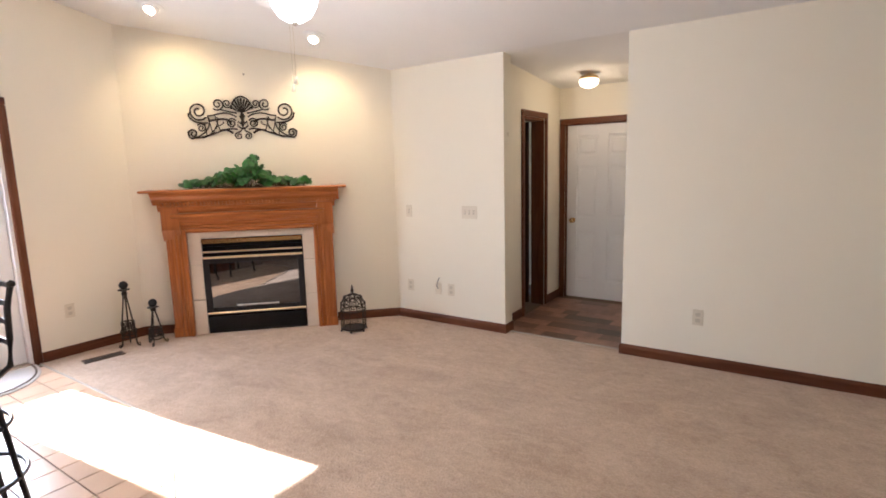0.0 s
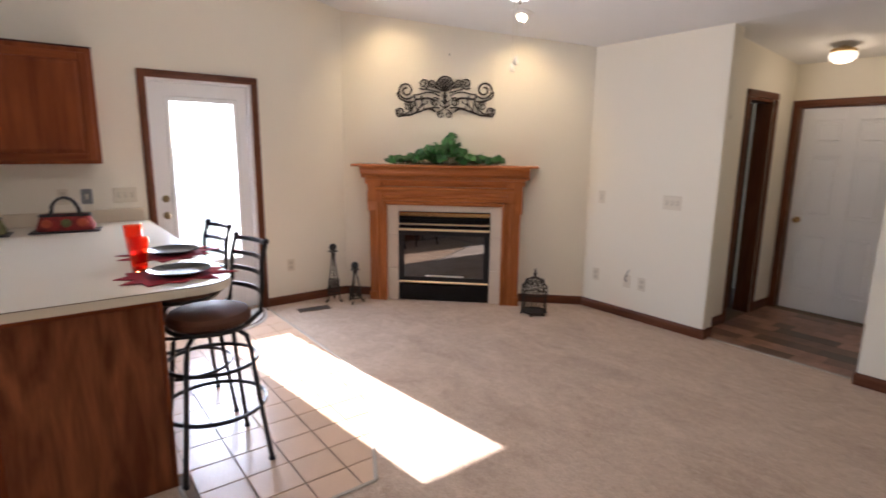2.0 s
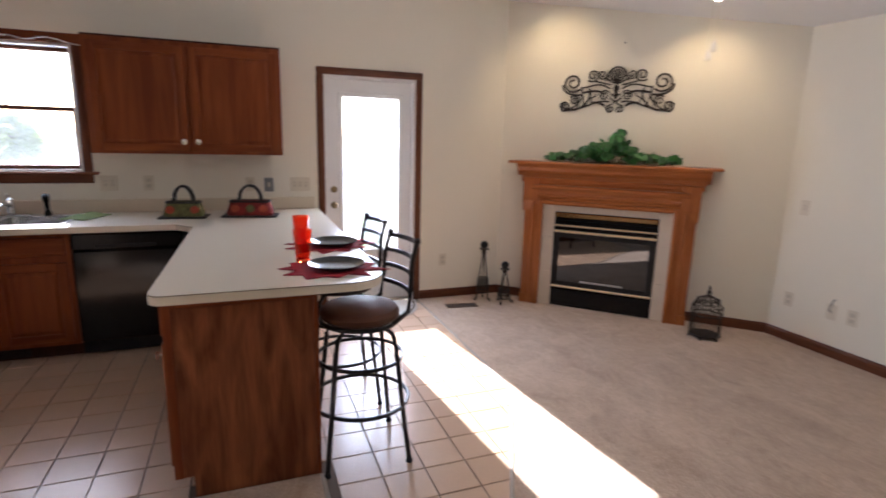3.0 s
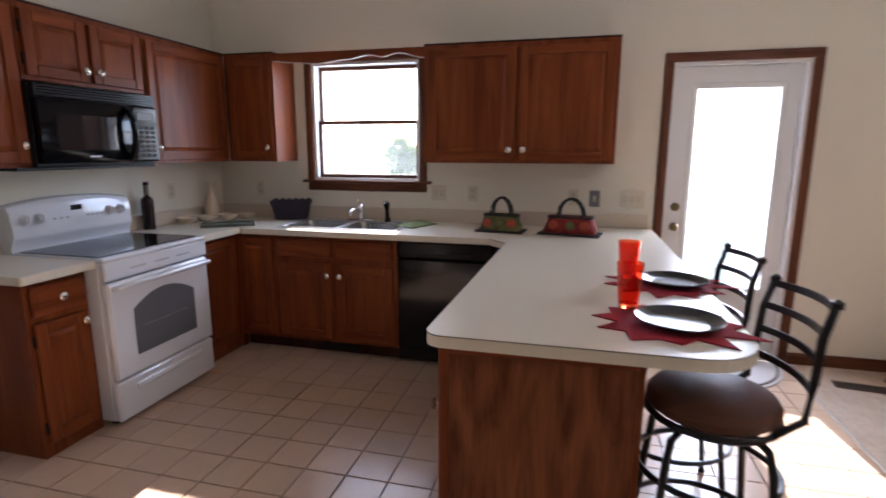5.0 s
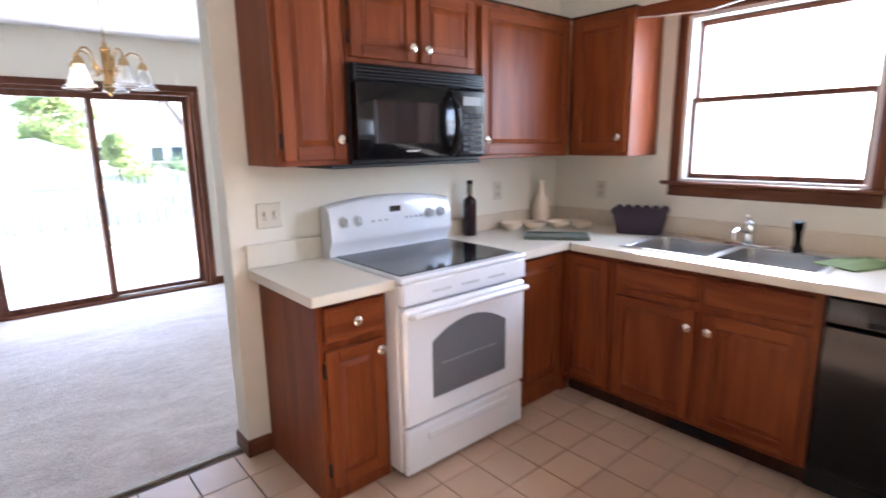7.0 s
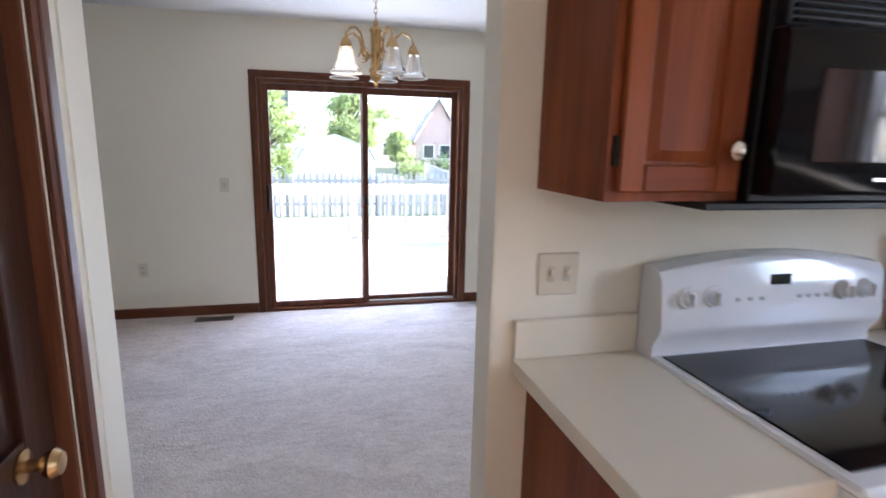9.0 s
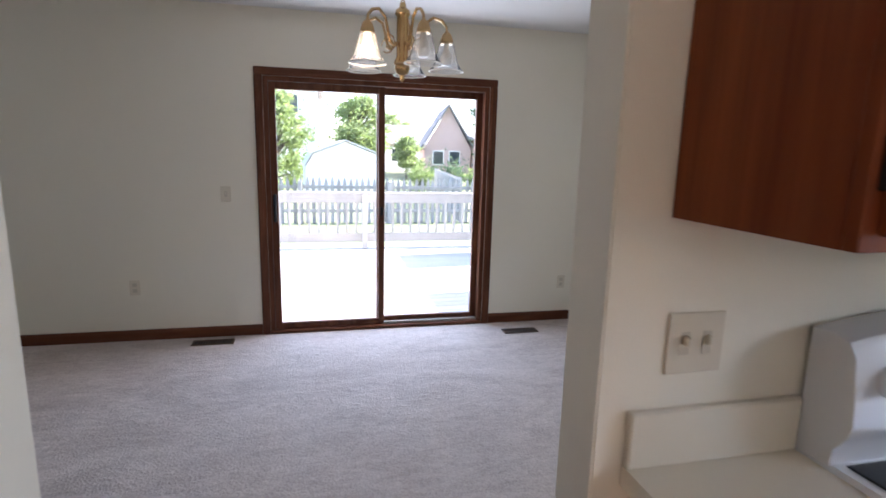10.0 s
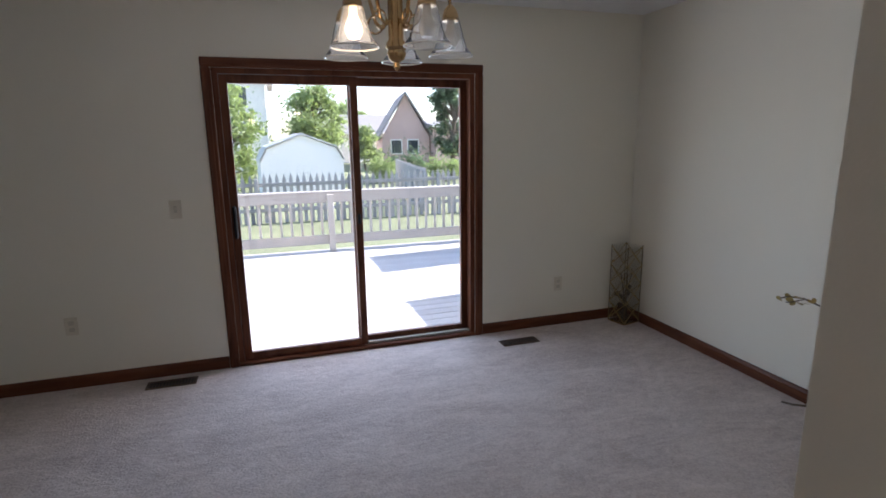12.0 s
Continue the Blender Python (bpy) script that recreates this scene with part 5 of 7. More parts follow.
def ivy():
    rng = random.Random(4)
    t = thing("ivy_plant", FM @ pose(0.0, -0.17, 1.358), "green artificial ivy garland lying on the mantel shelf", "plant")
    bm = bmesh.new()
    heads = []
    for i in range(100):
        u = rng.gauss(-0.02, 0.17)
        u = max(-0.50, min(0.36, u))
        if rng.random() < 0.22:
            u = rng.choice((rng.uniform(-0.52, -0.3), rng.uniform(0.33, 0.54)))
        top = 0.03 + 0.10 * math.exp(-(u / 0.30) ** 4) + 0.13 * math.exp(-((u - 0.03) / 0.09) ** 2)
        z = rng.uniform(0.02, top)
        y = rng.uniform(-0.13, 0.06) * (0.5 + 0.8 * math.exp(-(u / 0.3) ** 2))
        heads.append(Vector((u, y, z)))
        tube(bm, [(u * 0.5, 0.0, 0.006), (u * 0.8, y * 0.5, z * 0.8 + 0.01), (u, y, z)], 0.002, 4)
    tube(bm, [(-0.5, 0.0, 0.006), (-0.25, -0.03, 0.008), (0, 0, 0.006), (0.25, 0.02, 0.008), (0.52, -0.01, 0.006)], 0.004, 5)
    part("stem", bm, STEM, t)
    for h in heads:
        for k in range(rng.choice((3, 4, 5))):
            b2 = bmesh.new()
            p = h + Vector((rng.uniform(-0.035, 0.035), rng.uniform(-0.03, 0.03), rng.uniform(-0.015, 0.03)))
            p.z = max(p.z, 0.025)
            leaf_mesh(b2, Matrix(), rng.uniform(0.050, 0.080))
            m = Matrix.Translation(p) @ Euler((rng.uniform(0.2, 1.5), rng.uniform(-0.7, 0.7), rng.uniform(-1.4, 1.4))).to_matrix().to_4x4()
            part("leaf", b2, LEAF, t, m=m)


ivy()


def candle_tower(m, h):
    t = thing("candle_holder", m, "wrought-iron tower candle holder with a dark ball candle", "candle holder", group="iron candle holders")
    k = h / 0.56
    for i in range(3):
        bm = bmesh.new()
        a = 2.1 * i + 0.4
        c, s = math.cos(a), math.sin(a)
        tube(bm, [(0.085 * c, 0.085 * s, 0.004), (0.065 * c, 0.065 * s, 0.02), (0.055 * c, 0.055 * s, 0.10 * k), (0.048 * c, 0.048 * s, 0.20 * k), (0.012 * c, 0.012 * s, 0.43 * k)], 0.0065, 6)
        tube(bm, [(0.066 * c, 0.066 * s, 0.02), (0.09 * c, 0.09 * s, 0.03), (0.095 * c, 0.095 * s, 0.012), (0.085 * c, 0.085 * s, 0.004)], 0.005, 6)
        part("leg", bm, IRON, t)
    for z, r in ((0.08 * k, 0.058), (0.205 * k, 0.05)):
        bm = tube(bmesh.new(), [(r * math.cos(2 * math.pi * i / 20), r * math.sin(2 * math.pi * i / 20), z) for i in range(20)], 0.006, 6, closed=True)
        part("ring", bm, IRON, t)
    bm = bmesh.new()
    for i in range(6):
        a = math.pi / 3 * i
        c, s = math.cos(a), math.sin(a)
        pts = [(0.052 * c, 0.052 * s, 0.10 * k), (0.062 * c, 0.062 * s, 0.13 * k), (0.045 * c, 0.045 * s, 0.16 * k), (0.052 * c, 0.052 * s, 0.19 * k)]
        tube(bm, pts, 0.0055, 5)
        for z, r in ((0.105, 0.056), (0.150, 0.050), (0.185, 0.046)):
            p = Vector((r * math.cos(a + 0.5), r * math.sin(a + 0.5), z * k))
            sd = Vector((-math.sin(a + 0.5), math.cos(a + 0.5), 0))
            tube(bm, [p + 0.016 * (math.cos(w) * sd + math.sin(w) * Vector((0, 0, 1))) for w in [0.9 * j for j in range(7)]], 0.0048, 5)
    part("scrollwork", bm, IRON, t)
    bm = bmesh.new()
    lathe(bm, [(0.0, 0.42 * k), (0.02, 0.43 * k), (0.024, 0.45 * k), (0.014, 0.465 * k), (0.048, 0.475 * k), (0.046, 0.481 * k), (0, 0.483 * k)], 18)
    part("drip_pan", bm, IRON, t, smooth=True)
    bm = bmesh.new()
    r = 0.036
    lathe(bm, [(r * math.sin(math.pi * i / 10), 0.482 * k + r - r * math.cos(math.pi * i / 10)) for i in range(11)], 18, cap=False)
    part("candle", bm, BLACKM, t, "dark ball candle", smooth=True)


candle_tower(pose(-4.0, 2.26, 0.004, 0, 0, 10), 0.595)
candle_tower(pose(-3.84, 2.41, 0.004, 0, 0, 50), 0.395)


def bird_cage():
    t = thing("bird_cage", pose(-2.575, 3.60, 0.004) @ Matrix.Scale(1.14, 4), "small dark iron wire bird cage with domed filigree top", "bird cage")
    r, h = 0.105, 0.17
    hexa = [(r * math.cos(math.pi / 3 * i), r * math.sin(math.pi / 3 * i)) for i in range(6)]
    bm = bmesh.new()
    prism(bm, hexa, 0.012, 0.02)
    for x, y in hexa:
        tube(bm, [(x, y, 0), (x, y, 0.014)], 0.008, 6)
    part("base", bm, IRON, t)
    bm = bmesh.new()
    for i in range(6):
        p, q = hexa[i], hexa[(i + 1) % 6]
        for k in range(5):
            u = k / 5
            x, y = p[0] + (q[0] - p[0]) * u, p[1] + (q[1] - p[1]) * u
            tube(bm, [(x, y, 0.02), (x, y, h)], 0.003 if k == 0 else 0.0016, 5)
    part("bars", bm, IRON, t)
    for z in (0.022, h):
        part("band", tube(bmesh.new(), [(x, y, z) for x, y in hexa], 0.005, 6, closed=True), IRON, t)
    bm = bmesh.new()
    for i in range(12):
        a = 2 * math.pi * i / 12
        pts = [(r * math.cos(u) * math.cos(a), r * math.cos(u) * math.sin(a), h + 0.135 * math.sin(u)) for u in [0.13 * j for j in range(13)]]
        tube(bm, pts, 0.0035, 5)
        for u, rr in ((0.35, 0.020), (0.8, 0.016)):
            c = Vector((r * math.cos(u) * math.cos(a + 0.26), r * math.cos(u) * math.sin(a + 0.26), h + 0.135 * math.sin(u)))
            sd, up = Vector((-math.sin(a + 0.26), math.cos(a + 0.26), 0)), Vector((0, 0, 1))
            tube(bm, [c + rr * (math.cos(w) * sd + math.sin(w) * up) for w in [0.9 * j for j in range(7)]], 0.004, 5)
    part("dome", bm, IRON, t)
    bm = bmesh.new()
    lathe(bm, [(0.018, h + 0.13), (0.008, h + 0.145), (0.016, h + 0.16), (0.006, h + 0.18), (0.009, h + 0.19), (0, h + 0.215)], 10)
    part("finial", bm, IRON, t, smooth=True)


bird_cage()


# ---- ceiling lights ----
def ceiling_z(y):
    return 2.43 + (NY - y) * (3.20 - 2.43) / (NY - 0.6) if y > 0.6 else 3.20


def ceiling_fan():
    x, y = -1.345, 2.045
    top = ceiling_z(y)
    t = thing("ceiling_fan", pose(x, y, 0), "white ceiling fan with a lit frosted glass bowl", "ceiling fan")
    bm = bmesh.new()
    lathe(bm, [(0.0, top + 0.01), (0.07, top - 0.01), (0.06, top - 0.06), (0.015, top - 0.08), (0.015, 2.56), (0.09, 2.55), (0.12, 2.50), (0.12, 2.44), (0.07, 2.41), (0.06, 2.385), (0.0, 2.38)], 24)
    part("motor", bm, WHITEPAINT, t, smooth=True)
    bm = bmesh.new()
    lathe(bm, [(0.05, 2.39), (0.118, 2.385), (0.124, 2.365), (0.112, 2.31), (0.082, 2.262), (0.045, 2.238), (0.0, 2.232)], 28)
    g = part("globe", bm, FROST, t, "lit frosted white glass bowl", smooth=True)
    g.visible_shadow = False
    bm = bmesh.new()
    lathe(bm, [(0.0, 2.215), (0.012, 2.22), (0.014, 2.232), (0.0, 2.238)], 12)
    part("finial", bm, NICKEL, t, smooth=True)
    for i in range(5):
        a = radians(10 + 72 * i)
        m = Matrix.Rotation(a, 4, "Z") @ pose(0, 0, 2.47, 9, 0, 0)
        bm = bmesh.new()
        prism(bm, rounded([(0.17, -0.055, 0.02), (0.62, -0.068, 0.05), (0.62, 0.068, 0.05), (0.17, 0.055, 0.02)], 4), 0, 0.008)
        b = part("blade", bm, WHITEPAINT, t, m=m)
        part("blade_arm", boxes((0.10, 0.22, -0.018, 0.018, -0.008, -0.001), b=0.003), NICKEL, b)
    for dx, dy, z in ((0.02, -0.035, 1.96), (-0.02, -0.02, 1.93)):
        part("pull_chain", tube(bmesh.new(), [(dx, dy, 2.40), (dx, dy, z)], 0.0013, 5), NICKEL, t)
        bm = bmesh.new()
        lathe(bm, [(0.0, z + 0.005), (0.006, z), (0.012, z - 0.03), (0.010, z - 0.036), (0, z - 0.038)], 10, Matrix.Translation((dx, dy, 0)))
        part("pull_knob", bm, WHITECER, t, smooth=True)


ceiling_fan()


def can_light(x, y, watts):
    z = ceiling_z(y)
    tilt = math.degrees(math.atan((3.20 - 2.43) / (NY - 0.6)))
    t = thing("recessed_light", pose(x, y, z, -tilt, 0, 0), "white eyeball recessed ceiling light, lit", "recessed light", group="recessed lights")
    bm = bmesh.new()
    lathe(bm, [(0.065, -0.001), (0.095, -0.001), (0.095, -0.008), (0.075, -0.014), (0.065, -0.012), (0.060, 0.0)], 28, cap=False)
    part("trim_ring", bm, WHITEPAINT, t, smooth=True)
    bm = bmesh.new()
    lathe(bm, [(0.064, 0.0), (0.062, -0.02), (0.050, -0.042), (0.042, -0.050), (0.042, -0.03)], 24, pose(0, 0, 0, -18, -18, 0), cap=False)
    part("eyeball", bm, WHITEPAINT, t, smooth=True)
    bm = bmesh.new()
    lathe(bm, [(0.040, -0.034), (0.03, -0.042), (0, -0.046)], 18, pose(0, 0, 0, -18, -18, 0), cap=False)
    part("bulb", bm, CANGLOW, t)
    d = bpy.data.lights.new("can_bulb", "SPOT")
    d.energy, d.color, d.spot_size, d.spot_blend, d.shadow_soft_size = watts, (1.0, 0.74, 0.38), radians(105), 0.9, 0.04
    o = new("can_bulb", d)
    aim = Vector((x, y)) + Vector((-S2, S2)) * 0.5
    o.matrix_world = look((x, y, z - 0.06), (aim.x, aim.y, z - 0.75))


can_light(-3.47, 2.47, 5.0)
can_light(-2.62, 3.36, 5.0)

t = thing("hall_ceiling_light", pose(-0.90, 5.20, 2.31) @ Matrix.Scale(0.86, 4), "small flush ceiling light with a lit glass dome", "ceiling light")
bm = bmesh.new()
lathe(bm, [(0.0, 0.04), (0.10, 0.0), (0.105, -0.02), (0.095, -0.03), (0.0, -0.03)], 24)
part("canopy", bm, BRASS, t, smooth=True)
bm = bmesh.new()
lathe(bm, [(0.098, -0.028), (0.110, -0.05), (0.100, -0.085), (0.065, -0.115), (0.0, -0.13)], 24)
g = part("dome", bm, HALLGLOBE, t, "lit ribbed glass dome", smooth=True)
g.visible_shadow = False

# ---- plates and registers ----


def plate(m, kind="outlet", wide=1, label="", material=IVORY):
    """Wall plate, local x across, front -> -y."""
    w = 0.072 + 0.046 * (wide - 1)
    t = thing("light_switch" if kind == "switch" else "wall_outlet" if kind == "outlet" else "wall_plate", m, label or ("ivory plastic light switch plate" if kind == "switch" else "ivory plastic wall outlet"), "switch" if kind == "switch" else "outlet")
    part("cover", boxes((-w / 2, w / 2, -0.006, 0, -0.058, 0.058), b=0.004), material, t)
    for i in range(wide):
        x = (i - (wide - 1) / 2) * 0.046
        if kind == "switch":
            part("toggle", boxes((x - 0.005, x + 0.005, -0.018, -0.005, -0.004, 0.016), b=0.003), IVORY, t)
            part("slot", boxes((x - 0.010, x + 0.010, -0.0066, -0.004, -0.022, 0.022), b=0.001), IVORY_D, t)
        elif kind == "outlet":
            for z in (-0.022, 0.022):
                part("socket", boxes((x - 0.016, x + 0.016, -0.0075, -0.004, z - 0.014, z + 0.014), b=0.003), IVORY_D, t)
    return t


plate(NORTH(-2.335, 1.083), "switch")
plate(NORTH(-1.645, 1.085), "switch", 3, "wide ivory three-gang light switch plate")
plate(NORTH(-2.345, 0.343))
plate(NORTH(-2.01, 0.341), "blank", label="ivory cable plate with a dangling wire")
plate(NORTH(-1.862, 0.34))
plate(NORTH(0.271, 0.37))
solid("cable", tube(bmesh.new(), [(-2.01, NY - 0.006, 0.34), (-2.01, NY - 0.03, 0.36), (-2.005, NY - 0.02, 0.41), (-1.99, NY - 0.012, 0.45)], 0.004, 6), BLACKM, "short black cable poking from the plate", "cable")
plate(WEST(1.908, 0.383))
plate(WEST(0.584, 1.122), "switch", 3, "wide ivory three-gang light switch plate")
plate(WEST(0.328, 1.12), "switch", 1, "small dark grey control plate", RACKGREY)
plate(WEST(0.18, 1.125))
plate(WEST(-0.832, 1.138), "switch", 2)
plate(WEST(-0.564, 1.138))
plate(WEST(-2.385, 1.146))
plate(RANGE(-3.60, 1.157))
plate(RANGE(-2.089, 1.146), "switch", 2, "ivory two-gang light switch plate")
plate(DEND(-0.741, 1.118), "switch")
plate(DEND(-0.074, 0.414))
plate(DEND(-3.518, 0.353))
plate(pose(-1.29, 4.27, 1.76, 0, 0, 90), "blank", label="small dark door chime button").scale = (0.4, 1, 0.3)


def register(m, w=0.30, d=0.11):
    t = thing("floor_register", m, "brown metal floor heating register", "floor vent")
    part("frame", boxes((-w / 2, w / 2, -d / 2, -d / 2 + 0.012, 0, 0.006), (-w / 2, w / 2, d / 2 - 0.012, d / 2, 0, 0.006), (-w / 2, -w / 2 + 0.012, -d / 2 + 0.012, d / 2 - 0.012, 0, 0.006), (w / 2 - 0.012, w / 2, -d / 2 + 0.012, d / 2 - 0.012, 0, 0.006), b=0.002), VENT, t)
    part("backing", boxes((-w / 2 + 0.012, w / 2 - 0.012, -d / 2 + 0.012, d / 2 - 0.012, 0, 0.001, 0)), BLACKM, t)
    n = 15
    me = mesh_of("slat", boxes((-0.003, 0.003, -d / 2 + 0.012, d / 2 - 0.012, 0.001, 0.005, 0.001)), VENT)
    for i in range(n):
        shared("slat", me, t, Matrix.Translation((-w / 2 + 0.02 + (w - 0.04) * i / (n - 1), 0, 0)))


register(pose(-3.875, 1.99, 0.005, 0, 0, 83))
register(pose(-0.625, -6.04, 0.005))
register(pose(-3.05, -5.93, 0.005))

# doormat by the patio door
bm = bmesh.new()
prism(bm, [(0, -0.42)] + [(0.52 * math.cos(a), 0.42 * math.sin(a)) for a in [math.pi * (i / 20 - 0.5) for i in range(21)]] + [(0, 0.42)], 0, 0.010, 0.004)
solid("doormat", bm, RUG, "pale half-round doormat inside the patio door", "doormat", m=pose(WX + 0.02, 1.20, 0.002))
bm = tube(bmesh.new(), [(0.49 * math.cos(a), 0.39 * math.sin(a), 0.011) for a in [math.pi * (i / 20 - 0.5) for i in range(21)]], 0.008, 6)
o = part("border", bm, VENT, bpy.data.objects["doormat"])


# ---- bar stools and table settings ----
def bar_stool(m, label, swivel):
    """Swivel stool; local -y is the front, backrest at +y."""
    t = thing("bar_stool", m, label, "bar stool", group="bar stools")
    sh = 0.718
    sw = pose(0, 0, 0, 0, 0, swivel)
    bm = bmesh.new()
    lathe(bm, [(0.0, sh - 0.03), (0.168, sh - 0.03), (0.186, sh - 0.013), (0.188, sh + 0.008), (0.174, sh + 0.028), (0.12, sh + 0.042), (0.0, sh + 0.047)], 32)
    part("seat", bm, LEATHER, t, "round padded brown vinyl seat", smooth=True, m=sw)
    bm = tube(bmesh.new(), [(0.183 * math.cos(2 * math.pi * i / 32), 0.183 * math.sin(2 * math.pi * i / 32), sh - 0.035) for i in range(32)], 0.011, 8, closed=True)
    part("seat_ring", bm, BRONZE, t, smooth=True)
    for sx in (-1, 1):
        for sy in (-1, 1):
            pts = [(sx * 0.05, sy * 0.05, sh - 0.06), (sx * 0.10, sy * 0.10, sh - 0.062), (sx * 0.128, sy * 0.128, sh - 0.085), (sx * 0.140, sy * 0.140, sh - 0.15), (sx * 0.165, sy * 0.165, 0.30), (sx * 0.195, sy * 0.195, 0.012)]
            leg = part("leg", tube(bmesh.new(), pts, 0.012, 8), BRONZE, t, smooth=True)
            bm = bmesh.new()
            lathe(bm, [(0.016, 0.0), (0.016, 0.012), (0.012, 0.018), (0, 0.018)], 10, Matrix.Translation((sx * 0.195, sy * 0.195, 0)))
            part("rubber_foot", bm, BLACKM, leg)
    for z, r in ((0.28, 0.235), (0.50, 0.205)):
        bm = tube(bmesh.new(), [(r * math.cos(2 * math.pi * i / 32), r * math.sin(2 * math.pi * i / 32), z) for i in range(32)], 0.010, 8, closed=True)
        part("foot_ring", bm, BRONZE, t, smooth=True)
    bm = bmesh.new()
    lathe(bm, [(0.07, sh - 0.07), (0.09, sh - 0.055), (0.09, sh - 0.036), (0, sh - 0.036)], 16)
    part("swivel_plate", bm, BRONZE, t)
    for sx in (-1, 1):
        pts = [(sx * 0.150, 0.095, sh - 0.04), (sx * 0.158, 0.178, sh + 0.02), (sx * 0.154, 0.192, sh + 0.13), (sx * 0.150, 0.200, sh + 0.255), (sx * 0.147, 0.225, sh + 0.342)]
        p = part("back_post", tube(bmesh.new(), pts, 0.012, 8), BRONZE, t, smooth=True, m=sw)
        bm = bmesh.new()
        lathe(bm, [(0.0, -0.018), (0.016, -0.008), (0.016, 0.008), (0, 0.018)], 10, Matrix.Translation((sx * 0.147, 0.227, sh + 0.347)), cap=False)
        part("finial", bm, BRONZE, p, smooth=True)
    for z, y, w in ((sh + 0.100, 0.188, 0.154), (sh + 0.185, 0.195, 0.152), (sh + 0.262, 0.202, 0.150), (sh + 0.334, 0.222, 0.147)):
        pts = [(w * (2 * i / 10 - 1), y + 0.035 * (1 - (2 * i / 10 - 1) ** 2), z) for i in range(11)]
        bm = bmesh.new()
        hh = 0.011
        prev = None
        for x, yy, zz in pts:
            ring = [bm.verts.new(q) for q in ((x, yy - 0.004, zz - hh), (x, yy + 0.004, zz - hh), (x, yy + 0.004, zz + hh), (x, yy - 0.004, zz + hh))]
            if prev:
                for j in range(4):
                    bm.faces.new((prev[j], prev[(j + 1) % 4], ring[(j + 1) % 4], ring[j]))
            else:
                bm.faces.new(ring)
            prev = ring
        bm.faces.new(prev)
        part("back_slat", bm, BRONZE, t, m=sw)
    return t


bar_stool(pose(-1.91, 0.625, 0.001), "dark metal ladder-back bar stool with a brown vinyl seat", 10)
bar_stool(pose(-2.50, 0.625, 0.001), "dark metal ladder-back bar stool standing nearer the patio door", 8)


def place_setting(x, y, rz, cup):
    rng = random.Random(int(x * 100))
    out = []
    k = 22
    for i in range(k):
        a = 2 * math.pi * i / k
        r = (0.255 if i % 2 == 0 else 0.185) * (1 + rng.uniform(-0.12, 0.16))
        out.append((r * math.cos(a) * 0.85, r * math.sin(a)))
    bm = bmesh.new()
    prism(bm, out, 0, 0.004)
    solid("placemat", bm, REDCLOTH, "crimson leaf-shaped felt placemat on the counter", "placemat", group="placemats", m=pose(x, y, CT1 + 0.001, 0, 0, rz))
    bm = bmesh.new()
    lathe(bm, [(0.0, 0.006), (0.085, 0.006), (0.095, 0.009), (0.126, 0.022), (0.133, 0.025), (0.133, 0.021), (0.095, 0.003), (0.08, 0.0), (0, 0.0)], 36, cap=False)
    solid("dinner_plate", bm, PLATE, "glossy black round dinner plate on a placemat", "plate", group="dinner plates", smooth=True, m=pose(x + 0.01, y + 0.02, CT1 + 0.006))
    bm = bmesh.new()
    lathe(bm, [(0.033, 0.0), (0.034, 0.004), (0.039, 0.06), (0.047, 0.16), (0.0445, 0.16), (0.037, 0.06), (0.032, 0.016), (0.0, 0.015)], 24, cap=False)
    bm.faces.new([v for v in bm.verts if abs(v.co.z) < 1e-6][::-1])
    solid("tumbler", bm, ORANGE, "translucent orange-red glass tumbler", "glass", group="orange tumblers", smooth=True, m=pose(cup[0], cup[1], CT1 + 0.0055))


place_setting(-2.01, 0.512, 0, (-2.165, 0.392))
place_setting(-2.56, 0.585, 20, (-2.63, 0.43))


# ---- counter things ----
def handbag_planter(m, fabric, patch, label, w):
    t = thing("fabric_basket", m, label, "basket")
    h, d = 0.10, 0.055
    bm = bmesh.new()
    rings = []
    for z, ww, dd in ((0.0, w * 0.98, d * 1.1), (0.03, w * 1.02, d * 1.25), (h * 0.7, w * 0.92, d), (h, w * 0.88, d * 0.8)):
        rings.append([bm.verts.new((p[0], p[1], z)) for p in rounded([(-ww, -dd, 0.03), (ww, -dd, 0.03), (ww, dd, 0.03), (-ww, dd, 0.03)], 3)])
    for a, c in zip(rings, rings[1:]):
        for i in range(len(a)):
            bm.faces.new((a[i], a[(i + 1) % len(a)], c[(i + 1) % len(a)], c[i]))
    bm.faces.new(rings[0][::-1])
    bm.faces.new(rings[-1])
    b = part("body", bm, fabric, t, smooth=True)
    for i, x in enumerate((-0.62, 0.05, 0.62)):
        bm = bmesh.new()
        lathe(bm, [(0.028, 0), (0.024, 0.006), (0, 0.008)], 10, pose(x * w, -d * 1.12, 0.055, 86))
        part("patch", bm, patch if i % 2 == 0 else BAGGREEN, b)
    bm = boxes((-w * 1.22, w * 1.22, -d * 1.7, d * 1.3, 0.0, 0.010), b=0.004)
    part("ruffle", bm, BAGTRIM, t)
    part("rim", tube(bmesh.new(), [(*p, h) for p in rounded([(-w * 0.88, -d * 0.8, 0.03), (w * 0.88, -d * 0.8, 0.03), (w * 0.88, d * 0.8, 0.03), (-w * 0.88, d * 0.8, 0.03)], 3)], 0.007, 6, closed=True), BAGTRIM, t)
    for y in (-d * 0.7, d * 0.7):
        pts = [(w * 0.50 * math.cos(a), y * (1 - 0.5 * math.sin(a)), h + 0.105 * math.sin(a)) for a in [math.pi * i / 14 for i in range(15)]]
        part("handle", tube(bmesh.new(), pts, 0.008, 6), BAGTRIM, t, smooth=True)


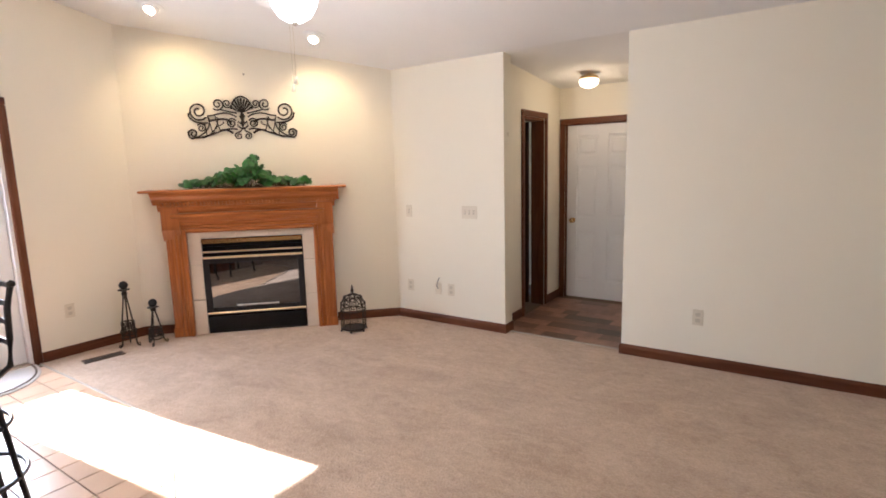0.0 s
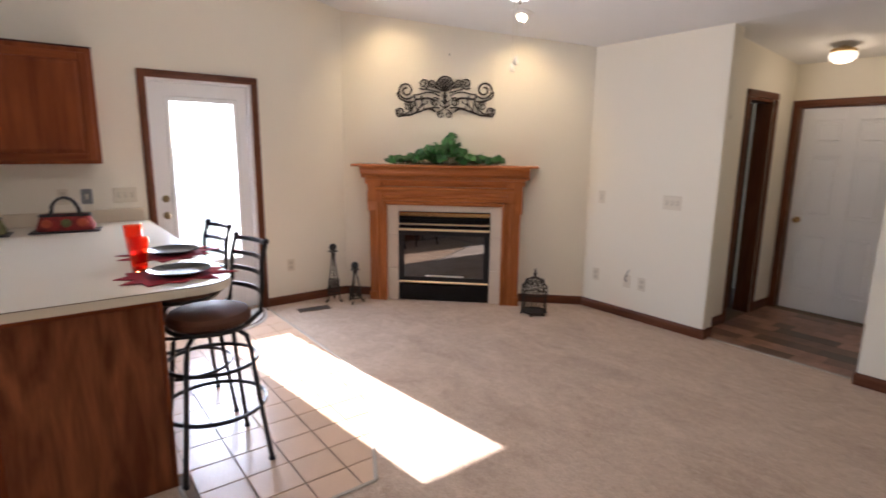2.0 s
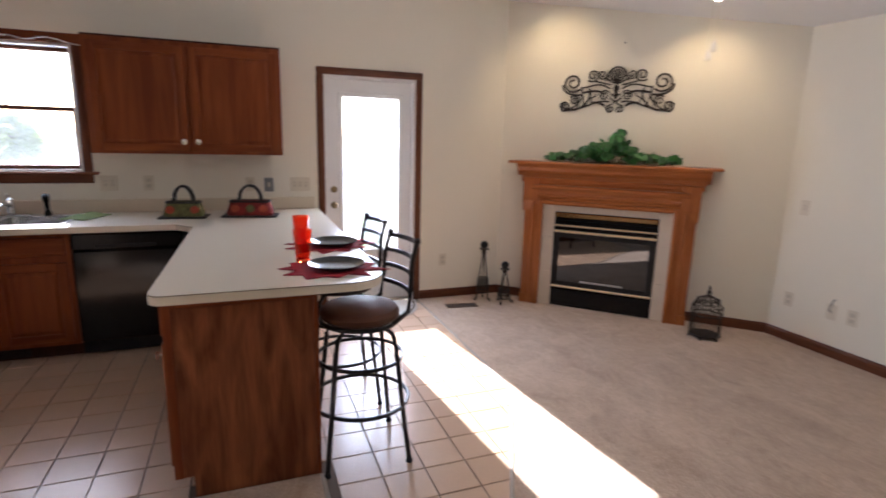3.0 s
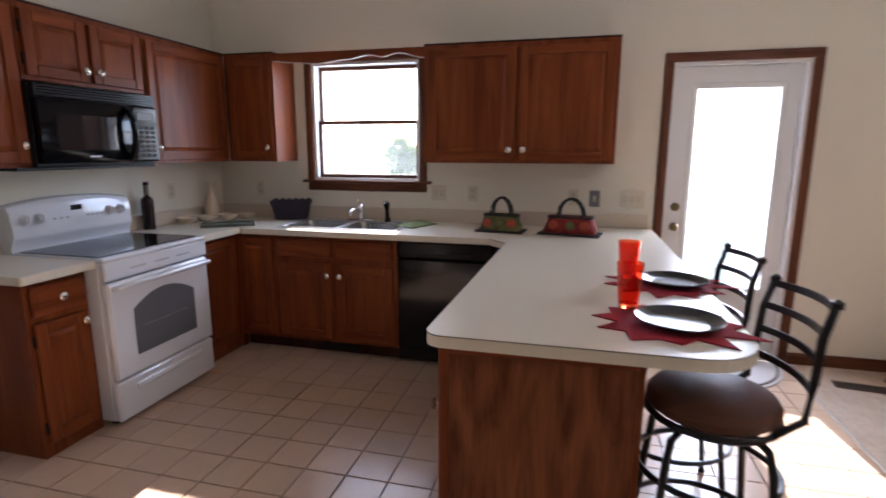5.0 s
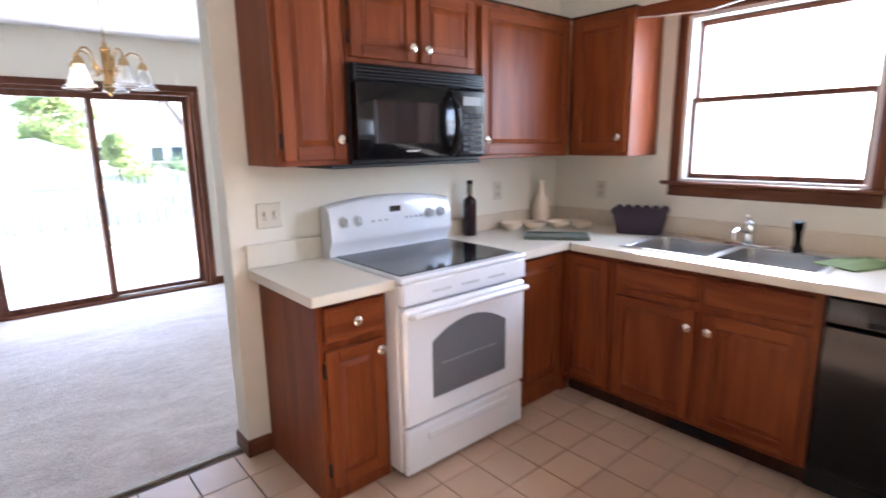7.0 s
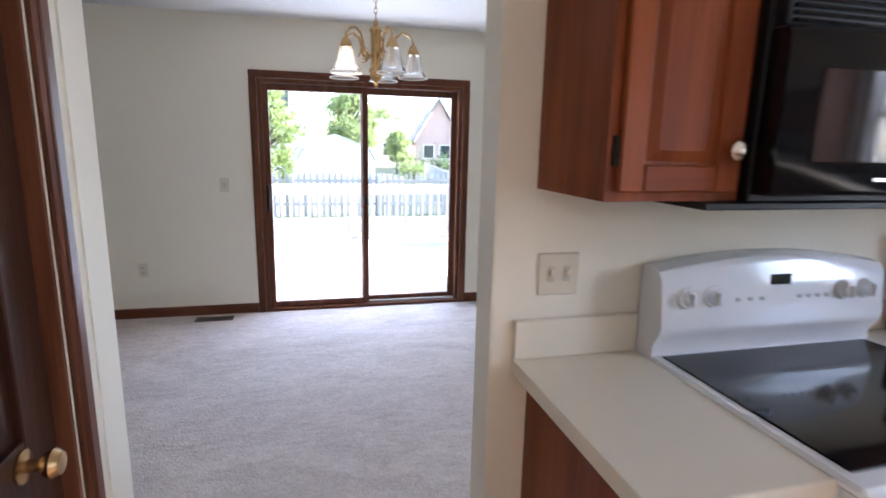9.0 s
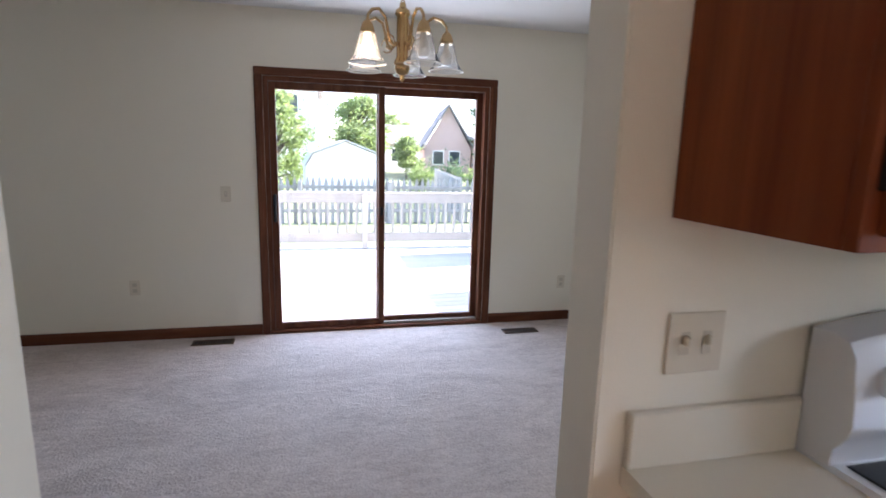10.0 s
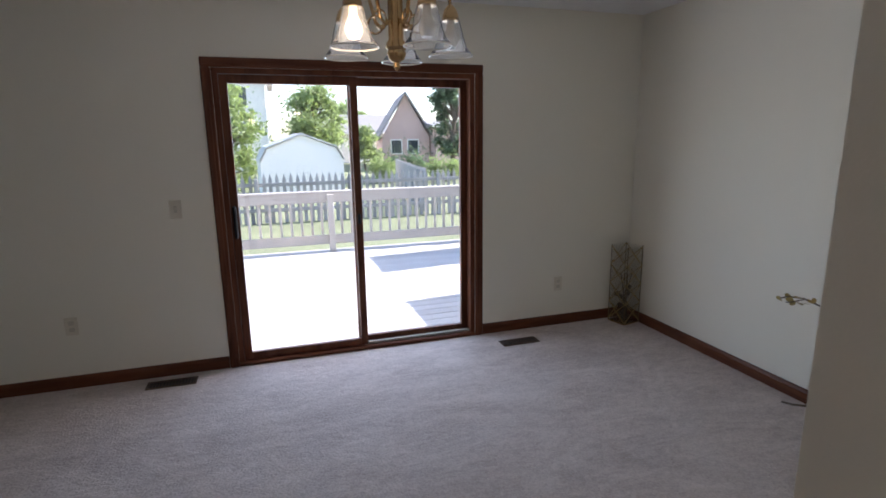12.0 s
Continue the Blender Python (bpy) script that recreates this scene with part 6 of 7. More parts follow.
handbag_planter(pose(-3.84, -0.292, CT1 + 0.001, 0, 0, 84) @ Matrix.Scale(1.12, 4), BAGGREEN, BAGORANGE, "green floral handbag-shaped basket with black trim", 0.12)
handbag_planter(pose(-3.82, 0.172, CT1 + 0.001, 0, 0, 80) @ Matrix.Scale(1.14, 4), BAGRED, BAGORANGE, "red floral handbag-shaped basket with black trim", 0.145)

t = thing("scalloped_basket", pose(-4.05, -2.02, CT1 + 0.001, 0, 0, 112) @ Matrix.Scale(1.18, 4), "dark plum scalloped-rim basket on the counter", "basket")
bm = bmesh.new()
lo = rounded([(-0.105, -0.05, 0.02), (0.105, -0.05, 0.02), (0.105, 0.05, 0.02), (-0.105, 0.05, 0.02)], 3)
hi = rounded([(-0.13, -0.065, 0.02), (0.13, -0.065, 0.02), (0.13, 0.065, 0.02), (-0.13, 0.065, 0.02)], 3)
va, vb = [bm.verts.new((*p, 0)) for p in lo], [bm.verts.new((*p, 0.115)) for p in hi]
vc, vd = [bm.verts.new((p[0] * 0.94, p[1] * 0.9, 0.115)) for p in hi], [bm.verts.new((p[0] * 0.92, p[1] * 0.88, 0.02)) for p in lo]
for i in range(len(lo)):
    j = (i + 1) % len(lo)
    for p, q in ((va, vb), (vb, vc), (vc, vd)):
        bm.faces.new((p[i], p[j], q[j], q[i]))
bm.faces.new(va[::-1]), bm.faces.new(vd)
part("tub", bm, PURPLE, t)
for y in (-0.062, 0.062):
    for i in range(6):
        bm = bmesh.new()
        lathe(bm, [(0.022, -0.003), (0.022, 0.003)], 12, pose(-0.11 + 0.044 * i, y, 0.115, 90))
        part("scallop", bm, PURPLE, t)

t = thing("wine_bottle", pose(-3.285, -2.685, CT1 + 0.001) @ Matrix.Scale(1.08, 4), "dark red-brown glass bottle with a pale neck band", "bottle")
bm = bmesh.new()
lathe(bm, [(0.034, 0), (0.037, 0.004), (0.037, 0.185), (0.033, 0.200), (0.016, 0.214), (0.014, 0.222), (0.0138, 0.285), (0, 0.286)], 20)
part("body", bm, WINE, t, smooth=True)
bm = bmesh.new()
lathe(bm, [(0.0150, 0.222), (0.0155, 0.226), (0.0150, 0.282), (0.0142, 0.284)], 16, cap=False)
part("neck_band", bm, NECKBAND, t, "dull olive paper neck band", smooth=True)
bm = bmesh.new()
lathe(bm, [(0.0165, 0.285), (0.017, 0.288), (0.0165, 0.304), (0, 0.306)], 16)
part("cap", bm, WINE, t, smooth=True)
bm = bmesh.new()
lathe(bm, [(0.032, 0), (0.045, 0.02), (0.050, 0.06), (0.038, 0.12), (0.016, 0.165), (0.014, 0.20), (0.022, 0.225), (0.019, 0.225), (0.011, 0.20), (0, 0.19)], 20)
solid("ceramic_vase", bm, CREAMCER, "slender cream ceramic vase in the counter corner", "vase", smooth=True, m=pose(-3.93, -2.665, CT1 + 0.001) @ Matrix.Scale(1.3, 4))
solid("serving_tray", boxes((-0.20, 0.20, -0.10, 0.10, 0.0, 0.012), (-0.20, 0.20, -0.10, -0.088, 0.012, 0.022), (-0.20, 0.20, 0.088, 0.10, 0.012, 0.022), (-0.20, -0.188, -0.088, 0.088, 0.012, 0.022), (0.188, 0.20, -0.088, 0.088, 0.012, 0.022), b=0.004), GLASSTRAY, "grey-green rectangular slate serving tray", "tray", m=pose(-3.585, -2.275, CT1 + 0.001, 0, 0, -52) @ Matrix.Scale(0.92, 4))
for i, (x, y) in enumerate(((-3.62, -2.655), (-3.745, -2.575), (-3.885, -2.49), (-3.975, -2.38))):
    bm = bmesh.new()
    lathe(bm, [(0.026, 0), (0.030, 0.004), (0.046, 0.012), (0.057, 0.026), (0.061, 0.038), (0.057, 0.038), (0.052, 0.026), (0.038, 0.014), (0, 0.010)], 20)
    solid("dip_bowl", bm, CREAMCER, "small cream ceramic dip bowl on the counter", "bowl", group="dip bowls", smooth=True, m=pose(x, y, CT1 + 0.001) @ Matrix.Scale(1.22, 4))
# folded cloth by the sink
bm = bmesh.new()
nx, ny = 12, 8
grid = []
for i in range(nx + 1):
    row = []
    for j in range(ny + 1):
        u, v = i / nx, j / ny
        z = 0.006 + 0.030 * math.sin(math.pi * u) * math.sin(math.pi * v) * (0.7 + 0.3 * math.sin(9 * u + 3 * v))
        row.append(bm.verts.new(((u - 0.5) * 0.15, (v - 0.5) * 0.24, z)))
    grid.append(row)
for i in range(nx):
    for j in range(ny):
        bm.faces.new((grid[i][j], grid[i + 1][j], grid[i + 1][j + 1], grid[i][j + 1]))
edge = [grid[i][0] for i in range(nx + 1)] + [grid[nx][j] for j in range(1, ny + 1)] + [grid[i][ny] for i in range(nx - 1, -1, -1)] + [grid[0][j] for j in range(ny - 1, 0, -1)]
low = [bm.verts.new((v.co.x, v.co.y, 0.0)) for v in edge]
for i in range(len(edge)):
    j = (i + 1) % len(edge)
    bm.faces.new((edge[i], edge[j], low[j], low[i]))
bm.faces.new(low)
solid("dish_cloth", bm, GREENCLOTH, "crumpled green dish cloth beside the sink", "cloth", smooth=True, m=pose(-3.95, -0.945, CT1 + 0.001, 0, 0, 67) @ Matrix.Scale(1.2, 4))


# ---- dining room ----
def chandelier():
    x, y = -1.79, -4.36
    t = thing("chandelier", pose(x, y, 0), "polished brass five-arm chandelier with clear bell glass shades", "chandelier")
    bm = bmesh.new()
    lathe(bm, [(0.0, 2.46), (0.065, 2.455), (0.055, 2.43), (0.012, 2.42), (0.0, 2.42)], 20)
    part("canopy", bm, BRASS, t, smooth=True)
    z = 2.42
    i = 0
    bm = bmesh.new()
    while z > 2.105:
        a = math.pi / 2 * (i % 2)
        tube(bm, [(0.008 * math.cos(w) * math.cos(a), 0.008 * math.cos(w) * math.sin(a), z - 0.014 + 0.016 * math.sin(w)) for w in [2 * math.pi * k / 10 for k in range(10)]], 0.0022, 5, closed=True)
        z -= 0.026
        i += 1
    part("chain", bm, BRASS, t)
    bm = bmesh.new()
    lathe(bm, [(0.0, 2.10), (0.012, 2.095), (0.016, 2.075), (0.030, 2.065), (0.033, 2.05), (0.026, 2.04), (0.026, 1.87), (0.034, 1.86), (0.038, 1.845), (0.030, 1.835), (0.034, 1.825), (0.026, 1.805), (0.010, 1.795), (0.012, 1.78), (0.0, 1.765)], 20)
    part("column", bm, BRASS, t, smooth=True)
    low = 0.058
    for k in range(5):
        a = radians(35 + 72 * k)
        c, s = math.cos(a), math.sin(a)
        pts = [(0.024, 1.93), (0.055, 1.915), (0.075, 1.93), (0.085, 1.97), (0.10, 2.02), (0.135, 2.045), (0.172, 2.035), (0.193, 2.01), (0.196, 2.045 - low)]
        arm = part("arm", tube(bmesh.new(), [(r * c, r * s, zz) for r, zz in pts], 0.0065, 8), BRASS, t, smooth=True)
        cl = [(0.075 + 0.03 * math.cos(w), 1.925 + 0.03 * math.sin(w)) for w in [0.6 * j for j in range(10)]]
        part("curl", tube(bmesh.new(), [(r * c, r * s, zz) for r, zz in cl], 0.004, 6), BRASS, arm, smooth=True)
        mm = Matrix.Translation((0.196 * c, 0.196 * s, -low))
        bm = bmesh.new()
        lathe(bm, [(0.008, 2.05), (0.022, 2.035), (0.030, 2.01), (0.030, 1.997), (0.0, 1.997)], 16, mm)
        part("socket_cap", bm, BRASS, arm, smooth=True)
        bm = bmesh.new()
        lathe(bm, [(0.029, 2.007), (0.036, 1.985), (0.045, 1.945), (0.056, 1.91), (0.076, 1.883), (0.0775, 1.880), (0.0735, 1.882), (0.053, 1.91), (0.042, 1.945), (0.033, 1.985), (0.026, 2.007)], 28, mm, cap=False)
        part("shade", bm, CLEAR, arm, "clear ribbed glass bell shade", smooth=True)
        bm = tube(bmesh.new(), [(0.196 * c + 0.076 * math.cos(w), 0.196 * s + 0.076 * math.sin(w), 1.881 - low) for w in [2 * math.pi * j / 24 for j in range(24)]], 0.0028, 6, closed=True)
        part("shade_rim", bm, WHITECER, arm, "frosted rolled glass rim", smooth=True)
        bm = bmesh.new()
        lathe(bm, [(0.012, 1.998), (0.013, 1.975), (0.026, 1.945), (0.028, 1.925), (0.018, 1.907), (0, 1.902)], 16, mm)
        part("bulb", bm, BULB if k == 0 else WHITECER, arm, "lit bulb" if k == 0 else "", smooth=True)


chandelier()


def glass_lantern():
    t = thing("glass_lantern", pose(-4.075, -6.05, 0.004, 0, 0, 12), "tall square glass vase with brass lattice and dried filling", "vase")
    w, h = 0.085, 0.66
    part("base", boxes((-w, w, -w, w, 0, 0.012), b=0.003), BRASS, t)
    bm = bmesh.new()
    for s in (-1, 1):
        cbox(bm, s * w - 0.002, s * w + 0.002, -w, w, 0.012, h, 0)
        cbox(bm, -w, w, s * w - 0.002, s * w + 0.002, 0.012, h, 0)
    part("glass", bm, LANTERNGLASS, t)
    bm = bmesh.new()
    for sx in (-1, 1):
        for sy in (-1, 1):
            tube(bm, [(sx * w, sy * w, 0.01), (sx * w, sy * w, h)], 0.004, 5)
    part("edges", bm, OLDBRASS, t)
    for k in range(4):
        m = Matrix.Rotation(math.pi / 2 * k, 4, "Z")
        bm = bmesh.new()
        for j in range(4):
            z0, z1 = 0.02 + j * 0.158, 0.02 + (j + 1) * 0.158
            tube(bm, [(-w, -w - 0.004, z0), (w, -w - 0.004, z1)], 0.004, 5)
            tube(bm, [(w, -w - 0.004, z0), (-w, -w - 0.004, z1)], 0.004, 5)
        part("lattice", bm, LATTICE, t, m=m)
    rng = random.Random(9)
    bm = bmesh.new()
    for i in range(15):
        p = Vector((rng.uniform(-0.05, 0.05), rng.uniform(-0.05, 0.05), 0.03 + 0.30 * rng.random()))
        lathe(bm, [(0, -0.022), (0.02, -0.01), (0.024, 0.004), (0.012, 0.02), (0, 0.024)], 8, Matrix.Translation(p) @ Euler((rng.random() * 3, rng.random() * 3, 0)).to_matrix().to_4x4(), cap=False)
    for i in range(7):
        tube(bm, [(rng.uniform(-0.04, 0.04), rng.uniform(-0.04, 0.04), 0.05), (rng.uniform(-0.03, 0.03), rng.uniform(-0.03, 0.03), 0.25), (rng.uniform(-0.05, 0.05), rng.uniform(-0.05, 0.05), 0.42)], 0.003, 5)
    part("dried_filling", bm, BARK, t)


glass_lantern()


def branch_arrangement():
    t = thing("silk_branch", pose(-3.98, -4.26, 0.004), "tall silk flower branch in a floor vase by the wall", "plant")
    bm = bmesh.new()
    lathe(bm, [(0.05, 0), (0.08, 0.05), (0.07, 0.16), (0.04, 0.24), (0.05, 0.27), (0.04, 0.26), (0.03, 0.2), (0, 0.19)], 18, Matrix.Translation((0, 0.16, 0)))
    part("vase", bm, IRON, t, smooth=True)
    bm = tube(bmesh.new(), [(0, 0.16, 0.2), (0.01, 0.14, 0.50), (0.02, -0.03, 0.66), (0.04, -0.16, 0.69), (0.05, -0.24, 0.68), (0.05, -0.30, 0.65)], 0.004, 6)
    tube(bm, [(0.04, -0.15, 0.69), (0.05, -0.22, 0.655), (0.05, -0.25, 0.645)], 0.003, 5)
    tube(bm, [(0, 0.16, 0.2), (0.03, 0.05, 0.17), (0.05, -0.14, 0.10), (0.05, -0.20, 0.085)], 0.006, 5)
    part("stem", bm, STEM, t)
    rng = random.Random(2)
    for i in range(9):
        p = (0.05 + rng.uniform(-0.02, 0.02), -0.10 - 0.022 * i, 0.685 - 0.002 * i * i * 0.3 + rng.uniform(-0.02, 0.02))
        bm = bmesh.new()
        leaf_mesh(bm, Euler((rng.uniform(-1, 1), rng.uniform(-1, 1), rng.uniform(-3, 3))).to_matrix().to_4x4(), 0.035)
        part("petal", bm, PETAL, t, m=Matrix.Translation(p))


PETAL = mat("dull_yellow_petal", (0.36, 0.26, 0.08), 0.7, var=0.3, var_scale=30)
branch_arrangement()

# ---- outside ----
GZ = -0.55
bm = bmesh.new()
vs = [bm.verts.new(p) for p in ((-900, -900, GZ), (900, -900, GZ), (900, 900, GZ), (-900, 900, GZ))]
bm.faces.new(vs)
solid("ground", bm, GRASS, "sunlit green lawn", "lawn", "structure")
solid("house_foundation", boxes((WX - 0.15, EX + 0.1, DY - 0.15, NY + 1.6, GZ, -0.071, 0)), STONE, "concrete foundation under the house", "foundation", "structure")

# deck
DKY, POSTX = -10.55, -2.12
deck = thing("deck", pose(0, 0, 0), "sun-bleached wooden deck of narrow boards", "deck", kind="structure")
me = mesh_of("deck_board", boxes((-5.2, 3.6, -0.069, 0.069, -0.14, -0.10), b=0.006), DECK)
nb = int((DY - 0.18 - DKY) / 0.145)
for i in range(nb):
    shared("deck_board", me, deck, Matrix.Translation((0, DKY + 0.07 + 0.145 * i, 0)))
part("skirt", boxes((-5.2, 3.6, DKY - 0.02, DKY, GZ, -0.105, 0.002)), DECK, deck)

rail = thing("deck_railing", pose(0, DKY + 0.06, -0.10), "pale weathered wooden deck railing with square balusters", "railing")
part("top_rail", boxes((-5.2, 3.6, -0.07, 0.07, 0.86, 0.898), (-5.2, 3.6, 0.022, 0.060, 0.73, 0.86), b=0.005), RAILWOOD, rail)
part("bottom_rail", boxes((-5.2, 3.6, 0.022, 0.060, 0.10, 0.24), b=0.005), RAILWOOD, rail)
me = mesh_of("baluster", boxes((-0.018, 0.018, -0.018, 0.018, 0.12, 0.86), b=0.003), RAILWOOD)
for i in range(58):
    shared("baluster", me, rail, Matrix.Translation((-5.1 + 0.148 * i, 0, 0)))
me = mesh_of("post", boxes((-0.045, 0.045, -0.045, 0.045, 0.0, 0.855), b=0.005), RAILWOOD)
for x in (-5.1, POSTX - 2.15, POSTX, POSTX + 2.15, POSTX + 4.3):
    shared("post", me, rail, Matrix.Translation((x, 0.09, 0)))



def shade_screen(y0, y1):
    """Boarded screen on the deck's sunny edge, out of view, added to cast shade patches."""
    t = thing("shade_screen", pose(-5.16, y0, -0.10), "unseen boarded screen added to throw shade on the deck", "screen", group="deck screens")
    w = y1 - y0
    for y in (0.045, w - 0.045):
        part("post", boxes((-0.045, 0.045, y - 0.045, y + 0.045, 0, 1.52), b=0.005), RAILWOOD, t)
    n = 10
    for i in range(n):
        part("board", boxes((0.046, 0.066, 0.0, w, 0.05 + 0.145 * i, 0.19 + 0.145 * i), b=0.003), RAILWOOD, t)


shade_screen(-10.03, -9.08)
shade_screen(-7.82, -6.95)

# picket fence
fence = thing("picket_fence", pose(0, 0, GZ), "grey weathered wooden picket fence", "fence")
bm = bmesh.new()
a = [(-0.045, 0.0), (0.045, 0.0), (0.045, 1.12), (0.0, 1.28), (-0.045, 1.12)]
va, vb = [bm.verts.new((x, -0.011, z)) for x, z in a], [bm.verts.new((x, 0.011, z)) for x, z in a]
bm.faces.new(va), bm.faces.new(vb[::-1])
for i in range(5):
    bm.faces.new((va[i], va[(i + 1) % 5], vb[(i + 1) % 5], vb[i]))
me = mesh_of("picket", bm, FENCEWOOD)
rng = random.Random(3)
for i in range(76):
    shared("picket", me, fence, pose(-10.5 + 0.165 * i, -16.6 + rng.uniform(-0.01, 0.01), rng.uniform(-0.02, 0.02), 0, rng.uniform(-1, 1), 0))
for i in range(50):
    shared("picket", me, fence, pose(-5.4 - 0.02 * i, -16.7 - 0.165 * i, rng.uniform(-0.02, 0.02), 0, 0, 90 + 7))
for z in (0.3, 0.95):
    part("rail", boxes((-10.6, 2.2, -16.58, -16.54, z, z + 0.09, 0.003)), FENCEWOOD, fence)
me = mesh_of("post", boxes((-0.05, 0.05, -0.05, 0.05, 0, 1.15), b=0.005), FENCEWOOD)
for i in range(6):
    shared("post", me, fence, Matrix.Translation((-10.5 + 2.4 * i, -16.50, 0)))


def shed():
    t = thing("garden_shed", pose(-2.45, -23.4, GZ - 0.15, 0, 0, 4), "white gambrel-roofed garden shed behind the fence", "shed")
    o = [(-1.55, 0), (1.55, 0), (1.55, 1.45), (1.28, 1.95), (0, 2.45), (-1.28, 1.95), (-1.55, 1.45)]
    bm = bmesh.new()
    va, vb = [bm.verts.new((x, 0.0, z)) for x, z in o], [bm.verts.new((x, -2.6, z)) for x, z in o]
    bm.faces.new(va), bm.faces.new(vb[::-1])
    for i in range(len(o)):
        bm.faces.new((va[i], va[(i + 1) % len(o)], vb[(i + 1) % len(o)], vb[i]))
    part("wall", bm, SIDING, t)
    bm = bmesh.new()
    for (xa, za), (xb, zb) in zip(o[2:], o[3:]):
        v = [bm.verts.new(p) for p in ((xa * 1.03, 0.12, za + 0.02), (xb * 1.03, 0.12, zb + 0.02), (xb * 1.03, -2.7, zb + 0.02), (xa * 1.03, -2.7, za + 0.02), (xa * 1.03, 0.12, za + 0.07), (xb * 1.03, 0.12, zb + 0.07), (xb * 1.03, -2.7, zb + 0.07), (xa * 1.03, -2.7, za + 0.07))]
        for f in ((0, 1, 2, 3), (7, 6, 5, 4), (0, 4, 5, 1), (1, 5, 6, 2), (2, 6, 7, 3), (3, 7, 4, 0)):
            bm.faces.new([v[i] for i in f])
    part("roof", bm, PALEROOF, t)
    part("door", boxes((-0.6, 0.6, 0.0, 0.03, 0.05, 1.75, 0.004), (-0.02, 0.02, 0.03, 0.045, 0.05, 1.75, 0.002)), SIDING, t)


shed()


def far_house(m, w, d, h, rise, wall, label, windows, gable_front=False, dormer=False):
    t = thing("house", m, label, "house")
    part("wall", boxes((-w / 2, w / 2, -d, 0, 0, h, 0.01)), wall, t)
    if wall is SIDING:
        part("clapboards", boxes(*[(-w / 2 - 0.01, w / 2 + 0.01, 0.0, 0.02, 0.1 + 0.2 * i, 0.28 + 0.2 * i, 0.006) for i in range(int(h / 0.2) - 1)]), wall, t)
    bm = bmesh.new()
    if gable_front:
        a = [(-w / 2 - 0.3, h - 0.1), (0, h + rise), (w / 2 + 0.3, h - 0.1), (w / 2 + 0.3, h + 0.08), (0, h + rise + 0.2), (-w / 2 - 0.3, h + 0.08)]
        va, vb = [bm.verts.new((x, 0.35, z)) for x, z in a], [bm.verts.new((x, -d, z)) for x, z in a]
        for f in ((0, 1, 4, 5), (1, 2, 3, 4)):
            bm.faces.new([va[i] for i in f]), bm.faces.new([vb[i] for i in f][::-1])
        for i in range(6):
            bm.faces.new((va[i], va[(i + 1) % 6], vb[(i + 1) % 6], vb[i]))
        g = bmesh.new()
        ga = [g.verts.new(p) for p in ((-w / 2, 0, h), (w / 2, 0, h), (0, 0, h + rise))]
        gb = [g.verts.new((v.co.x, -0.3, v.co.z)) for v in ga]
        g.faces.new(ga), g.faces.new(gb[::-1])
        for i in range(3):
            g.faces.new((ga[i], ga[(i + 1) % 3], gb[(i + 1) % 3], gb[i]))
        part("gable", g, wall, t)
    else:
        profile_bar(bm, [(0.45, h - 0.05), (0.45, h + 0.12), (-d / 2, h + rise), (-d - 0.4, h + 0.12), (-d - 0.4, h - 0.05)], -w / 2 - 0.4, w / 2 + 0.4)
        part("gutter", boxes((-w / 2 - 0.4, w / 2 + 0.4, 0.45, 0.56, h - 0.02, h + 0.10, 0.02)), SIDING, t)
        part("downspout", tube(bmesh.new(), [(-w / 2 + 0.15, 0.3, h), (-w / 2 + 0.15, 0.08, h - 0.4), (-w / 2 + 0.15, 0.08, 0.1)], 0.05, 6), SIDING, t)
    part("roof", bm, ROOF, t)
    for x, z, ww, hh in windows:
        wn_ = part("window", boxes((x - ww / 2 - 0.08, x + ww / 2 + 0.08, 0.0, 0.05, z - 0.08, z + hh + 0.08, 0.01)), SIDING, t)
        part("pane", boxes((x - ww / 2, x + ww / 2, 0.04, 0.06, z, z + hh, 0)), WINDARK, wn_)


far_house(pose(3.9, -42.0, GZ), 10.5, 8, 6.2, 2.6, SIDING, "white clapboard two-storey house behind the trees", [(-3.4, 4.4, 0.9, 1.3), (0.5, 4.4, 0.9, 1.3), (-2.0, 1.2, 1.0, 1.4), (2.5, 1.2, 1.0, 1.4)])
far_house(pose(-10.6, -40.0, GZ, 0, 0, -8), 3.4, 9, 2.2, 3.0, BRICKRED, "pink brick house with a steep pointed gable", [(-0.5, 1.1, 0.7, 0.9), (0.7, 1.1, 0.7, 0.9)], True)
far_house(pose(-15.2, -38.5, GZ), 5.6, 8, 2.9, 0.6, BRICKRED, "low brick house wing with a nearly flat roof", [(0.5, 1.0, 1.0, 1.1)])
far_house(pose(-8.6, -52.0, GZ), 7.0, 8, 2.6, 1.9, SIDING, "distant low house with a grey roof", [(0, 1.0, 1.0, 1.1)])


def leaf_cloud(bm, rng, centre, rad, count, size):
    """Many small leaves round a centre, denser outside, with gaps."""
    for _ in range(count):
        d = Vector((rng.gauss(0, 1), rng.gauss(0, 1), rng.gauss(0, 1))).normalized()
        r = abs(rng.gauss(0, 0.62)) + 0.12
        p = Vector(centre) + Vector((d.x * rad[0], d.y * rad[1], d.z * rad[2])) * r
        e = Euler((rng.uniform(0, 6.28), rng.uniform(0, 6.28), rng.uniform(0, 6.28))).to_matrix()
        s = size * rng.uniform(0.6, 1.4)
        vs = [bm.verts.new(p + e @ Vector(q)) for q in ((0, -s, 0), (s * 0.45, 0, s * 0.12), (0, s, 0), (-s * 0.45, 0, s * 0.12))]
        bm.faces.new(vs)


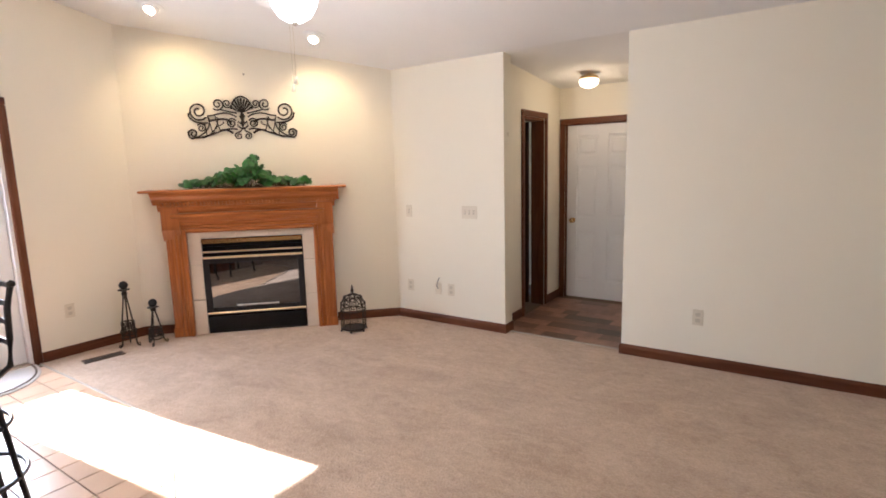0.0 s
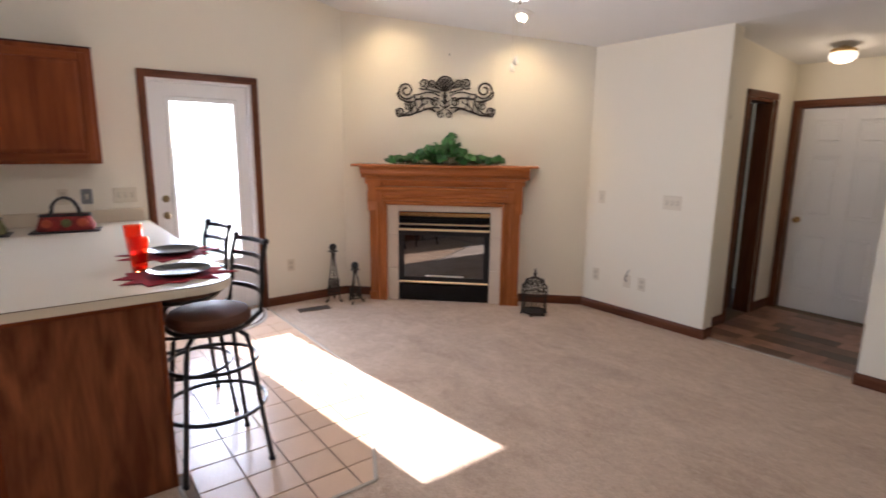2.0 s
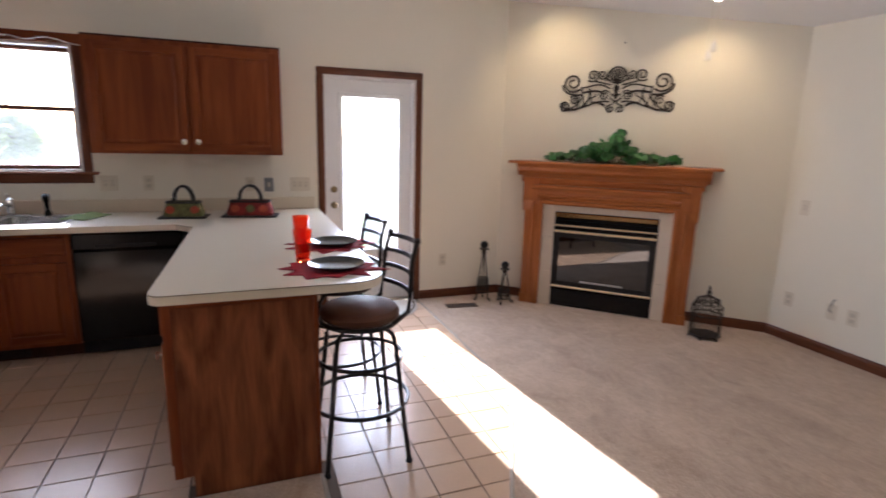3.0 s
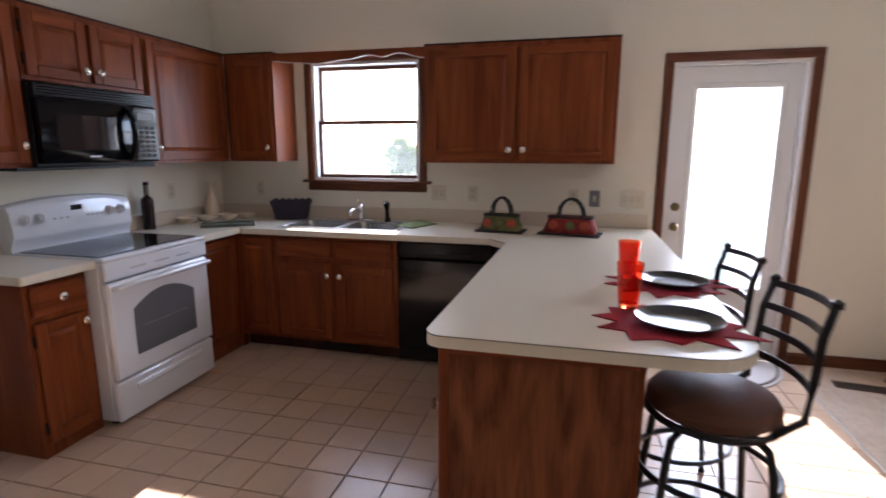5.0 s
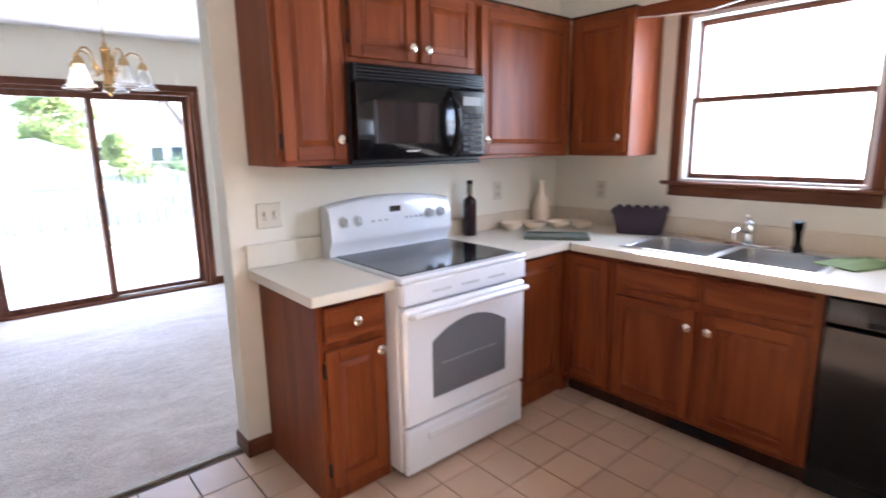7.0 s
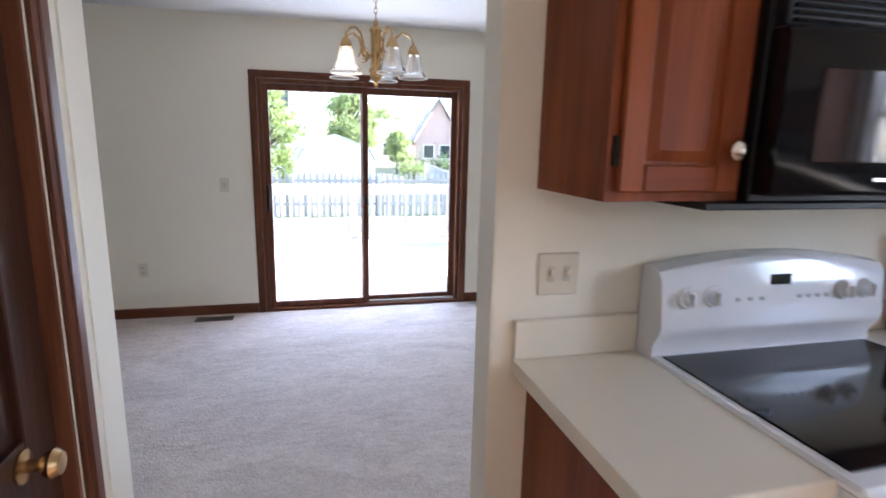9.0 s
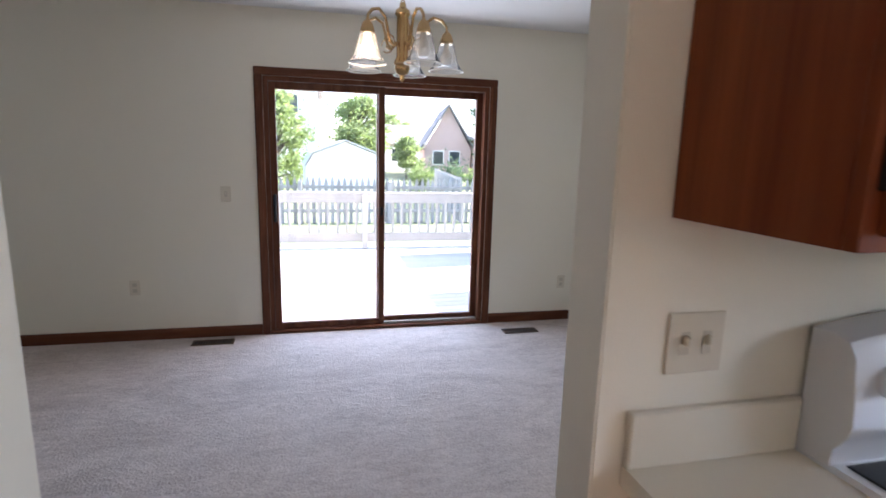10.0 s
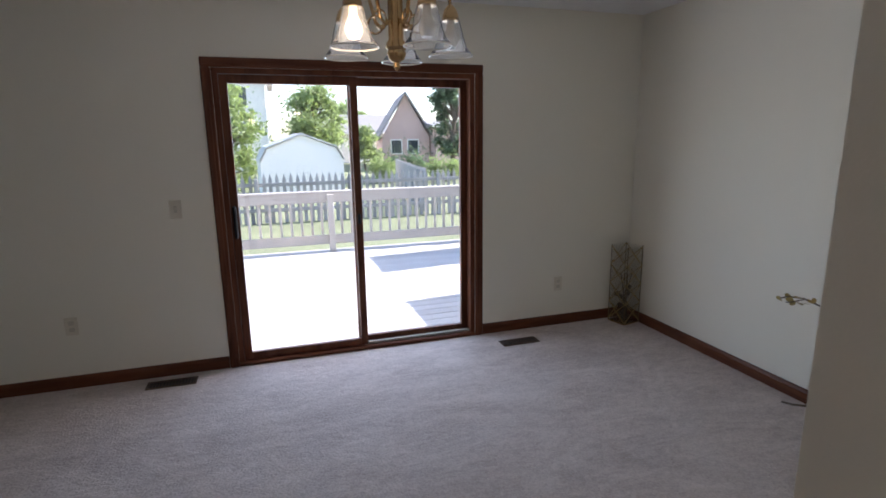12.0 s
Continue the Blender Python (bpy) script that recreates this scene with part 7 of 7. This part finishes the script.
def tree(x, y, h, spread, seed, material, label, trunk=0.3, clumps=30, per=210, size=0.11):
    rng = random.Random(seed)
    t = thing("tree", pose(x, y, GZ), label, "tree")
    bm = tube(bmesh.new(), [(0, 0, 0), (0.05, 0.02, h * 0.25), (-0.04, 0.05, h * 0.5), (0.02, 0, h * 0.85)], 0.03 * h, 8, taper=(1, 0.25))
    crown = bmesh.new()
    for i in range(clumps):
        a, u = rng.uniform(0, 6.28), rng.random()
        z = h * (trunk + (1 - trunk) * u)
        r = spread * (0.9 * math.sin(math.pi * min(1, 0.2 + 0.75 * u)) ** 0.8) * rng.uniform(0.35, 0.85)
        c = (r * math.cos(a), r * math.sin(a), z)
        tube(bm, [(0, 0, z * 0.75), (c[0] * 0.5, c[1] * 0.5, z * 0.9), c], 0.012 * h, 5, taper=(1, 0.2))
        rr = spread * rng.uniform(0.18, 0.40)
        leaf_cloud(crown, rng, c, (rr, rr, rr * 0.8), per, size)
    part("trunk", bm, BARK, t)
    part("crown", crown, material, t)


def bush(x, y, w, h, seed, material, label, z0=GZ):
    rng = random.Random(seed)
    t = thing("bush", pose(x, y, z0), label, "bush")
    bm = bmesh.new()
    crown = bmesh.new()
    for i in range(7):
        c = (rng.uniform(-0.6, 0.6) * w, rng.uniform(-0.4, 0.4) * w, h * rng.uniform(0.4, 0.7))
        tube(bm, [(0, 0, 0), c], 0.02, 5)
        leaf_cloud(crown, rng, c, (w * 0.5, w * 0.45, h * 0.42), 260, 0.07)
    part("stems", bm, BARK, t)
    part("foliage", crown, material, t)


tree(0.55, -28.1, 4.4, 2.0, 11, LEAF_T, "young light green garden tree", 0.08, 44, 190, 0.10)
tree(-3.75, -34.4, 5.0, 2.2, 12, LEAF_T, "broad leafy green tree behind the shed", 0.3, 56, 190, 0.11)
tree(-7.4, -39.0, 2.7, 1.3, 13, LEAF_T, "small round-crowned green tree", 0.2)
tree(-11.2, -31.2, 6.4, 1.5, 14, LEAF_DK, "tall dark evergreen-like tree", 0.22, 40)
tree(-9.0, -58.0, 5.6, 3.0, 17, LEAF_T, "distant leafy green tree", 0.2)
for i, (x, y, w, h) in enumerate(((-6.4, -27.5, 1.0, 1.3), (-7.8, -28.5, 1.1, 1.5), (-9.4, -27.0, 1.1, 1.2), (1.4, -19.5, 0.9, 1.2), (0.3, -20.5, 0.8, 1.0))):
    bush(x, y, w, h, 30 + i, LEAF_DK if i % 2 else LEAF_T, "rounded green garden shrub")

# outside the patio door and the kitchen window
bush(-7.25, 1.90, 0.24, 1.38, 50, LEAF_T, "green shrub outside the patio door")
tree(-34.0, -11.2, 2.6, 1.6, 51, LEAF_T, "green garden tree seen through the kitchen window", 0.2)
# Made-up pale slab: sunlit, it stands in for the overexposed white outdoors.
solid("driveway", boxes((-60, -8.0, -14, 22, GZ, GZ + 0.03, 0.0)), GLARESLAB, "wide pale slab added for the glaring white view outside", "driveway", "structure")
t = thing("house_wing", pose(-4.4, 1.85, 0), "white clapboard side wing of the house", "house wing", kind="structure")
part("wall", boxes((-2.1, -0.0, 0.02, 0.2, GZ, 2.6, 0)), SIDING, t)
me = mesh_of("clapboard", boxes((-2.1, 0.0, 0.0, 0.022, 0.0, 0.112), b=0.006), SIDING)
for i in range(26):
    shared("clapboard", me, t, Matrix.Translation((0, 0, GZ + 0.1 + 0.115 * i)))
# ---- floor pieces ----
tm = mesh_of("tile", boxes((0.003, TS - 0.003, 0.003, TS - 0.003, -0.008, 0.001), b=0.0016), TILE)


def inside_tiles(x, y):
    if y > 1.65 or x > -0.99 or y < RY - 0.11:
        return False
    if y > 1.14 and (y - 1.65) * (-1.26 + 2.23) > (1.14 - 1.65) * (x + 2.23):
        return False
    return not (x > -1.28 and y > -0.9) and not (x > -1.75 and -0.17 < y < 0.41)


near, rest = [], []
i0, i1 = int((WX - TX0) / TS) - 1, int((-0.9 - TX0) / TS) + 2
for i in range(i0, i1):
    for j in range(-1, int((1.66 - TY0) / TS) + 1):
        x, y = TX0 + i * TS, TY0 + j * TS
        if x < WX - 0.02 or not inside_tiles(x + TS / 2, y + TS / 2):
            continue
        hidden = (x + TS < FX - 0.02 and y < 0.2) or (y + TS < FYR - 0.02 and x < -2.05) or (x + TS < PX and PY0 + 0.06 < y and y + TS < PY1)
        (rest if hidden else near).append((x, y))
for x, y in near[:340]:
    shared("tile", tm, tile_floor, Matrix.Translation((x, y, 0)))


def cut_tile(x, y):
    """The piece of a tile on the kitchen side of the carpet's slanted and straight edge."""
    poly = [(x + 0.003, y + 0.003), (x + TS - 0.003, y + 0.003), (x + TS - 0.003, y + TS - 0.003), (x + 0.003, y + TS - 0.003)]
    for nx, ny, c in ((0.51, 0.97, 0.51 * -2.23 + 0.97 * 1.65), (1.0, 0.0, -1.26), (0.0, 1.0, 1.65)):
        out = []
        for (ax, ay), (bx, by) in zip(poly, poly[1:] + poly[:1]):
            da, db = nx * ax + ny * ay - c, nx * bx + ny * by - c
            if da <= 0:
                out.append((ax, ay))
            if (da < 0 < db) or (db < 0 < da):
                k = da / (da - db)
                out.append((ax + (bx - ax) * k, ay + (by - ay) * k))
        poly = out
        if len(poly) < 3:
            return
    bm = bmesh.new()
    prism(bm, poly, -0.008, 0.001)
    part("tile", bm, TILE, tile_floor)


for i in range(i0, i1):
    for j in range(int((0.41 - TY0) / TS), int((1.66 - TY0) / TS) + 1):
        x, y = TX0 + i * TS, TY0 + j * TS
        if x > -2.5 and y > 0.3 and (x, y) not in near:
            cut_tile(x, y)
bm = bmesh.new()
for x, y in rest + near[340:]:
    cbox(bm, x + 0.003, x + TS - 0.003, y + 0.003, y + TS - 0.003, -0.008, 0.001, 0.0016)
tagged(part("hidden_tiles", bm, TILE, tile_floor), kind="stuff")
# vinyl slabs of the hall
rng = random.Random(8)
for r in range(11):
    y = NY + 0.10 + 0.153 * r
    x = HX - rng.uniform(0.0, 0.25)
    while x < -0.2:
        w = rng.choice((0.15, 0.30, 0.30, 0.45))
        x1 = min(x + w, -0.27)
        if x1 - max(x, HX) > 0.03 and y + 0.15 < HY:
            part("slab", boxes((max(x, HX) + 0.001, x1 - 0.001, y + 0.001, y + 0.151, -0.003, 0.0), b=0.0006), LINO, hall_floor)
        x += w
